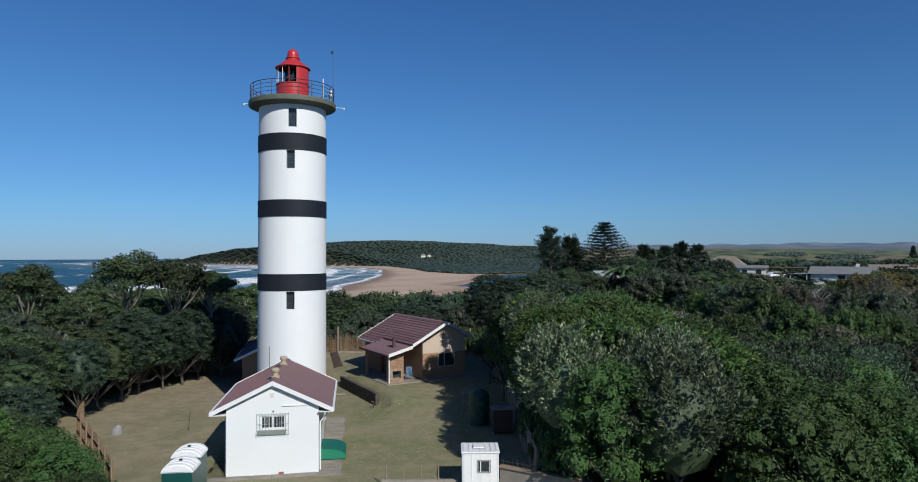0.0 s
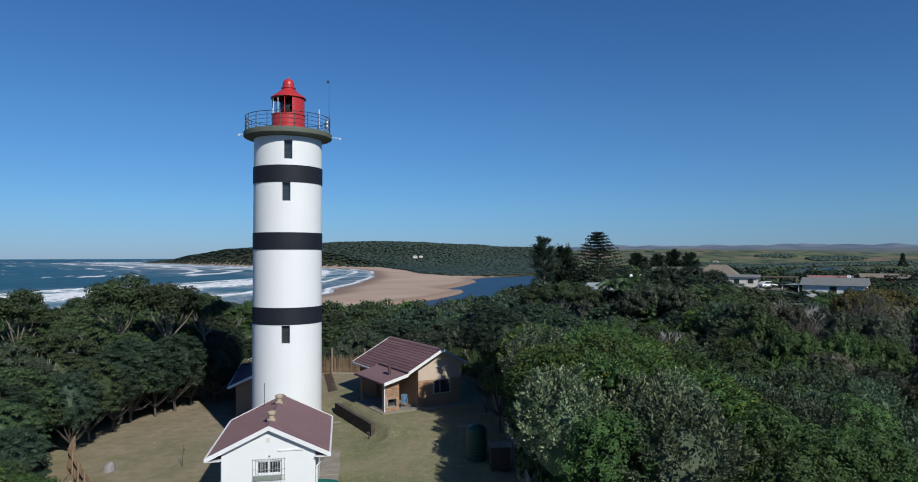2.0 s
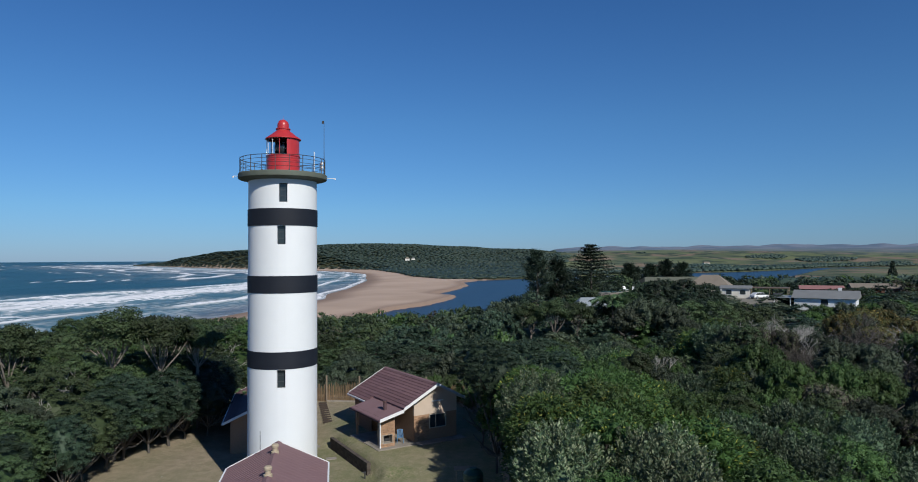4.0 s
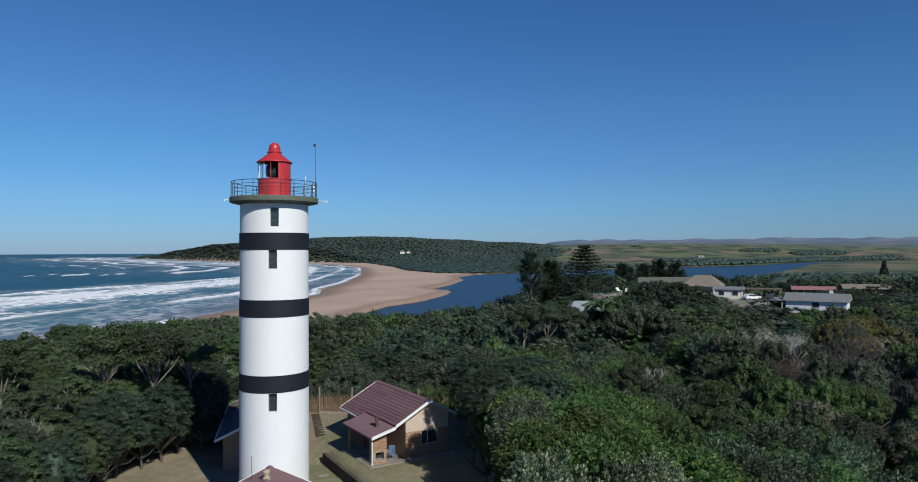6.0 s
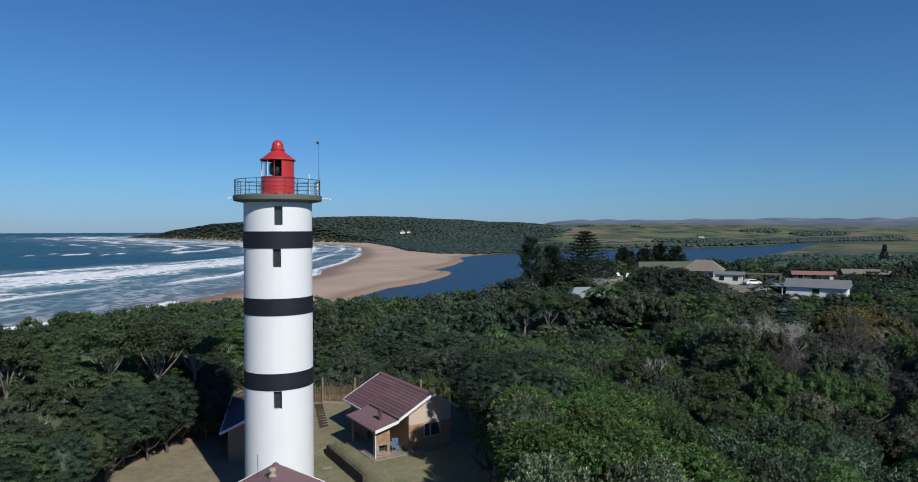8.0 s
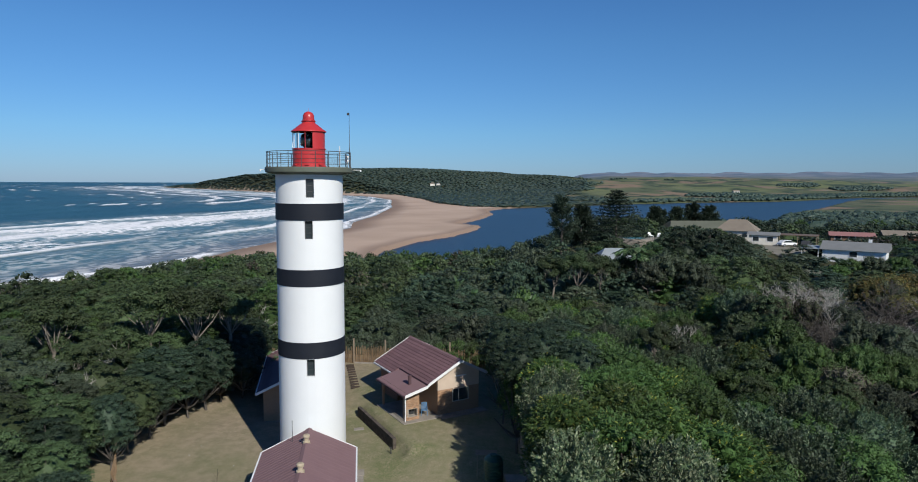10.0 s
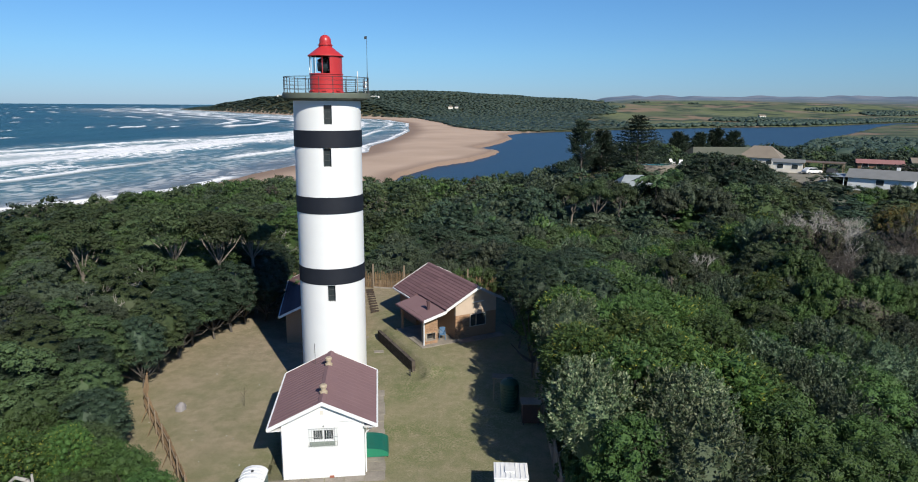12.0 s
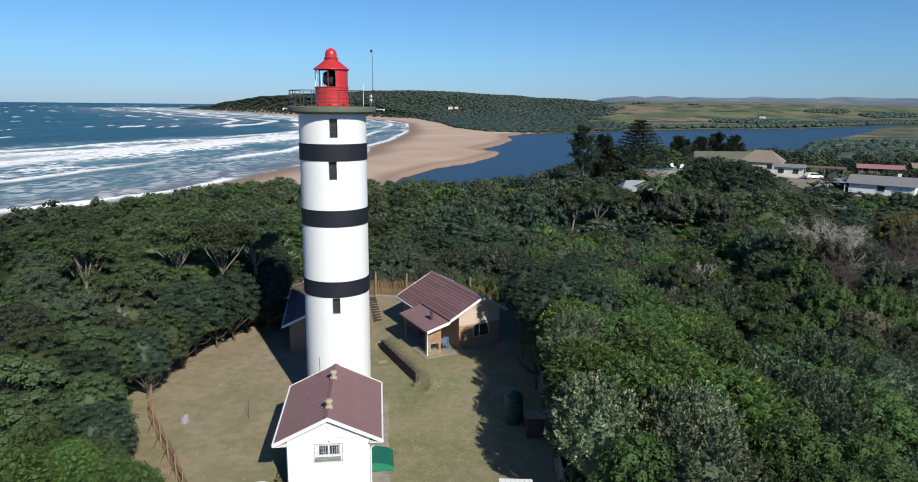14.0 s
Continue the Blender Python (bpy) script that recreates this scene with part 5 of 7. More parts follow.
def crown_arrays(kind, seed, count, size, core=True):
    """A crown of unit radius: clumps with leaves thick on their outside and dark gaps between."""
    if kind == "plume":
        return plume_arrays(seed, count, size)
    rng = np.random.default_rng(seed)
    V, F, off0 = [], [], 0
    lobes = crown_lobes(kind, rng)
    area = lobes[:, 3] * (lobes[:, 3] + lobes[:, 4])
    pick = rng.choice(len(lobes), count, p=area / area.sum())
    n = rng.normal(0, 1, (count, 3))
    n[:, 2] = np.where(rng.random(count) < 0.8, np.abs(n[:, 2]), n[:, 2])
    n /= np.linalg.norm(n, axis=1, keepdims=True)
    L = lobes[pick]
    rad = rng.uniform(0.80, 1.12, (count, 1)) + 0.10 * np.sin(n[:, :1] * 9 + L[:, :1] * 20) * np.sin(n[:, 1:2] * 8)
    if kind in ("bush", "mound", "broad"):
        rad += np.where(rng.random((count, 1)) < 0.10, rng.uniform(0.05, 0.25, (count, 1)), 0)
    p = L[:, :3] + n * np.stack([L[:, 3], L[:, 3], L[:, 4]], 1) * rad
    keep = np.ones(count, bool)                       # drop what lies deep inside another lobe
    for c in lobes:
        dd = ((p[:, 0] - c[0]) / c[3]) ** 2 + ((p[:, 1] - c[1]) / c[3]) ** 2 + ((p[:, 2] - c[2]) / c[4]) ** 2
        keep &= dd > 0.50
    p, n = p[keep], n[keep]
    if kind == "broad":                               # large leaves that arch outwards and hang
        far = np.concatenate([p[:, :2], np.zeros((len(p), 1))], 1)
        v, f = blades(p, n * 0.7 + far * 0.5 + [0, 0, -0.12] + rng.normal(0, 0.35, p.shape), size * 1.5, 0.18, rng)
    else:
        v, f = leaves(p, n, size, 0.26, rng, up=0.9 if kind in ("dome", "wood", "milkmound") else 0.3)
    V.append(v)
    F.append(f)
    off0 = LEAFY[0] = len(v)
    if core:
        iv, jf = ICO1
        for c in lobes:
            w = iv * {"mound": 0.62, "broad": 0.62, "bush": 0.70}.get(kind, 0.60) * (1 + 0.10 * rng.normal(0, 1, (len(iv), 1))) * [c[3], c[3], c[4]] + c[:3]
            V.append(w)
            F.append(jf + off0)
            off0 += len(w)
        hull = {"dome": (0.68, 0.10, 0.38), "wood": (0.66, 0.10, 0.36), "milkmound": (0.62, 1.0, 0.62), "bush": (0.50, 0.26, 0.30)}.get(kind)
        if hull:                                      # the shaded twigs inside
            iv, jf = ICO2
            w = iv * (1 + 0.06 * rng.normal(0, 1, (len(iv), 1))) * [hull[0], hull[0], hull[2]] + [0, 0, hull[1]]
            V.append(w)
            F.append(jf + off0)
    return np.concatenate(V), np.concatenate(F), lobes


def trunk_arrays(lobes, seed, r=0.045, n=6):
    """A tapered trunk that forks into limbs reaching the lobes (unit size)."""
    bm = bmesh.new()
    rng = random.Random(seed)
    fork = Vector((rng.uniform(-0.05, 0.05), rng.uniform(-0.05, 0.05), 0.26))
    rod(bm, (0, 0, -0.08), fork, r, r * 0.8, n)
    for i in range(0, len(lobes), max(3, len(lobes) // 12)):
        c = Vector(lobes[i][:3])
        mid = fork.lerp(c, 0.5) + Vector((rng.uniform(-0.06, 0.06), rng.uniform(-0.06, 0.06), rng.uniform(-0.06, 0.02)))
        rod(bm, fork, mid, r * 0.6, r * 0.4, 5)
        rod(bm, mid, c, r * 0.4, r * 0.15, 4)
    return bm


CROWNS, TRUNKS, LEAFY = {}, {}, [0]


def crown_mesh(kind, seed, count, size):
    key = (kind, seed, count)
    if key not in CROWNS:
        v, f, lobes = crown_arrays(kind, seed, count, size)
        ob = mesh_np("crown", v, f, L_DARK)
        twig = np.ones(len(v), np.float32)
        twig[:LEAFY[0]] = 0
        ob.data.attributes.new("twig", "FLOAT", "POINT").data.foreach_set("value", twig)
        CROWNS[key] = ob.data
        bpy.data.objects.remove(ob)
        ob = link_bm("trunk", trunk_arrays(lobes, seed), BARK)
        TRUNKS[key] = ob.data
        bpy.data.objects.remove(ob)
    return CROWNS[key], TRUNKS[key]


def plant(name, x, y, top, radius, kind, seed, count, size, material, label, category, group, tall=1.5):
    g0 = gz(x, y)
    h = max(1.2, top - g0)
    e = empty(name, pose(x, y, g0, 0, 0, NR.uniform(0, 360)), label, category, group)
    cm, tm = crown_mesh(kind, seed, count, size)
    ch = min(h, radius * tall)                        # the crown sits on top of the trunk
    full = kind in ("mound", "broad", "plume", "milkmound")
    if full:
        ch = radius * 2.0
    for nm, me, zz, z0 in (("crown", cm, radius if full else ch, h - ch), ("trunk", tm, h * 0.5 if full else h, 0.0)):
        ob = new(nm, me)
        ob.parent = e
        if nm == "crown":
            ob.material_slots[0].link = "OBJECT"
            ob.material_slots[0].material = material
        ob.location = (0, 0, z0)
        ob.scale = (radius * NR.uniform(0.92, 1.1), radius * NR.uniform(0.92, 1.1), zz)
    return e


def canopy(x, y):
    """Height of the bush top round the yard."""
    left = 6.3 - 0.02 * max(0, y - 50) - 1.6 * math.exp(-((x + 28) / 3.0) ** 2)
    right = 3.3 + 4.0 * math.exp(-((x - 2) / 8.5) ** 2 - ((y - 43) / (16 if y < 43 else 11)) ** 2) + 2.6 * math.exp(-((x + 2) / 5) ** 2 - ((y - 55) / 8) ** 2)
    mid = 3.3
    wl = float(smooth(-24, -29, np.float64(x)))
    wr = float(smooth(-12, -4, np.float64(x)))
    if y < 62:
        wr = 1 - wl
    t = wl * left + wr * right + max(0, 1 - wl - wr) * mid
    return t + 4.3 * float(smooth(14, 24, np.float64(x)) * smooth(50, 64, np.float64(y))) + 4.0 * float(smooth(95, 150, np.float64(y)))


HOUSE_SPOTS = [(9.3, 121, 5.5), (36, 178, 11), (45, 177, 8), (57, 139, 9), (47, 162, 7), (53, 159, 8), (49, 149, 8), (43.5, 126, 5), (16.1, 148.1, 5.5), (15.4, 141.1, 4.5), (31.5, 91, 7.5), (-8.5, 164, 7), (71, 174, 7)]


def free(x, y, r):
    pt = (np.array([x]), np.array([y]))
    if inside(*pt, YARD)[0] or seg_dist(*pt, YARD)[0] < r:
        return False
    return all(math.hypot(x - a, y - b) > c for a, b, c in HOUSE_SPOTS)


def scatter(x0, x1, y0, y1, spacing, jitter=0.45):
    y = y0
    row = 0
    while y < y1:
        x = x0 + (spacing / 2 if row % 2 else 0)
        while x < x1:
            yield x + NR.uniform(-jitter, jitter) * spacing, y + NR.uniform(-jitter, jitter) * spacing
            x += spacing
        y += spacing * 0.87
        row += 1


def in_view(x, y, margin=4):
    a = math.degrees(math.atan2(x, y))
    return -47 - margin < a < 31 + margin


FENCE_LINE = np.array([(-19.5, 27.2), (-23.3, 31.2), (-29.2, 37.6)], float)
SPOTS = [p for p in scatter(-66, -20, 24, 92, 4.4, 0.4)] + [p for p in scatter(-20, 50, 24, 90, 3.5)]
MILK = "dark green dense coastal milkwood tree"
FRESH = (L_GREEN, "mound", "fresh green leafy coastal bush")
for x, y in SPOTS:
    near_right = x > -6
    r = NR.uniform(2.2, 3.2) if near_right else NR.uniform(2.3, 4.0)
    if x > 22 and y > 66 and NR.random() < 0.6:
        continue
    if 24 < x < 37 and 77 < y < 95 or 21 < x < 34 and 58 < y < 71 and NR.random() < 0.55:   # the bare trees stand here
        continue
    if not in_view(x, y, 2 + 200 / max(y, 20)) or not free(x, y, r * 0.42 if near_right else r * 0.45):
        continue
    if near_right and y < 28 or x < -45 and y < 30 or -21 < x < -0.6 and y < 31.5 or -27.5 < x < -18 and y < 33:
        continue
    if y < 38 and x < -18 and seg_dist(np.array([x]), np.array([y]), FENCE_LINE, False)[0] < r + 0.9:
        continue
    if y > 62 and -25 < x < -3 and y < 67 + r * 0.95:
        continue
    top = canopy(x, y) + (NR.uniform(-0.6, 0.6) if near_right else NR.uniform(-1.5, 0.7) + 0.8 * (r - 3.2))
    seed = int(NR.integers(0, 3))
    u = NR.random()
    nm = "bush"
    if x < -24:
        nm, kind = "coastal_tree", "dome"
        m_, lb = (L_DARK, MILK) if u < 0.66 else (L_OLIVE, "olive green coastal tree with a rounded crown") if u < 0.86 else (L_GREEN, "bright green coastal tree with a rounded crown")
    elif near_right:
        if x < 5.5 and y < 34.5:
            m_, kind, lb = (L_GREY, "plume", "silver-green bush with pale flowering tips") if u < 0.7 else FRESH
        elif x < 9 + 0.12 * (y - 36) and 33 < y < 52:
            top -= 0.5 * (top - canopy(x, y))
            m_, kind, lb = (L_YELLOW, "broad", "broad-leaved bush flecked with yellow") if u < 0.62 else (L_GREEN, "broad", "fresh green broad-leaved bush")
        elif x < 15 and y < 37:
            m_, kind, lb = FRESH if u < 0.75 else (L_GREY, "plume", "silver-green bush with pale flowering tips")
        elif 10.5 <= x < 24 and y < 52:
            m_, kind, lb = (L_SAGE, "plume", "sage green bush of upright sprays") if u < 0.6 else FRESH
        elif x > 22 and 52 < y:
            top -= 0.9
            m_, kind, lb = (L_BROWN, "bush", "leafless grey-brown thorny scrub") if u < 0.30 else (L_OLIVE, "bush", "olive green scrub bush") if u < 0.75 else (L_GREEN, "bush", "fresh green leafy coastal bush")
        else:
            m_, kind, lb = (L_GREEN, "bush", "fresh green leafy coastal bush") if u < 0.30 else (L_OLIVE, "bush", "olive green scrub bush") if u < 0.52 else (L_SAGE, "plume", "sage green bush of upright sprays") if u < 0.64 else (L_YELLOW, "broad", "lime green broad-leaved bush") if u < 0.78 else (L_DARK, "dome", "dark green dense leafy bush")
    else:
        nm = "thicket_tree"
        m_, lb, kind = (L_THICKET, "dark green thicket tree behind the fence", "dome") if u < 0.6 else (L_OLIVE, "olive thicket tree behind the fence", "bush")
    cnt, sz = {"plume": (9500, 0.070), "broad": (8000, 0.060), "mound": (9000, 0.056), "dome": (7000, 0.044) if y < 68 else (4200, 0.056), "bush": (6000, 0.060) if y < 62 else (3800, 0.070)}[kind]
    plant(nm, x, y, top, r, kind, seed, cnt, sz, m_, lb, "tree" if "tree" in nm else "bush", "bush round the yard", tall=1.4 if near_right else 1.15)


def joined_woods(name, spots, count, size, material, label):
    """Many crowns far off in one mesh."""
    V, F, T, off0 = [], [], [], 0
    iso = ICO1 if count < 50 else ICO2
    if count < 100:                                  # far off: one lumpy dome each, with a few leaf masses
        base = []
        for k in range(4):
            rg = np.random.default_rng(90 + k)
            iv = iso[0] * (1 + 0.16 * rg.normal(0, 1, (len(iso[0]), 1)))
            iv = np.stack([iv[:, 0], iv[:, 1], 0.5 + 0.5 * iv[:, 2]], 1)
            if count < 50:
                base.append((iv, iso[1], None))
                continue
            lv, lf = leaves(iv, iso[0], size, 0.3, rg)
            base.append((np.concatenate([iv, lv]), np.concatenate([iso[1], lf + len(iv)]), None))
    else:
        base = [crown_arrays("wood", 40 + k, count, size) for k in range(4)]
    for x, y, z, r, h in spots:
        v, f, _ = base[int(NR.integers(0, 4))]
        a = NR.uniform(0, 6.28)
        c, s = math.cos(a), math.sin(a)
        w = np.stack([(v[:, 0] * c - v[:, 1] * s) * r + x, (v[:, 0] * s + v[:, 1] * c) * r + y, v[:, 2] * h + z], 1)
        V.append(w)
        F.append(f + off0)
        T.append(np.full(len(w), NR.uniform(-0.3, 0.22)))
        off0 += len(w)
    if V:
        wood = tagged(mesh_np(name, np.concatenate(V), np.concatenate(F), material, smooth=count < 50), label, "woods", kind="stuff")
        wood.data.attributes.new("tone", "FLOAT", "POINT").data.foreach_set("value", np.concatenate(T).astype(np.float32))


def wood_spots(x0, x1, y0, y1, spacing, test, rr, hh):
    gx_, gy_ = np.meshgrid(np.arange(x0, x1, spacing), np.arange(y0, y1, spacing * 0.87))
    gx_[1::2] += spacing / 2
    px = (gx_ + NR.uniform(-0.45, 0.45, gx_.shape) * spacing).ravel()
    py = (gy_ + NR.uniform(-0.45, 0.45, gy_.shape) * spacing).ravel()
    ok = test(px, py)
    px, py = px[ok], py[ok]
    return list(zip(px, py, land(px, py) - 0.4, NR.uniform(*rr, len(px)), NR.uniform(*hh, len(px))))


def near_wood(x, y):
    a = np.degrees(np.arctan2(x, y))
    ok = (a > -50) & (a < 34) & ~inside(x, y, YARD) & (seg_dist(x, y, YARD) > 3) & inside(x, y, NEAR) & (seg_dist(x, y, NEAR) > 2.5)
    for hx, hy, hr in HOUSE_SPOTS:
        ok &= np.hypot(x - hx, y - hy) > hr
    return ok & ~((y > 240) & (x > 90 + 0.12 * y) & (NR.random(x.shape) < 0.6))


mid_spots = [(x, y, z, r, h * (0.62 if x > 34 and y < 170 else 0.95 if x < -80 - 0.5 * max(0, y - 108) else 1.15 if x < -60 else 1.25 if x < 0 else 1.0)) for x, y, z, r, h in wood_spots(-150, 120, 90, 215, 6.0, near_wood, (2.8, 5.2), (2.6, 5.6))]
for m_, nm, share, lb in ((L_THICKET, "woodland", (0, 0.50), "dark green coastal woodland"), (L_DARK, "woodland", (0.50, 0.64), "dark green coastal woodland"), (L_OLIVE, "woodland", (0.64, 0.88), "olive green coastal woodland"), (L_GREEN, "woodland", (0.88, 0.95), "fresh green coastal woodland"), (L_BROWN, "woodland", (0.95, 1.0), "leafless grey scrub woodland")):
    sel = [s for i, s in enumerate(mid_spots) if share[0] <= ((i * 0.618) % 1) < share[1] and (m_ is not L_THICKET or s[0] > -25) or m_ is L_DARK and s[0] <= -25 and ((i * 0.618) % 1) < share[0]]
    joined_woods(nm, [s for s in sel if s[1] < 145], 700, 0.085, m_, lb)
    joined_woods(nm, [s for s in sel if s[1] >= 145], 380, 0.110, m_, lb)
back_spots = wood_spots(30, 420, 205, 640, 6.0, near_wood, (2.6, 4.6), (2.4, 4.4))
joined_woods("woodland", back_spots, 60, 0.30, L_FAR, "dark woodland along the lagoon shore")


def head_wood(x, y):
    edge = seg_dist(x, y, FAR)
    lie = x - 0.05 * (y - 1000)
    return inside(x, y, FAR) & (edge > 4) & ((lie < 25 + 75 * waves(x, y, 45, 2.0)) | (edge < 32 + 16 * waves(x, y, 60, 3.0) + 50 * smooth(200, 420, x)) | (waves(x, y, 140, 4.0) > 0.62))


far_spots = wood_spots(-1460, 60, 740, 2300, 8.0, lambda x, y: head_wood(x, y) & (y - 1690 < 60 + 0.62 * np.maximum(0, -x - 500)), (5.0, 8.0), (1.6, 3.4))
joined_woods("woodland", far_spots, 36, 0.6, L_FAR, "dense dark woods over the far headland")
bank_spots = wood_spots(60, 900, 820, 2400, 8.5, head_wood, (3.5, 7.0), (2.6, 6.4))
joined_woods("woodland", bank_spots, 30, 0.7, L_FAR, "tree belts along the far lagoon bank and fields")

# ---------------------------------------------------------------- single trees that stand out
def norfolk_pine(x, y, top):
    g0 = gz(x, y)
    h = top - g0
    e = empty("norfolk_pine", pose(x, y, g0), "tall dark Norfolk pine with tiered branches", "tree")
    bm = bmesh.new()
    rod(bm, (0, 0, -0.3), (0, 0, h), 0.3, 0.05)
    link_bm("trunk", bm, BARK, e)
    rng = np.random.default_rng(5)
    P, N = [], []
    for k in range(17):
        z = h * (0.10 + 0.87 * k / 16)
        rad = 6.8 * (1 - (z / h) ** 1.9) * rng.uniform(0.85, 1.1) + 0.7
        for j in range(9):
            a = j * 0.7 + k * 0.5 + rng.uniform(-0.15, 0.15)
            s = np.linspace(0.15, 1, 46)
            w = 0.24 + 0.28 * s
            px = s * rad * math.cos(a) + rng.normal(0, 1, 46) * w * 0.6
            py = s * rad * math.sin(a) + rng.normal(0, 1, 46) * w * 0.6
            pz = z + 0.10 * rad * s ** 2 + rng.normal(0, 0.12, 46)
            P.append(np.stack([px, py, pz], 1))
            N.append(np.tile([0, 0, 1.0], (46, 1)))
    v, f = leaves(np.concatenate(P), np.concatenate(N), 0.55, 0.18, rng)
    mesh_np("crown", v, f, L_PINE, e)


def casuarina(x, y, top, radius, seed):
    g0 = gz(x, y)
    e = empty("casuarina_tree", pose(x, y, g0), "wispy dark casuarina tree with ragged top", "tree", "casuarinas by the lagoon")
    h = top - g0
    rng = np.random.default_rng(seed)
    bm = bmesh.new()
    rod(bm, (0, 0, -0.3), (0, 0, h * 0.93), 0.28, 0.05, 7)
    P, D = [], []
    for k in range(58):                               # rising branches hung with thin needle sprays
        z0, a = h * rng.uniform(0.16, 0.93), k * 2.4 + rng.uniform(-0.4, 0.4)
        L = (0.35 + radius * (1.05 - (z0 / h) ** 1.6)) * rng.uniform(0.55, 1.05)
        d = np.array([math.cos(a), math.sin(a), rng.uniform(0.35, 1.0)])
        tip = np.array([0, 0, z0]) + d * L * 0.85
        rod(bm, (0, 0, z0), tuple(tip), 0.06, 0.015, 4)
        q = rng.uniform(0.25, 1.05, (72, 1))
        P.append(np.array([0, 0, z0]) + d * L * 0.85 * q + rng.normal(0, 0.22, (72, 3)))
        D.append(d * 0.8 + rng.normal(0, 0.5, (72, 3)))
    v, f = blades(np.concatenate(P), np.concatenate(D), 0.85, 0.09, rng)
    mesh_np("crown", v, f, L_PINE, e)
    link_bm("trunk", bm, BARK, e)


def palm(x, y, top, size, label, seed):
    g0 = gz(x, y)
    e = empty("palm_tree", pose(x, y, g0), label, "palm", "palms")
    h = top - g0
    bm = bmesh.new()
    rod(bm, (0, 0, -0.2), (0.1, 0, h), 0.16, 0.11)
    link_bm("trunk", bm, BARK, e)
    rng = random.Random(seed)
    for i in range(17):
        a, up = i * 2.4, rng.uniform(-0.1, 0.9)
        gen = np.random.default_rng(seed * 50 + i)
        L = size * rng.uniform(0.8, 1.1)
        q = np.linspace(0.08, 1, 34)
        r = L * q
        out, side = np.array([math.cos(a), math.sin(a), 0.0]), np.array([-math.sin(a), math.cos(a), 0.0])
        spine = out * r[:, None] + np.array([0.1, 0, h]) + np.array([0, 0, 1.0]) * (up * r * 0.9 - 0.55 * r * r / L)[:, None]
        V, F, off0 = [], [], 0
        for sgn in (-1, 1):
            v, f = blades(spine, out * 0.5 + side * sgn + [0, 0, -0.55] + gen.normal(0, 0.12, spine.shape), 0.30 * size, 0.07, gen)
            V.append(v)
            F.append(f + off0)
            off0 += len(v)
        mesh_np("frond", np.concatenate(V), np.concatenate(F), L_BANANA, e)


def strelitzia(x, y, top, seed, label, n=9, size=1.0):
    g0 = gz(x, y)
    e = empty("strelitzia", pose(x, y, g0), label, "plant", "wild banana plants")
    rng = random.Random(seed)
    h = top - g0
    for i in range(n):
        a, tilt = i * 2.4 + rng.uniform(-0.3, 0.3), rng.uniform(0.15, 0.7)
        bm = bmesh.new()
        base = Vector((0.25 * math.cos(a), 0.25 * math.sin(a), 0))
        stem = Vector((tilt * 0.7 * size * math.cos(a), tilt * 0.7 * size * math.sin(a), h - 0.9 * size * rng.uniform(0.8, 1.3)))
        rod(bm, base, stem, 0.05, 0.03, 5)
        prev = None
        for k in range(7):
            s = k / 6
            L = 1.3 * size
            c = stem + Vector((math.cos(a) * tilt, math.sin(a) * tilt, 1 - 0.45 * tilt - 0.7 * s * tilt)) * L * s
            w = 0.27 * size * math.sin(math.pi * min(1, 0.12 + s * 0.86))
            side = Vector((-math.sin(a), math.cos(a), 0)) * w
            ring = [bm.verts.new(c - side + Vector((0, 0, w * 0.4))), bm.verts.new(c), bm.verts.new(c + side + Vector((0, 0, w * 0.4)))]
            if prev:
                for q in range(2):
                    bm.faces.new((prev[q], prev[q + 1], ring[q + 1], ring[q]))
            prev = ring
        link_bm("leaf", bm, L_BANANA, e)


def bare_tree(x, y, top, spread, seed, label, pale=True, levels=4):
    """A leafless tree: limbs that fork again and again."""
    g0 = gz(x, y)
    e = empty("bare_tree", pose(x, y, g0), label, "tree", "bare and dead trees")
    rng = random.Random(seed)
    h = top - g0
    limbs = []

    def grow(p, d, l, r, k):
        q = p + d * l
        limbs.append((*p, *q, r, r * 0.7))
        if k == 0:
            return
        for _ in range(3 if k < levels else 4):
            nd = (d + Vector((rng.gauss(0, 0.55), rng.gauss(0, 0.55), rng.gauss(0.08, 0.3))) * spread).normalized()
            grow(q, nd, l * rng.uniform(0.55, 0.85), r * 0.64, k - 1)

    grow(Vector((0, 0, -0.2)), Vector((rng.uniform(-0.2, 0.2), rng.uniform(-0.2, 0.2), 1)).normalized(), h * (0.30 if levels > 3 else 0.34), 0.010 * h + 0.02, levels)
    s = np.array(limbs)
    ax = s[:, 3:6] - s[:, :3]
    ax /= np.linalg.norm(ax, axis=1, keepdims=True)
    u = np.cross(ax, [0.31, 0.55, 0.77])
    u /= np.linalg.norm(u, axis=1, keepdims=True)
    w = np.cross(ax, u)
    ring = [math.cos(k * 1.2566) * u + math.sin(k * 1.2566) * w for k in range(5)]
    v = np.stack([s[:, :3] + s[:, 6:7] * c for c in ring] + [s[:, 3:6] + s[:, 7:8] * c for c in ring], 1).reshape(-1, 3)
    f = np.concatenate([np.arange(len(s))[:, None] * 10 + [k, (k + 1) % 5, 5 + (k + 1) % 5, 5 + k] for k in range(5)])
    mesh_np("trunk", v, f, BARK_PALE if pale else BARK, e)


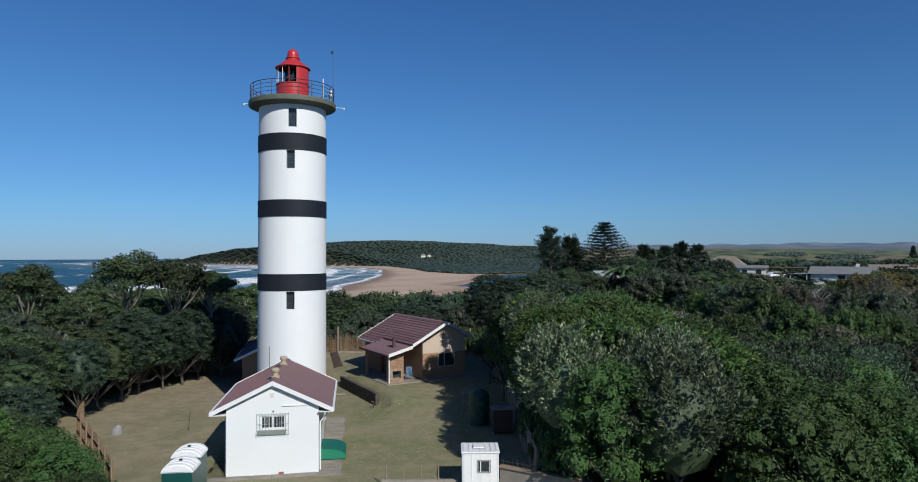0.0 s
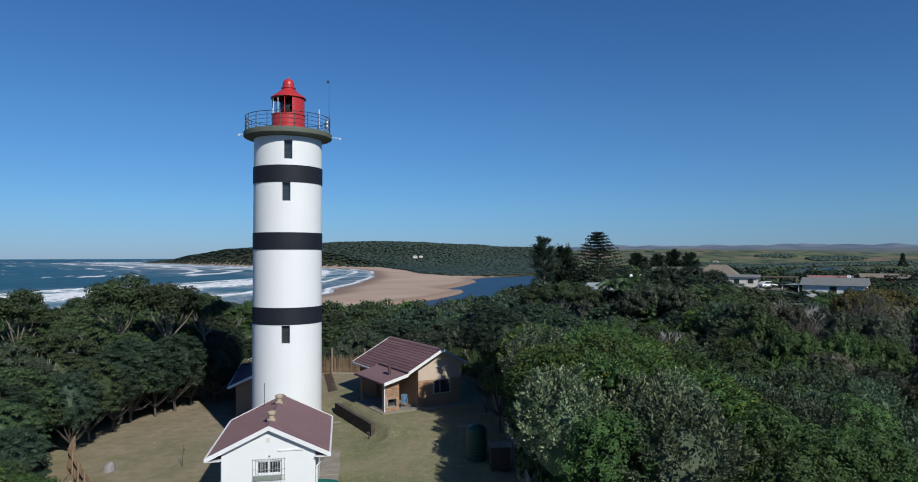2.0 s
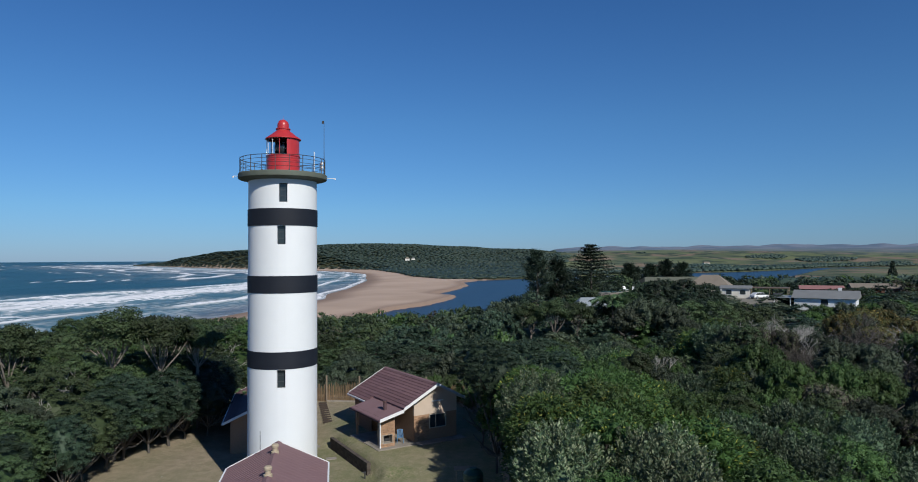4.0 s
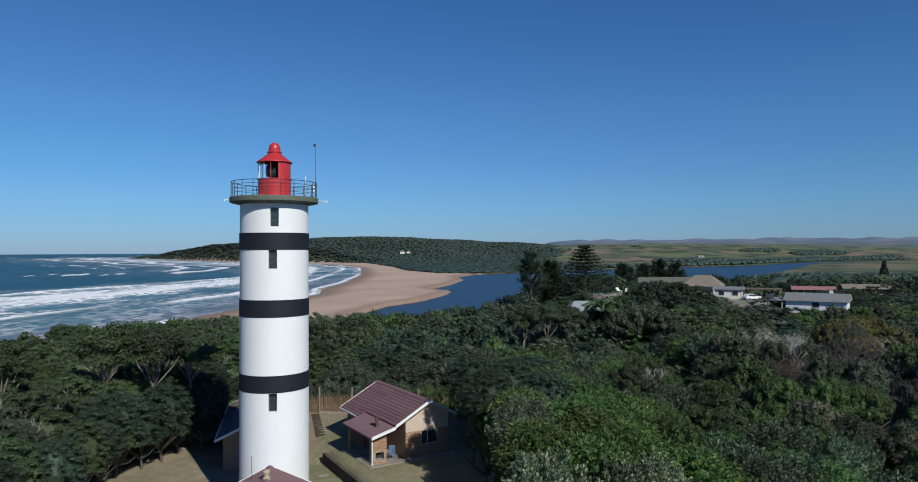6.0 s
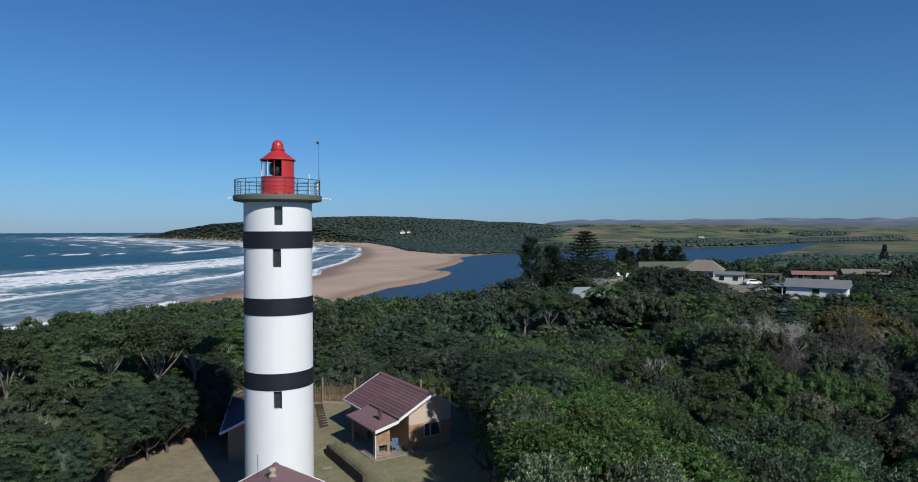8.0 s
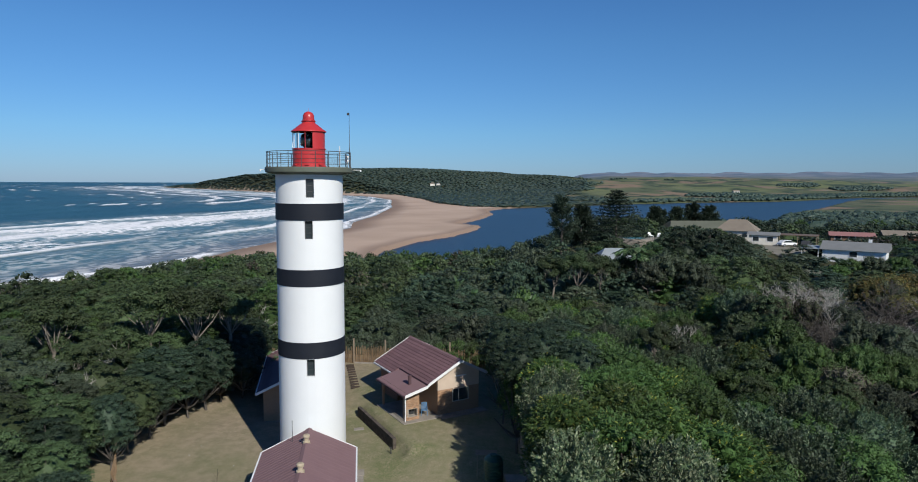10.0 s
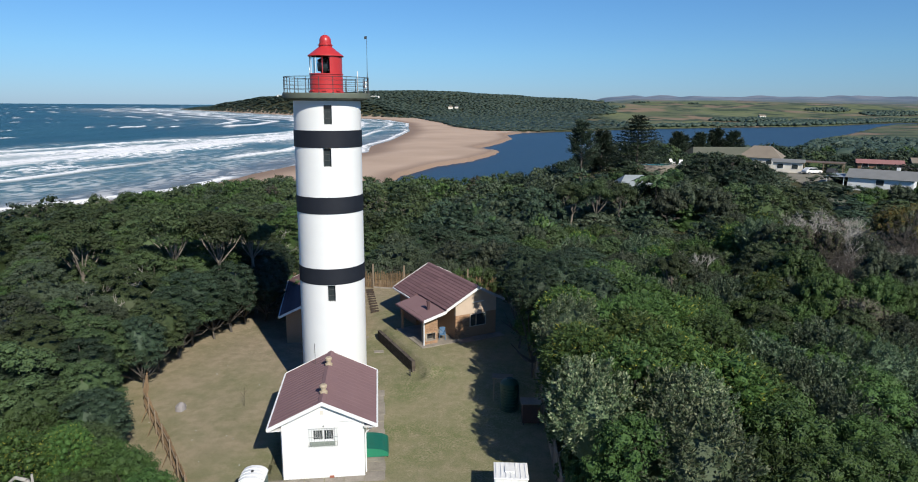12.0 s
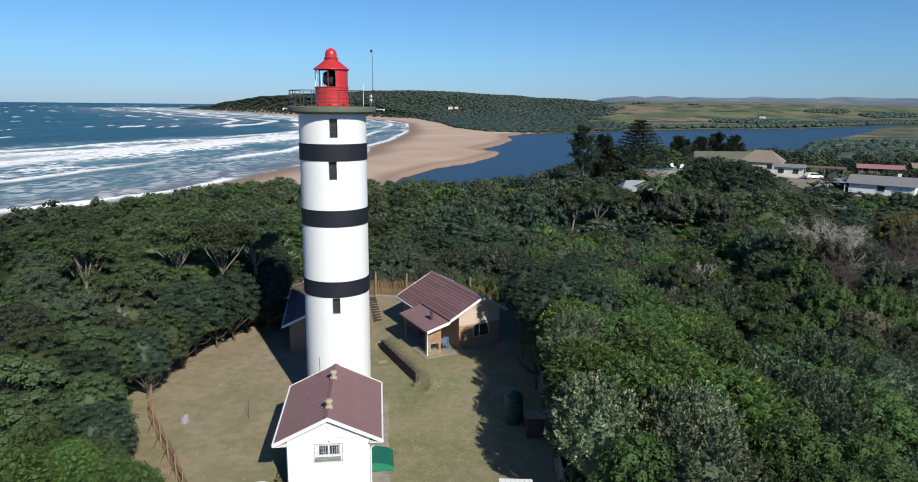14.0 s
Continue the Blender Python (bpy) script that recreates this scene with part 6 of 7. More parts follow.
norfolk_pine(12.0, 148, 17.0)
casuarina(0.2, 143, 15.8, 4.6, 61)
casuarina(4.4, 146, 14.0, 3.8, 62)
casuarina(24.5, 178, 12.0, 2.6, 63)
for i, (x, y, t, r) in enumerate(((31, 184, 11.8, 3.0), (35.5, 186, 13.0, 3.4), (40, 187, 12.2, 3.2), (27, 185, 10.8, 2.6))):
    casuarina(x, y, t, r, 64 + i)
fork = empty("dead_branch", pose(-25.1, 24.6, gz(-25.1, 24.6)), "thick bleached forked branch in the bush", "branch")
bm = bmesh.new()
for a, b, r0, r1 in (((0.1, 0, -0.2), (0.15, 0, 2.1), 0.15, 0.13), ((0.15, 0, 2.1), (-0.25, 0.1, 2.75), 0.12, 0.10), ((-0.25, 0.1, 2.75), (-0.8, 0.05, 2.85), 0.10, 0.08), ((-0.8, 0.05, 2.85), (-1.25, 0, 2.5), 0.08, 0.05), ((0.15, 0, 2.1), (0.05, 0.1, 3.1), 0.09, 0.05), ((0.1, 0, 2.5), (0.6, 0.2, 2.55), 0.08, 0.06), ((0.6, 0.2, 2.55), (1.15, 0.2, 2.2), 0.06, 0.03)):
    rod(bm, a, b, r0, r1, 7)
link_bm("limb", bm, BARK_PALE, fork)
for i, (x, y, t, r) in enumerate(((-27.4, 26.2, 3.2, 1.6), (-25.6, 27.6, 3.0, 1.2))):
    plant("bush", x, y, t, r, "broad", i, 8000, 0.060, L_YELLOW, "lime green bush outside the fence", "bush", "bush round the yard")
palm(12.4, 114, 7.4, 3.6, "shaggy green palm beside the pale roof", 2)
palm(-26.5, 59.5, 2.1, 1.5, "small palm beside the fence in the shade", 3)
strelitzia(2.5, 28.9, 3.4, 1, "wild banana plant with broad pale leaves", 6, 0.9)
strelitzia(-29.0, 60.5, 2.2, 2, "wild banana clump behind the cottage")
strelitzia(-31.2, 57.5, 2.6, 3, "wild banana clump under the milkwoods")
for i, (x, y) in enumerate(((20.8, 57.5), (22.3, 58.6), (19.5, 59.2), (24, 60.5), (23.1, 56.2))):
    strelitzia(x, y, 3.3 + 0.3 * (i % 2), 10 + i, "silvery broad-leaved plant clump in the bush", 8, 0.75)
for i, (x, y) in enumerate(((-4, 88), (-12, 90), (-16, 101))):
    strelitzia(x, y, 3.9, 20 + i, "wild banana clump in the thicket", 9, 1.1)
bare_tree(10.0, 68, 5.8, 0.55, 1, "pale dead tree with bare forked limbs", True, 4)
bare_tree(11.6, 70, 5.0, 0.6, 2, "pale dead tree with bare forked limbs", True, 4)
for i, (x, y, t) in enumerate(((27.5, 90, 6.2), (29.0, 87, 5.4), (30.5, 93, 6.6), (33.5, 91, 6.4), (36.0, 94, 6.4), (31.8, 88, 5.8), (35.0, 89, 5.8), (33.0, 94.5, 6.8), (28.5, 94, 6.6))):
    bare_tree(x, y, t, 1.4, 5 + i, "leafless grey tree with a twiggy spreading crown", True, 5)
for i, (x, y, t) in enumerate(((27, 78, 7.4), (31, 78, 7.6), (35, 79, 7.8), (24, 80, 7.4), (38, 84, 8.0), (33, 75, 7.4), (42, 80, 8.0), (38, 74, 7.6), (44, 88, 8.2), (26, 71, 6.8))):
    bare_tree(x, y, t, 1.1, 15 + i, "leafless grey-brown thorny scrub tree", i % 3 == 0, 5)
for i, (x, y, t) in enumerate(((-36.5, 50, 7.4), (-40.5, 64.5, 7.6), (-38, 59, 7.0), (-36, 44, 6.8), (-44, 55, 7.0), (-46, 60, 7.2), (-33, 68, 7.0), (-29.5, 74, 6.8), (-39, 47, 6.9), (-34, 39, 6.2), (-48, 66, 7.0))):
    bare_tree(x, y, t, 1.7, 30 + i, "pale dead branches rising from the milkwood crown", True, 4)
def umbrella_tree(x, y, top, radius, seed):
    """A flat-topped tree whose pale forked limbs show below the leaf clumps."""
    g0 = gz(x, y)
    h = top - g0
    e = empty("umbrella_tree", pose(x, y, g0), "flat-topped coastal tree with pale forked trunks", "tree", "umbrella trees")
    rng = np.random.default_rng(seed)
    bm = bmesh.new()
    fork = Vector((rng.uniform(-0.3, 0.3), rng.uniform(-0.3, 0.3), h - 1.7 * radius - 0.9))
    rod(bm, (0, 0, -0.3), fork, 0.18, 0.14, 7)
    V, F, off0 = [], [], 0
    n = 24
    for i in range(n):
        a, u = i * 2.4 + rng.uniform(-0.4, 0.4), math.sqrt((i + 0.4) / n)
        c = Vector((radius * 0.88 * u * math.cos(a), radius * 0.88 * u * math.sin(a), h - 0.45 - radius * (0.45 * u ** 2 + rng.uniform(0.0, 0.55))))
        mid = fork.lerp(c, 0.55) + Vector((rng.uniform(-0.35, 0.35), rng.uniform(-0.35, 0.35), rng.uniform(-0.45, 0.0)))
        if i % 3 == 0:
            rod(bm, fork, mid, 0.075, 0.05, 5)
        rod(bm, mid, c, 0.045, 0.02, 5)
        w, t = radius * rng.uniform(0.24, 0.38), radius * rng.uniform(0.15, 0.24)
        k = 420
        nn = rng.normal(0, 1, (k, 3))
        nn /= np.linalg.norm(nn, axis=1, keepdims=True)
        pts = np.array(c) + nn * [w, w, t] * (rng.random((k, 1)) ** 0.4 * 1.1)
        v, f = leaves(pts, nn, 0.20, 0.30, rng, up=0.8)
        V.append(v)
        F.append(f + off0)
        off0 += len(v)
    mesh_np("crown", np.concatenate(V), np.concatenate(F), L_DARK, e)
    link_bm("trunk", bm, BARK_LIMB, e, "pale grey forked trunk")


for i, (x, y, t, r) in enumerate(((-36.4, 53.6, 10.6, 2.9), (-32.8, 55.2, 10.2, 2.9), (-43.0, 50.2, 9.3, 2.6), (-30.8, 57.6, 8.8, 2.0))):
    umbrella_tree(x, y, t, r, 70 + i)
for i, (x, y, t, r) in enumerate(((2.4, 106.5, 8.0, 3.0), (6.2, 107.5, 7.6, 2.6), (-1.4, 107.0, 7.2, 2.6), (8.6, 64.8, 5.6, 1.5))):
    umbrella_tree(x, y, t, r, 80 + i)
for i, (x, y, t, r) in enumerate(((-30.4, 52.2, 5.6, 2.7), (-28.9, 55.6, 4.8, 2.5), (-30.9, 59.4, 5.2, 2.7), (-31.6, 63.4, 5.0, 2.6), (-31.9, 48.4, 5.8, 2.8), (-30.9, 50.2, 4.6, 2.2), (-30.2, 54.4, 4.2, 2.0))):
    plant("coastal_tree", x, y, t, r, "milkmound", i % 4, 10000, 0.046, L_THICKET, "dark green dense coastal milkwood tree", "tree", "bush round the yard")
for i, (x, y, t, r) in enumerate(((20.5, 134.0, 9.0, 3.6), (23.5, 132.5, 10.0, 4.8), (28.5, 133.0, 10.2, 4.8), (33.0, 134.0, 9.2, 4.2))):
    plant("shade_tree", x, y, t, r, "dome", i % 3, 5200, 0.052, L_THICKET, "large very dark shade tree before the houses", "tree", "shade trees", tall=1.3)
for i, (x, y, t, r) in enumerate(((24.6, 112.0, 7.2, 3.8), (28.4, 110.0, 7.4, 4.4), (32.6, 111.5, 7.0, 4.4), (36.6, 114.0, 6.2, 3.6))):
    plant("shade_tree", x, y, t, r, "dome", i % 3, 5200, 0.052, L_DARK, "dark green rounded tree near the houses", "tree", "shade trees", tall=1.3)
for i, (x, y, t, r) in enumerate(((16.6, 108.5, 8.0, 4.4), (20.4, 105.5, 7.0, 3.6), (13.6, 106.5, 6.6, 3.2))):
    plant("shade_tree", x, y, t, r, "bush", i, 4200, 0.070, L_OLIVE, "olive rounded tree in front of the pale roof", "tree", "shade trees", tall=1.2)
for i, (x, y, t, r) in enumerate(((51.5, 128.0, 5.4, 2.6), (55.5, 128.0, 5.9, 2.8), (59.5, 127.5, 6.0, 2.8), (63.5, 128.5, 6.2, 3.0), (48.0, 124.0, 4.6, 2.4), (40.0, 121.0, 4.8, 2.6))):
    plant("bush", x, y, t, r, "bush", i % 3, 3800, 0.070, (L_GREEN, L_OLIVE)[i % 2], "leafy garden bush before the white bungalow", "bush", "bush round the houses", tall=1.6)
for i, (x, y, t, r) in enumerate(((36.5, 86, 7.4, 2.6), (40.0, 88, 7.8, 2.8), (43.5, 91, 7.6, 2.6), (42.0, 83, 7.2, 2.4), (38.5, 82, 6.4, 2.0))):
    plant("autumn_tree", x, y, t, r, "bush", i % 4, 3200, 0.085, L_RUST, "rusty yellow-leaved tree in the scrub", "tree", "autumn trees", tall=1.2)
for i, (x, y, t, r) in enumerate(((-20.4, 26.2, 1.9, 1.7), (-22.4, 27.4, 2.2, 1.9), (-24.6, 28.6, 1.9, 1.7), (-18.6, 24.9, 1.2, 1.4), (-22.8, 24.8, 2.4, 2.0), (-26.6, 28.4, 2.6, 2.0), (-28.9, 29.0, 3.0, 2.0))):
    plant("bush", x, y, t, r, "mound", i % 4, 10000, 0.056, L_GREEN, "bright green leafy bush outside the fence", "bush", "bush round the yard")
for i, (x, y, t, r) in enumerate(((-25.6, 28.9, 2.6, 1.8), (-27.2, 31.2, 3.4, 2.1), (-29.0, 33.2, 4.2, 2.3), (-31.0, 35.2, 4.8, 2.5), (-32.4, 37.8, 5.2, 2.6), (-30.6, 40.2, 4.6, 2.2), (-31.2, 43.0, 4.9, 2.3), (-31.5, 45.8, 5.2, 2.4), (-30.0, 30.0, 4.2, 2.3), (-32.4, 32.0, 5.0, 2.6))):
    plant("coastal_tree", x, y, t, r, "milkmound", i % 4, 10000, 0.046, (L_DARK, L_THICKET)[i % 2], "dark green dense coastal milkwood tree", "tree", "bush round the yard")


def cypress(x, y, top):
    g0 = gz(x, y)
    e = empty("cypress", pose(x, y, g0), "single dark conical conifer among the houses", "tree")
    rng = np.random.default_rng(9)
    n = rng.normal(0, 1, (900, 3))
    n /= np.linalg.norm(n, axis=1, keepdims=True)
    t = rng.random(900)
    r = 2.2 * (1 - t) + 0.2
    p = np.stack([n[:, 0] * r, n[:, 1] * r, 0.8 + t * (top - g0 - 0.8)], 1)
    v, f = leaves(p, n, 0.9, 0.22, rng, 0.6)
    mesh_np("crown", v, f, L_PINE, e)
    bm = bmesh.new()
    rod(bm, (0, 0, -0.2), (0, 0, top - g0 - 0.5), 0.25, 0.05)
    link_bm("trunk", bm, BARK, e)


cypress(112, 222, 12.2)


# ---------------------------------------------------------------- houses beyond the bush
def far_house(x, y, turn, w, d, eave, rise, wall, roof, label, windows=3, hip=0.0):
    g0 = gz(x, y)
    o = empty("house", pose(x, y, g0, 0, 0, turn), label, "house", "houses beyond the bush")
    t = 0.25
    bm = boxes((-w / 2, w / 2, -d / 2, -d / 2 + t, -1.5, eave), (-w / 2, w / 2, d / 2 - t, d / 2, -1.5, eave), (-w / 2, -w / 2 + t, -d / 2 + t, d / 2 - t, -1.5, eave), (w / 2 - t, w / 2, -d / 2 + t, d / 2 - t, -1.5, eave))
    link_bm("wall", bm, wall, o)
    ov = 0.5
    X, Y, hx = w / 2 + ov, d / 2 + ov, w / 2 + ov - hip
    bm = bmesh.new()
    e = [bm.verts.new(p) for p in ((-X, -Y, eave - 0.1), (X, -Y, eave - 0.1), (X, Y, eave - 0.1), (-X, Y, eave - 0.1))]
    r = [bm.verts.new((-hx, 0, eave + rise)), bm.verts.new((hx, 0, eave + rise))]
    for fc in ((e[0], e[1], r[1], r[0]), (e[2], e[3], r[0], r[1]), (e[1], e[2], r[1]), (e[3], e[0], r[0]), (e[3], e[2], e[1], e[0])):
        bm.faces.new(fc)
    link_bm("roof", bm, roof, o)
    for i in range(windows):
        wx = -w / 2 + (i + 0.5) * w / windows
        bm = bmesh.new()
        for rr_ in ((wx - 0.7, wx + 0.7, -d / 2 - 0.06, -d / 2 + 0.0, 0.9, 0.98), (wx - 0.7, wx + 0.7, -d / 2 - 0.06, -d / 2, 2.0, 2.08), (wx - 0.7, wx - 0.62, -d / 2 - 0.06, -d / 2, 0.98, 2.0), (wx + 0.62, wx + 0.7, -d / 2 - 0.06, -d / 2, 0.98, 2.0)):
            box(bm, *rr_)
        wd = link_bm("window", bm, TRIM, o)
        link_bm("pane", boxes((wx - 0.62, wx + 0.62, -d / 2 - 0.03, -d / 2 - 0.005, 0.98, 2.0)), WIN, wd)
    return o


far_house(9.3, 121, 8, 5.4, 4.8, 3.3, 1.6, PALE_WALL, ROOF_PALE, "small house with pale blue-grey hipped roof", 2, 1.6)
far_house(36, 178, 12, 19, 9, 2.2, 2.2, PALE_WALL, ROOF_MOSS, "long house with mossy grey-green tiled roof", 4, 2.0)
far_house(44.8, 177, -22, 9, 8, 2.6, 2.6, PALE_WALL, ROOF_TAN, "house wing with a tan tiled roof", 2, 3.0)
far_house(47.2, 163.5, -20, 6, 5, 2.5, 0.5, PALE_WALL, ROOF_GREY, "low cream outbuilding with flat grey roof", 2)
bungalow = far_house(57.0, 138.8, -28, 10.5, 8.0, 2.3, 1.3, WHITE, ROOF_GREY, "white bungalow with a wide grey sheet roof and veranda", 1)
link_bm("veranda_roof", boxes((-9.0, -5.75, -4.4, 3.0, 2.12, 2.24), bevel=0.02), ROOF_PALE, bungalow, "pale flat veranda roof")
for px, py in ((-8.8, -4.2), (-8.8, 2.8), (-5.9, -4.2)):
    link_bm("veranda_post", boxes((px - 0.07, px + 0.07, py - 0.07, py + 0.07, -1.2, 2.12)), TRIM, bungalow)
# near-black panel stands in for the shade inside the open veranda
link_bm("veranda_shade", boxes((-8.7, -5.3, 1.8, 2.0, -1.2, 2.12)), DARK_IN, bungalow, "veranda back panel coloured dark for the shade under its roof")
link_bm("chimney", boxes((2.0, 2.6, 0.4, 1.0, 3.0, 4.1), bevel=0.02), WHITE, bungalow, "white plastered chimney")
far_house(43.6, 125.6, -8, 9.5, 3.0, 0.5, 0.35, mat("grey_shed_wall", (0.28, 0.27, 0.25)), ROOF_MOSS, "low shed with a mossy grey-green roof", 0)
far_house(71, 175, -18, 9, 6, 2.1, 0.7, mat("brown_shed_wall", (0.22, 0.13, 0.08)), ROOF_PINK, "low building with a pinkish red roof", 3)
far_house(84, 176, -15, 10, 6, 2.3, 1.0, mat("red_brown_wall", (0.20, 0.09, 0.06)), ROOF_TAN, "brown brick house with a tan roof", 2)
far_house(-276, 1444, 10, 10, 8, 6, 3, PALE_WALL, ROOF_TAN, "white villa on the wooded headland", 3, 3)
far_house(-264, 1452, 10, 8, 7, 5, 2, PALE_WALL, ROOF_GREY, "white villa wing on the wooded headland", 2, 3)
far_house(150, 255, -10, 10, 7, 2.6, 1.6, WHITE, ROOF_PALE, "white cottage among trees by the lagoon", 2)
far_house(420, 1650, 10, 14, 9, 3, 3, PALE_WALL, ROOF_TAN, "farmhouse on the far hills", 3)

# carport with a parked car
cp = empty("carport", pose(54.6, 162.5, gz(54.6, 162.5), 0, 0, -24), "open carport with timber posts and flat roof", "carport")
link_bm("roof", boxes((-4, 4, -2.6, 2.6, 2.4, 2.55)), mat("brown_carport_roof", (0.14, 0.10, 0.07)), cp)
for px in (-3.8, 0, 3.8):
    for py in (-2.4, 2.4):
        link_bm("post", boxes((px - 0.08, px + 0.08, py - 0.08, py + 0.08, -1.0, 2.4)), TIMBER, cp)


def car(x, y, turn, body, label):
    c = empty("car", pose(x, y, gz(x, y) + 0.02, 0, 0, turn), label, "car", "parked cars")
    bm = bmesh.new()
    prism(bm, [(-2.0, 0.35), (2.0, 0.35), (2.05, 0.7), (1.9, 0.85), (1.1, 0.92), (0.5, 1.42), (-1.2, 1.45), (-1.85, 0.95), (-2.05, 0.8)], -0.82, 0.82)
    bmesh.ops.bevel(bm, geom=bm.edges[:], offset=0.06, segments=1, affect="EDGES")
    b = link_bm("body", bm, body, c)
    for s in (-0.83, 0.80):
        bm = bmesh.new()
        prism(bm, [(1.0, 0.95), (0.45, 1.36), (-1.15, 1.38), (-1.6, 0.98)], s, s + 0.03)
        link_bm("side_window", bm, WIN, b)
    for wx in (-1.3, 1.3):
        for wy in (-0.8, 0.8):
            bm = bmesh.new()
            rod(bm, (wx, wy - 0.1, 0.32), (wx, wy + 0.1, 0.32), 0.32, n=16)
            wl = link_bm("wheel", bm, STEEL_DARK, c)
            bm = bmesh.new()
            rod(bm, (wx, wy - 0.11, 0.32), (wx, wy + 0.11, 0.32), 0.18, n=12)
            link_bm("rim", bm, ROOF_PALE, wl)
    return c


car(50.8, 158.5, 20, LOO_WHITE, "white car parked on the drive")
car(54.6, 157.6, 60, STEEL_DARK, "dark car parked under the carport")
drive = [(44.0, 139.0), (50.0, 141.0), (53.5, 148.5), (57.0, 158.0), (58.0, 166.0), (48.5, 165.5), (45.5, 158.5), (42.5, 148.0)]
bm = bmesh.new()
mid_v = bm.verts.new((49.8, 152.0, gz(49.8, 152.0) + 0.06))
rim_v = [bm.verts.new((x, y, gz(x, y) + 0.06)) for x, y in drive]
for i in range(len(rim_v)):
    bm.faces.new((mid_v, rim_v[i], rim_v[(i + 1) % len(rim_v)]))
bmesh.ops.subdivide_edges(bm, edges=bm.edges[:], cuts=5, use_grid_fill=True)
for v in bm.verts:
    v.co.z = gz(v.co.x, v.co.y) + 0.05
tagged(link_bm("driveway", bm, mat("worn_grey_drive", (0.22, 0.20, 0.17), (0.13, 0.13, 0.085), rough=0.95, scale=0.35, fine=3, contrast=1.4)), "worn grey-tan drive between the houses", "driveway", kind="structure")
bm = bmesh.new()
pts = [(3.2 * math.cos(a) * (1 + 0.15 * math.sin(2 * a)), 2.0 * math.sin(a)) for a in np.linspace(0, 2 * math.pi, 28)[:-1]]
pool = empty("swimming_pool", pose(16.1, 148.1, 6.6), "turquoise garden swimming pool on a raised pale terrace", "pool")
bm.faces.new([bm.verts.new((x, y, 0.02)) for x, y in pts])
link_bm("water", bm, POOL, pool)
bm = bmesh.new()
ia = [bm.verts.new((x, y, 0.08)) for x, y in pts]
oa = [bm.verts.new((x * 1.18, y * 1.25, 0.08)) for x, y in pts]
ob_ = [bm.verts.new((x * 1.9, y * 2.1, 0.0)) for x, y in pts]
oc_ = [bm.verts.new((x * 1.9, y * 2.1, -4.0)) for x, y in pts]
for i in range(len(pts)):
    j = (i + 1) % len(pts)
    bm.faces.new((ia[i], ia[j], oa[j], oa[i]))
    bm.faces.new((oa[i], oa[j], ob_[j], ob_[i]))
    bm.faces.new((ob_[i], ob_[j], oc_[j], oc_[i]))
link_bm("rim", bm, CONCRETE, pool)


def sun_lounger(m, label):
    o = empty("sun_lounger", m, label, "lounger", "loungers by the pool")
    link_bm("seat", boxes((-0.35, 0.35, -0.2, 1.2, 0.32, 0.40), bevel=0.02), LOO_WHITE, o)
    bm = boxes((-0.35, 0.35, 0.0, 0.75, 0.0, 0.07), bevel=0.02)
    bmesh.ops.transform(bm, matrix=Matrix.Translation((0, 1.15, 0.36)) @ Matrix.Rotation(radians(55), 4, "X"), verts=bm.verts)
    link_bm("backrest", bm, LOO_WHITE, o)
    for lx in (-0.3, 0.24):
        for ly in (-0.1, 1.05):
            link_bm("leg", boxes((lx, lx + 0.06, ly, ly + 0.06, -0.05, 0.33)), LOO_WHITE, o)
    return o


for lx, ly, turn in ((3.9, 2.3, 20), (5.0, 0.6, -15)):
    sun_lounger(pose(16.1 + lx, 148.1 + ly, 6.66, 0, 0, turn), "white plastic sun lounger beside the pool")

for i, (x, y, t, r) in enumerate(((-1.6, 48.2, 8.5, 2.5), (-1.5, 50.6, 8.5, 2.5), (-1.8, 44.6, 7.0, 2.0), (-0.2, 52.2, 8.4, 2.8), (-3.4, 45.6, 8.4, 2.1), (-4.8, 50.8, 8.6, 2.3), (-3.2, 53.4, 7.8, 2.2), (-1.0, 55.0, 7.4, 2.4), (-2.0, 60.2, 6.2, 2.2), (0.6, 47.0, 8.2, 2.6))):
    plant("shade_tree", x, y, t, r, "milkmound", i % 4, 10000, 0.046, L_THICKET, "dark dense tree overhanging the concrete wall", "tree", "trees along the wall")
for i, (x, y, t, r) in enumerate(((6.3, 116, 6.2, 2.6), (9.8, 115.5, 5.9, 2.6), (12.8, 117, 6.4, 2.4), (5.0, 120, 6.3, 2.2))):
    plant("bush", x, y, t, r, "bush", i % 4, 1700, 0.12, L_OLIVE, "olive bush in front of the pale-roofed house", "bush", "bush round the houses", tall=1.6)

# low growth that closes the edge of the bush down to the ground
def skirt(points, gap, top, r, m_, label, group):
    for (ax, ay), (bx, by) in zip(points[:-1], points[1:]):
        n = max(1, round(math.hypot(bx - ax, by - ay) / gap))
        for i in range(n):
            t = (i + NR.uniform(-0.25, 0.25)) / n
            x, y = ax + (bx - ax) * t, ay + (by - ay) * t
            plant("shrub", x + NR.uniform(-0.25, 0.25), y + NR.uniform(-0.25, 0.25), gz(x, y) + top * NR.uniform(0.8, 1.2), r * NR.uniform(0.85, 1.2), "bush", int(NR.integers(0, 4)), 1700, 0.14, m_, label, "shrub", group, tall=1.8)


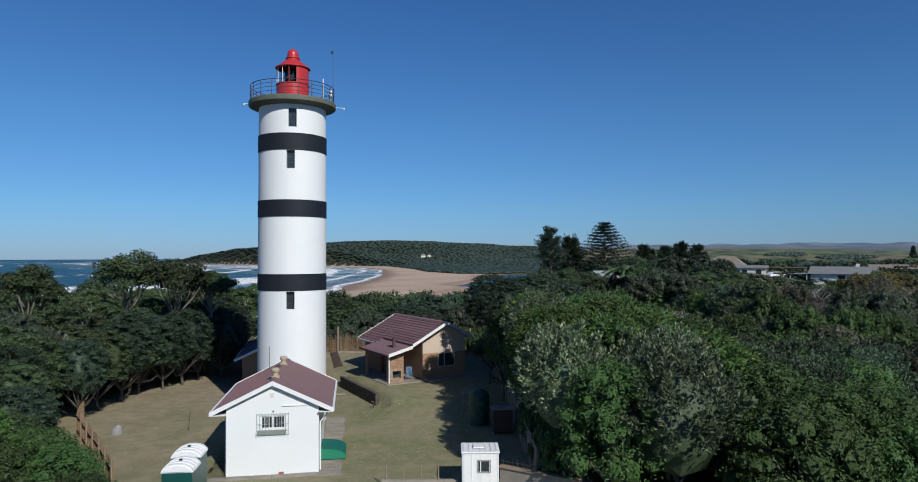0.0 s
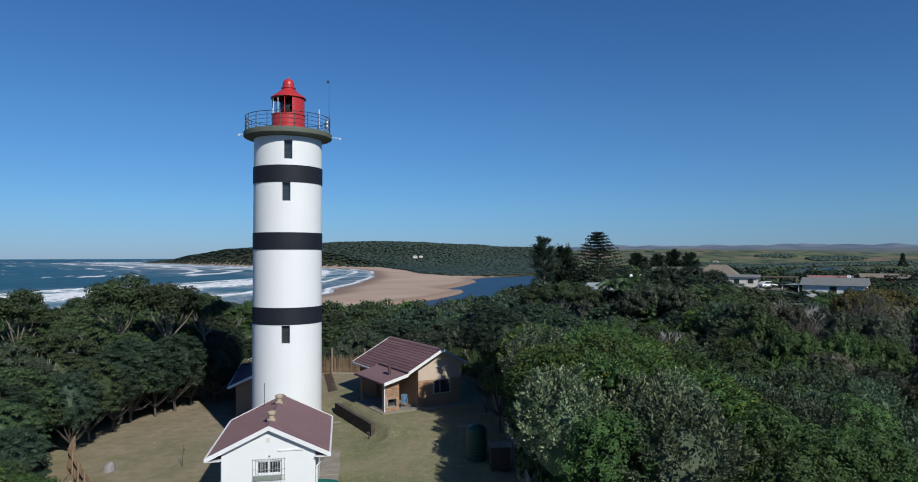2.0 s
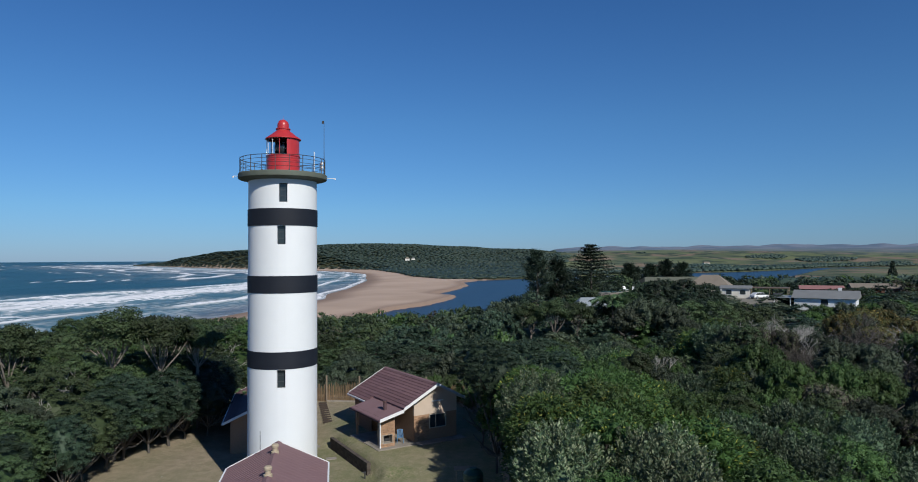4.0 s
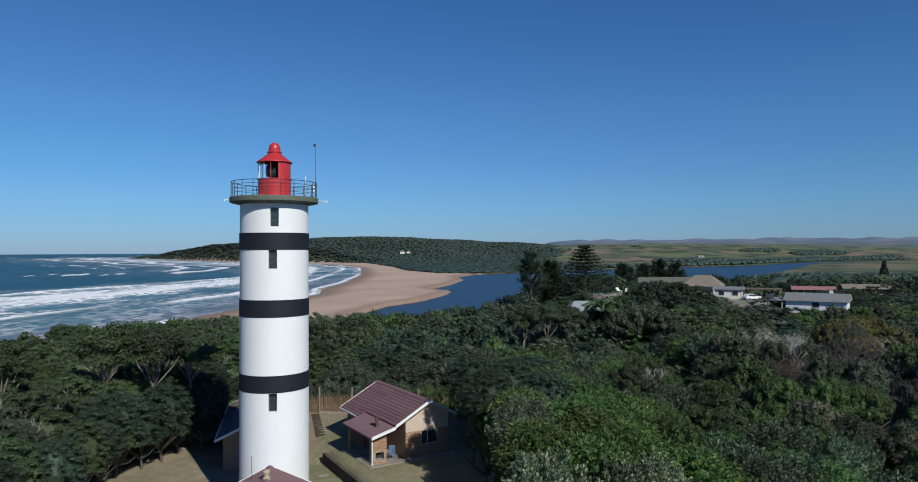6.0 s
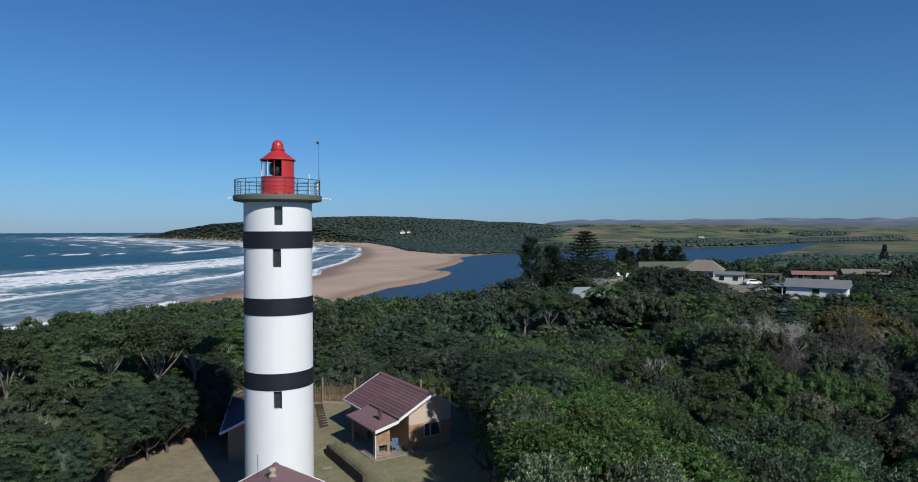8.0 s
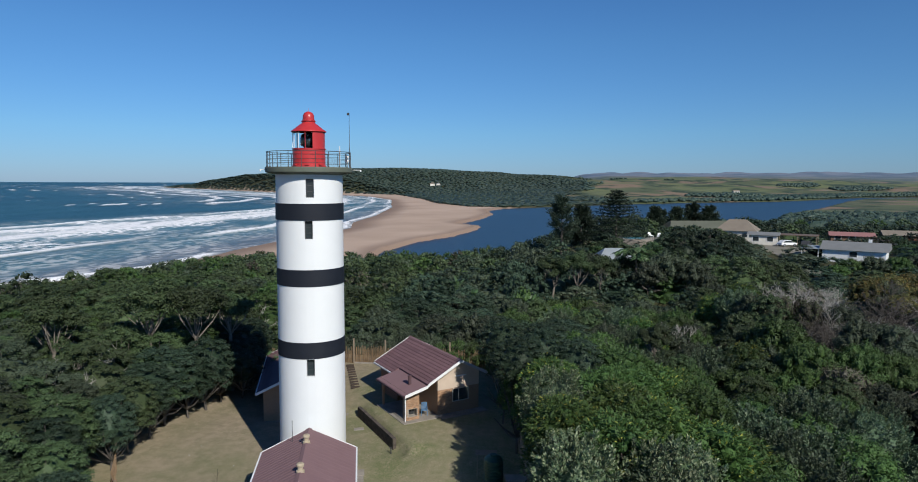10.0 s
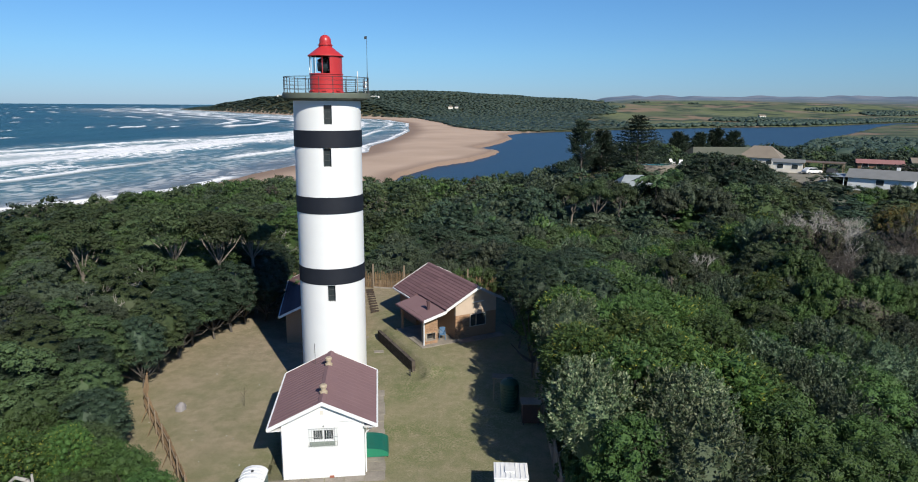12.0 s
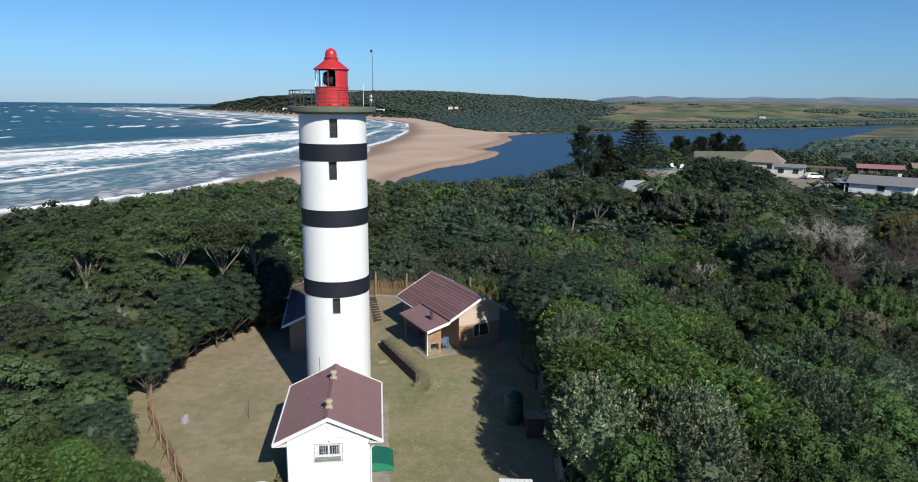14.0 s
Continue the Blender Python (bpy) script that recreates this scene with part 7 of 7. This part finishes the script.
skirt([(0.4, 31.0), (-0.4, 36.0), (-1.9, 46.0), (-3.2, 56.4), (-4.6, 62.5)], 1.6, 3.4, 1.4, L_GREEN, "low green shrub behind the concrete wall", "shrubs at the wall")
skirt([(-30.5, 69.4), (-21.4, 69.0), (-8.0, 69.0), (-4.0, 67.0)], 1.6, 2.2, 1.6, L_OLIVE, "low olive shrub behind the wire fence", "shrubs behind the fence")
for i, (x, y, t, r) in enumerate(((0.2, 33.6, 6.2, 2.1), (-0.3, 36.8, 7.0, 2.3), (-0.7, 40.2, 7.4, 2.4), (-1.0, 43.0, 7.4, 2.3))):
    plant("bush", x, y, t, r, ("plume", "broad")[i % 2], i % 4, 10500, 0.060, (L_GREY, L_YELLOW)[i % 2], "leafy bush leaning over the concrete wall", "bush", "bush round the yard")

for i, (x, y, t, r) in enumerate(((27, 166, 8.2, 3.6), (32, 165, 8.6, 3.8), (37.5, 166, 8.0, 3.4), (7.2, 116.5, 6.0, 2.2), (10.6, 116.2, 6.1, 2.2))):
    plant("shade_tree", x, y, t, r, "dome", i % 4, 5200, 0.052, L_DARK, "dark rounded garden tree before the houses", "tree", "shade trees", tall=1.2)
for i in range(34):
    x, y = (NR.uniform(24, 50), NR.uniform(64, 94)) if i < 18 else (NR.uniform(21, 34), NR.uniform(58, 71))
    bare_tree(x, y, gz(x, y) + NR.uniform(5.4, 7.0), 1.4, 100 + i, "leafless grey-brown thorny scrub tree", i % 4 == 0, 5)


# ---------------------------------------------------------------- the yard
# low garden wall of the terrace
wl_len = math.hypot(WALL_B[0] - WALL_A[0], WALL_B[1] - WALL_A[1])
wl_turn = math.degrees(math.atan2(WALL_B[1] - WALL_A[1], WALL_B[0] - WALL_A[0]))
gw = empty("garden_wall", pose(WALL_A[0], WALL_A[1], -0.82, 0, 0, wl_turn), "low dark retaining wall along the lawn terrace", "wall")
WALL_STONE = mat("dark_garden_block", (0.085, 0.07, 0.055), (0.05, 0.042, 0.034), rough=0.9, scale=4, fine=30, obj=0.3)
rng = random.Random(8)
x = 0.0
while x < wl_len:
    l = rng.uniform(0.36, 0.46)
    for r in range(4):
        top = 0.20 + 0.20 * r
        bm = boxes((x + 0.006, x + l - 0.006, -0.14 + rng.uniform(-0.01, 0.01), 0.14, top - 0.20 - (0.2 if r == 0 else 0), top - 0.008), bevel=0.008)
        link_bm("block", bm, WALL_STONE, gw)
    x += l
tp = empty("tap_post", pose(-12.5, 45.9, gz(-12.5, 45.9)), "short dark garden tap post at the wall's end", "tap")
bm = bmesh.new()
rod(bm, (0, 0, -0.1), (0, 0, 0.5), 0.05)
rod(bm, (0, 0, 0.45), (-0.16, -0.05, 0.45), 0.03)
link_bm("pipe", bm, STEEL_DARK, tp)

# sleeper steps up the bank
st = empty("garden_steps", pose(-19.2, 58.6, gz(-19.2, 58.6), 0, 0, 22), "dark timber sleeper steps on the grassy bank", "steps")
for i in range(10):
    link_bm("tread", boxes((-0.38, 0.38, -0.8 + i * 0.74, -0.8 + i * 0.74 + 0.22, -0.3, 0.12 + i * 0.02), bevel=0.015), WOOD_DARK, st)
# concrete path to the porch
path = empty("path", pose(0, 0, 0), "grey concrete path between tower and porch", "path", kind="structure")
for i in range(5):
    x, y = -18.6 + i * 0.93, 53.4 + i * 0.24
    q = link_bm("slab", boxes((-0.46, 0.46, -0.55, 0.55, -0.5, 0.04), bevel=0.01), CONCRETE, path)
    q.matrix_local = pose(x, y, min(gz(x + a, y + b) for a in (-0.6, 0, 0.6) for b in (-0.6, 0, 0.6)) - 0.01, 0, 0, 14)


# portable toilets
def portaloo(m, label):
    o = empty("portable_toilet", m, label, "toilet", "portable toilets")
    bm = boxes((-0.58, 0.58, -0.58, 0.58, 0.12, 2.0), bevel=0.03)
    link_bm("cabin", bm, LOO_GREEN, o, "dark green plastic cabin")
    for px in (-0.4, 0, 0.4):
        link_bm("skid", boxes((px - 0.06, px + 0.06, -0.62, 0.62, -0.02, 0.12)), STEEL_DARK, o)
    d = link_bm("door", boxes((-0.42, 0.42, -0.61, -0.585, 0.16, 1.9), bevel=0.01), LOO_GREEN, o, "dark green plastic door")
    link_bm("pictogram", boxes((0.06, 0.14, -0.617, -0.611, 1.45, 1.66), bevel=0.002), TRIM, d, "small white pictogram bar")
    link_bm("latch", boxes((0.32, 0.38, -0.63, -0.612, 1.0, 1.12)), STEEL_DARK, d)
    bm = bmesh.new()
    arc = [(0.62 * math.cos(a), 2.0 + 0.34 * math.sin(a)) for a in np.linspace(0, math.pi, 13)]
    prism(bm, arc, -0.62, 0.62)
    bmesh.ops.bevel(bm, geom=[e for e in bm.edges if abs(e.verts[0].co.y - e.verts[1].co.y) < 1e-4], offset=0.05, segments=2, affect="EDGES")
    rf = link_bm("roof", bm, LOO_WHITE, o, "white arched plastic roof")
    for y in (-0.3, 0.0, 0.3):
        bm = bmesh.new()
        arc2 = [(0.645 * math.cos(a), 2.0 + 0.365 * math.sin(a)) for a in np.linspace(0.25, math.pi - 0.25, 11)]
        prism(bm, arc2 + [(x * 0.9, 2.0 + (z - 2.0) * 0.9) for x, z in reversed(arc2)], y - 0.03, y + 0.03)
        link_bm("roof_rib", bm, LOO_WHITE, rf)
    link_bm("vent", boxes((-0.06, 0.06, -0.10, 0.02, 2.34, 2.40)), STEEL_DARK, rf)
    return o


portaloo(pose(-15.15, 26.15, gz(-15.2, 26.2), 0, 0, 14), "dark green portable toilet with white roof on bare soil")
portaloo(pose(-15.85, 28.0, gz(-15.9, 28), 0, 0, 14), "second green portable toilet with white roof behind the first")

# white guard hut
hut = empty("guard_hut", pose(-3.55, 31.45, gz(-3.5, 31.5), 0, 0, 8), "small white panelled guard hut with one window", "hut")
HW, HD, HH = 0.82, 0.72, 1.68
bm = bmesh.new()
for r in ((-HW, HW, HD - 0.06, HD, 0, HH), (-HW, -HW + 0.06, -HD, HD - 0.06, 0, HH), (HW - 0.06, HW, -HD, HD - 0.06, 0, HH), (-HW, -0.12, -HD, -HD + 0.06, 0, HH), (0.42, HW, -HD, -HD + 0.06, 0, HH), (-0.12, 0.42, -HD, -HD + 0.06, 0, 0.85), (-0.12, 0.42, -HD, -HD + 0.06, 1.35, HH)):
    box(bm, *r)
link_bm("wall", bm, LOO_WHITE, hut, "white sheet-metal walls")
for i in range(5):
    x = -HW + 0.02 + i * (2 * HW - 0.04) / 4
    link_bm("batten", boxes((x - 0.02, x + 0.02, -HD - 0.02, -HD, 0, HH)), TRIM, hut)
for i in range(4):
    y = -HD + 0.02 + i * (2 * HD - 0.04) / 3
    link_bm("batten", boxes((-HW - 0.02, -HW, y - 0.02, y + 0.02, 0, HH)), TRIM, hut)
bm = bmesh.new()
for r in ((-0.16, -0.1, -HD - 0.03, -HD + 0.02, 0.81, 1.39), (0.40, 0.46, -HD - 0.03, -HD + 0.02, 0.81, 1.39), (-0.1, 0.40, -HD - 0.03, -HD + 0.02, 0.81, 0.87), (-0.1, 0.40, -HD - 0.03, -HD + 0.02, 1.33, 1.39)):
    box(bm, *r)
w = link_bm("window", bm, mat("grey_window_frame", (0.30, 0.30, 0.29)), hut, "grey-framed dark window")
link_bm("pane", boxes((-0.1, 0.40, -HD + 0.0, -HD + 0.012, 0.87, 1.33)), WIN, w)
bm = boxes((-HW - 0.05, HW + 0.05, -HD - 0.05, HD + 0.05, HH, HH + 0.06), bevel=0.012)
rf = link_bm("roof", bm, LOO_WHITE, hut, "flat white ribbed roof")
for i in range(7):
    x = -HW + 0.08 + i * (2 * HW - 0.16) / 6
    link_bm("roof_rib", boxes((x - 0.025, x + 0.025, -HD, HD, HH + 0.06, HH + 0.09)), LOO_WHITE, rf)
link_bm("roof_hatch", boxes((-0.32, 0.2, -0.25, 0.3, HH + 0.09, HH + 0.14), bevel=0.02), LOO_WHITE, rf)


# front boundary wall with spiked rail
fw = empty("boundary_wall", pose(-2.55, 31.0, gz(-2, 30.5), 0, 0, -24), "brown capped front wall with steel spikes", "wall")
link_bm("wall", boxes((0, 4.2, -0.11, 0.11, -0.4, 1.02)), CONCRETE, fw)
link_bm("coping", boxes((-0.05, 4.25, -0.17, 0.17, 1.02, 1.12), bevel=0.015), mat("tan_coping", (0.30, 0.22, 0.15), (0.22, 0.16, 0.11)), fw, "tan coping")
bm = bmesh.new()
rod(bm, (0, 0.04, 1.3), (4.2, 0.04, 1.3), 0.015, n=5)
link_bm("rail", bm, STEEL_DARK, fw)
for i in range(18):
    bm = bmesh.new()
    rod(bm, (0.1 + i * 0.235, 0.04, 1.1), (0.1 + i * 0.235, 0.04, 1.5), 0.014, 0.004, 5)
    link_bm("spike", bm, STEEL_DARK, fw)
fw2 = empty("boundary_wall", pose(-8.0, 30.7, gz(-8, 30.7), 0, 0, 8), "low brown capped front wall beside the hut", "wall")
link_bm("wall", boxes((0, 3.5, -0.11, 0.11, -0.4, 0.32)), CONCRETE, fw2)
for i in range(4):
    bm = bmesh.new()
    rod(bm, (0.2 + i * 0.8, 0, 0.3), (0.2 + i * 0.8, 0, 1.0), 0.035, n=6)
    link_bm("post", bm, TIMBER, fw2)


# fences
def run(points, gap):
    """Places at even steps along a line, with its direction there."""
    out = []
    for (ax, ay), (bx, by) in zip(points[:-1], points[1:]):
        l = math.hypot(bx - ax, by - ay)
        n = max(1, round(l / gap))
        for i in range(n):
            t = i / n
            out.append((ax + (bx - ax) * t, ay + (by - ay) * t, math.atan2(by - ay, bx - ax), l / n))
    return out


PANEL = mat("grey_precast_panel", (0.23, 0.20, 0.165), (0.15, 0.13, 0.105), rough=0.9, scale=2, fine=25, obj=0.12)
rw = empty("boundary_wall", pose(0, 0, 0), "grey-brown precast concrete panel wall under the bush", "wall")
for x, y, a, l in run([(-0.9, 31.0), (-1.5, 35.5), (-3.2, 46.0), (-4.9, 56.4), (-6.5, 62.0)], 1.9):
    z = gz(x, y)
    m = pose(x, y, z, 0, 0, math.degrees(a))
    p = link_bm("post", boxes((-0.07, 0.07, -0.07, 0.07, -0.4, 1.95), bevel=0.01), PANEL, rw)
    p.matrix_local = m
    for k in range(5):
        q = link_bm("panel", boxes((0.07, l - 0.07, -0.025, 0.025, -0.3 + k * 0.42, 0.11 + k * 0.42), bevel=0.006), PANEL, rw)
        q.matrix_local = m
    bm = bmesh.new()
    rod(bm, (0, 0, 1.9), (0, 0.28, 2.3), 0.02, n=5)
    rod(bm, (0, 0, 1.9), (0, -0.28, 2.3), 0.02, n=5)
    q = link_bm("bracket", bm, ROOF_PALE, rw, "pale Y bracket for barbed wire")
    q.matrix_local = m

WIRE = mat("galvanised_wire", (0.10, 0.095, 0.085), rough=0.6)
REED = mat("dry_reed", (0.21, 0.145, 0.082), (0.14, 0.092, 0.05), rough=0.9, scale=2, fine=30, island=0.2)
rng = random.Random(41)
bf = empty("wire_fence", pose(0, 0, 0), "tall wire mesh fence with pale concrete posts", "fence")
for x, y, a, l in run([(-31.5, 66.3), (-21.4, 65.3), (-8.0, 65.3), (-6.5, 62.0)], 3.1):
    z = gz(x, y)
    m = pose(x, y, z, 0, 0, math.degrees(a))
    p = link_bm("post", boxes((-0.07, 0.07, -0.07, 0.07, -0.3, 2.6), bevel=0.01), TIMBER, bf, "pale concrete fence post")
    p.matrix_local = m
    bm = bmesh.new()
    for k in range(9):
        rod(bm, (0, 0, 0.15 + k * 0.28), (l, 0, 0.15 + k * 0.28), 0.006, n=4)
    for k in range(16):
        rod(bm, (k * l / 16, 0, 0.1), (k * l / 16, 0, 2.4), 0.004, n=4)
    q = link_bm("mesh_panel", bm, WIRE, bf)
    q.matrix_local = m
    bm = bmesh.new()
    for k in range(34):
        px = (k + 0.5) * l / 34
        rod(bm, (px, 0.09, -0.1), (px + rng.uniform(-0.05, 0.05), 0.09 + rng.uniform(-0.02, 0.02), 1.75 + rng.uniform(-0.25, 0.2)), 0.05, 0.035, 4)
    q = link_bm("reed_screen", bm, REED, bf, "dry brown reed screen tied behind the mesh")
    q.matrix_local = m
    q = link_bm("kerb", boxes((0.07, l - 0.07, -0.06, 0.06, -0.3, 0.16)), CONCRETE, bf, "pale concrete kerb under the fence")
    q.matrix_local = m

rf_ = empty("reed_fence", pose(0, 0, 0), "leaning brown reed fence with timber braces", "fence")
rng = random.Random(3)
for x, y, a, l in run([(-19.6, 28.2), (-22.5, 31.3), (-28.5, 37.4), (-30.2, 40.2)], 1.0):
    z = gz(x, y)
    lean = rng.uniform(0, 3)
    m = pose(x, y, z, 0, 0, math.degrees(a)) @ pose(0, 0, 0, lean)
    bm = bmesh.new()
    for k in range(22):
        px = k * l / 22 + rng.uniform(-0.01, 0.01)
        rod(bm, (px, 0, -0.2), (px + rng.uniform(-0.04, 0.04), rng.uniform(-0.02, 0.02), 1.35 + rng.uniform(-0.12, 0.12)), 0.034, 0.024, 4)
    q = link_bm("reed_panel", bm, WOOD_OLD, rf_)
    q.matrix_local = m
    for zz in (0.35, 1.1):
        bm = bmesh.new()
        rod(bm, (-0.05, 0.05, zz), (l + 0.05, 0.05, zz), 0.03, n=5)
        q = link_bm("rail", bm, TIMBER, rf_)
        q.matrix_local = m
for i, (x, y, a, l) in enumerate(run([(-19.6, 28.2), (-22.5, 31.3), (-28.5, 37.4)], 2.1)):
    z = gz(x, y)
    m = pose(x, y, z, 0, 0, math.degrees(a))
    bm = bmesh.new()
    rod(bm, (0, 0.06, -0.2), (0, 0.06, 1.6), 0.05, 0.045, 6)
    p = link_bm("post", bm, TIMBER, rf_)
    p.matrix_local = m
    bm = bmesh.new()
    rod(bm, (0, 0.6, -0.1), (0, 0.06, 1.2), 0.022, n=5)
    p = link_bm("brace", bm, WOOD_OLD, rf_)
    p.matrix_local = m

for i, (x, y, t, r) in enumerate(((-12.6, 66.4, 2.3, 1.3), (-10.8, 66.2, 2.7, 1.5), (-9.0, 66.0, 2.9, 1.6), (-7.2, 65.4, 2.8, 1.5))):
    plant("bush", x, y, t, r, "bush", i % 3, 3800, 0.070, L_GREEN, "fresh green bush growing through the wire fence", "bush", "bush round the yard", tall=1.7)

# water tank, cabinet and lean-to in the shade
tank = empty("water_tank", pose(-4.6, 41.2, gz(-4.6, 41.2)), "dark green ribbed plastic water tank in the shade", "tank")
bm = bmesh.new()
prof = [(0.02, 0.0)]
for k in range(9):
    z = k * 0.2
    prof += [(0.62, z), (0.62, z + 0.13), (0.60, z + 0.15), (0.60, z + 0.18)]
prof += [(0.60, 1.82), (0.45, 1.98), (0.22, 2.06), (0.22, 2.12), (0.02, 2.12)]
lathe(bm, prof, 28)
t_ = link_bm("body", bm, TANK_GREEN, tank, smooth=True)
t_.data.set_sharp_from_angle(angle=radians(40))
tr = empty("trestle", pose(-5.2, 42.4, gz(-5.2, 42.4), 0, 0, 6), "pale weathered trestle table beside the tank", "table")
for k in range(4):
    link_bm("plank", boxes((-0.7, 0.7, -0.4 + k * 0.2, -0.22 + k * 0.2, 1.55, 1.6)), TIMBER, tr)
for px in (-0.6, 0.55):
    for py in (-0.35, 0.3):
        link_bm("leg", boxes((px, px + 0.06, py, py + 0.06, -0.1, 1.55)), TIMBER, tr)
cab = empty("steel_cabinet", pose(-3.1, 39.8, gz(-3.1, 39.8), 0, 0, 10), "rusty red-brown cabinet with a pale stone lid", "cabinet")
link_bm("body", boxes((-0.55, 0.55, -0.38, 0.38, 0.1, 1.38), bevel=0.015), RUST, cab)
link_bm("lid", boxes((-0.66, 0.66, -0.48, 0.48, 1.38, 1.46), bevel=0.02), CONCRETE, cab, "pale grey slab lid")
for px in (-0.5, 0.42):
    for py in (-0.33, 0.27):
        link_bm("leg", boxes((px, px + 0.07, py, py + 0.07, -0.1, 0.1)), STEEL_DARK, cab)
link_bm("door", boxes((-0.45, 0.45, -0.40, -0.383, 0.2, 1.28)), RUST, cab)

# small things on the grass
sap = empty("sapling", pose(-22.2, 38.9, gz(-22.2, 38.9)), "thin dead sapling in the bare lawn", "sapling")
bm = bmesh.new()
rod(bm, (0, 0, -0.1), (0.08, 0.03, 1.3), 0.022, 0.008, 5)
rod(bm, (0.04, 0.02, 0.6), (-0.3, 0.1, 1.0), 0.012, 0.005, 4)
rod(bm, (0.05, 0.02, 0.8), (0.3, -0.1, 1.25), 0.012, 0.005, 4)
link_bm("stem", bm, WOOD_DARK, sap)
bag = empty("rubble_heap", pose(-26.0, 37.6, gz(-26, 37.6)), "pale grey rubble sack beside the fence", "sack")
bm = bmesh.new()
bmesh.ops.create_icosphere(bm, subdivisions=2, radius=0.45)
for v in bm.verts:
    v.co = Vector((v.co.x * 0.75, v.co.y * 0.9, max(-0.02, v.co.z * 1.25))) * (1 + 0.18 * noise.noise(v.co * 4))
link_bm("sack", bm, mat("pale_sack", (0.26, 0.25, 0.25), (0.18, 0.17, 0.18), rough=0.8), bag)
SCRAP = mat("pale_scrap", (0.42, 0.42, 0.40), rough=0.7)
rng = random.Random(12)
for i in range(13):
    x, y = rng.uniform(-27, -18), rng.uniform(31, 48)
    s = rng.uniform(0.03, 0.06)
    bm = bmesh.new()
    bmesh.ops.create_icosphere(bm, subdivisions=1, radius=s)
    for v in bm.verts:
        v.co = Vector((v.co.x, v.co.y * rng.uniform(0.6, 1.2), v.co.z * 0.5))
    ob = link_bm("litter", bm, SCRAP)
    ob.location = (x, y, gz(x, y) + s * 0.3)
    tagged(ob, "small pale scrap lying on the bare lawn", "litter", "litter on the lawn")
ws = empty("drain_cover", pose(-16.2, 50.1, gz(-16.2, 50.1), 0, 0, 20), "pale broken concrete drain cover in the grass", "slab")
link_bm("slab", boxes((-0.4, 0.4, -0.25, 0.25, -0.1, 0.05), bevel=0.02), CONCRETE, ws)


for job in BRICK_JOBS:
    job()
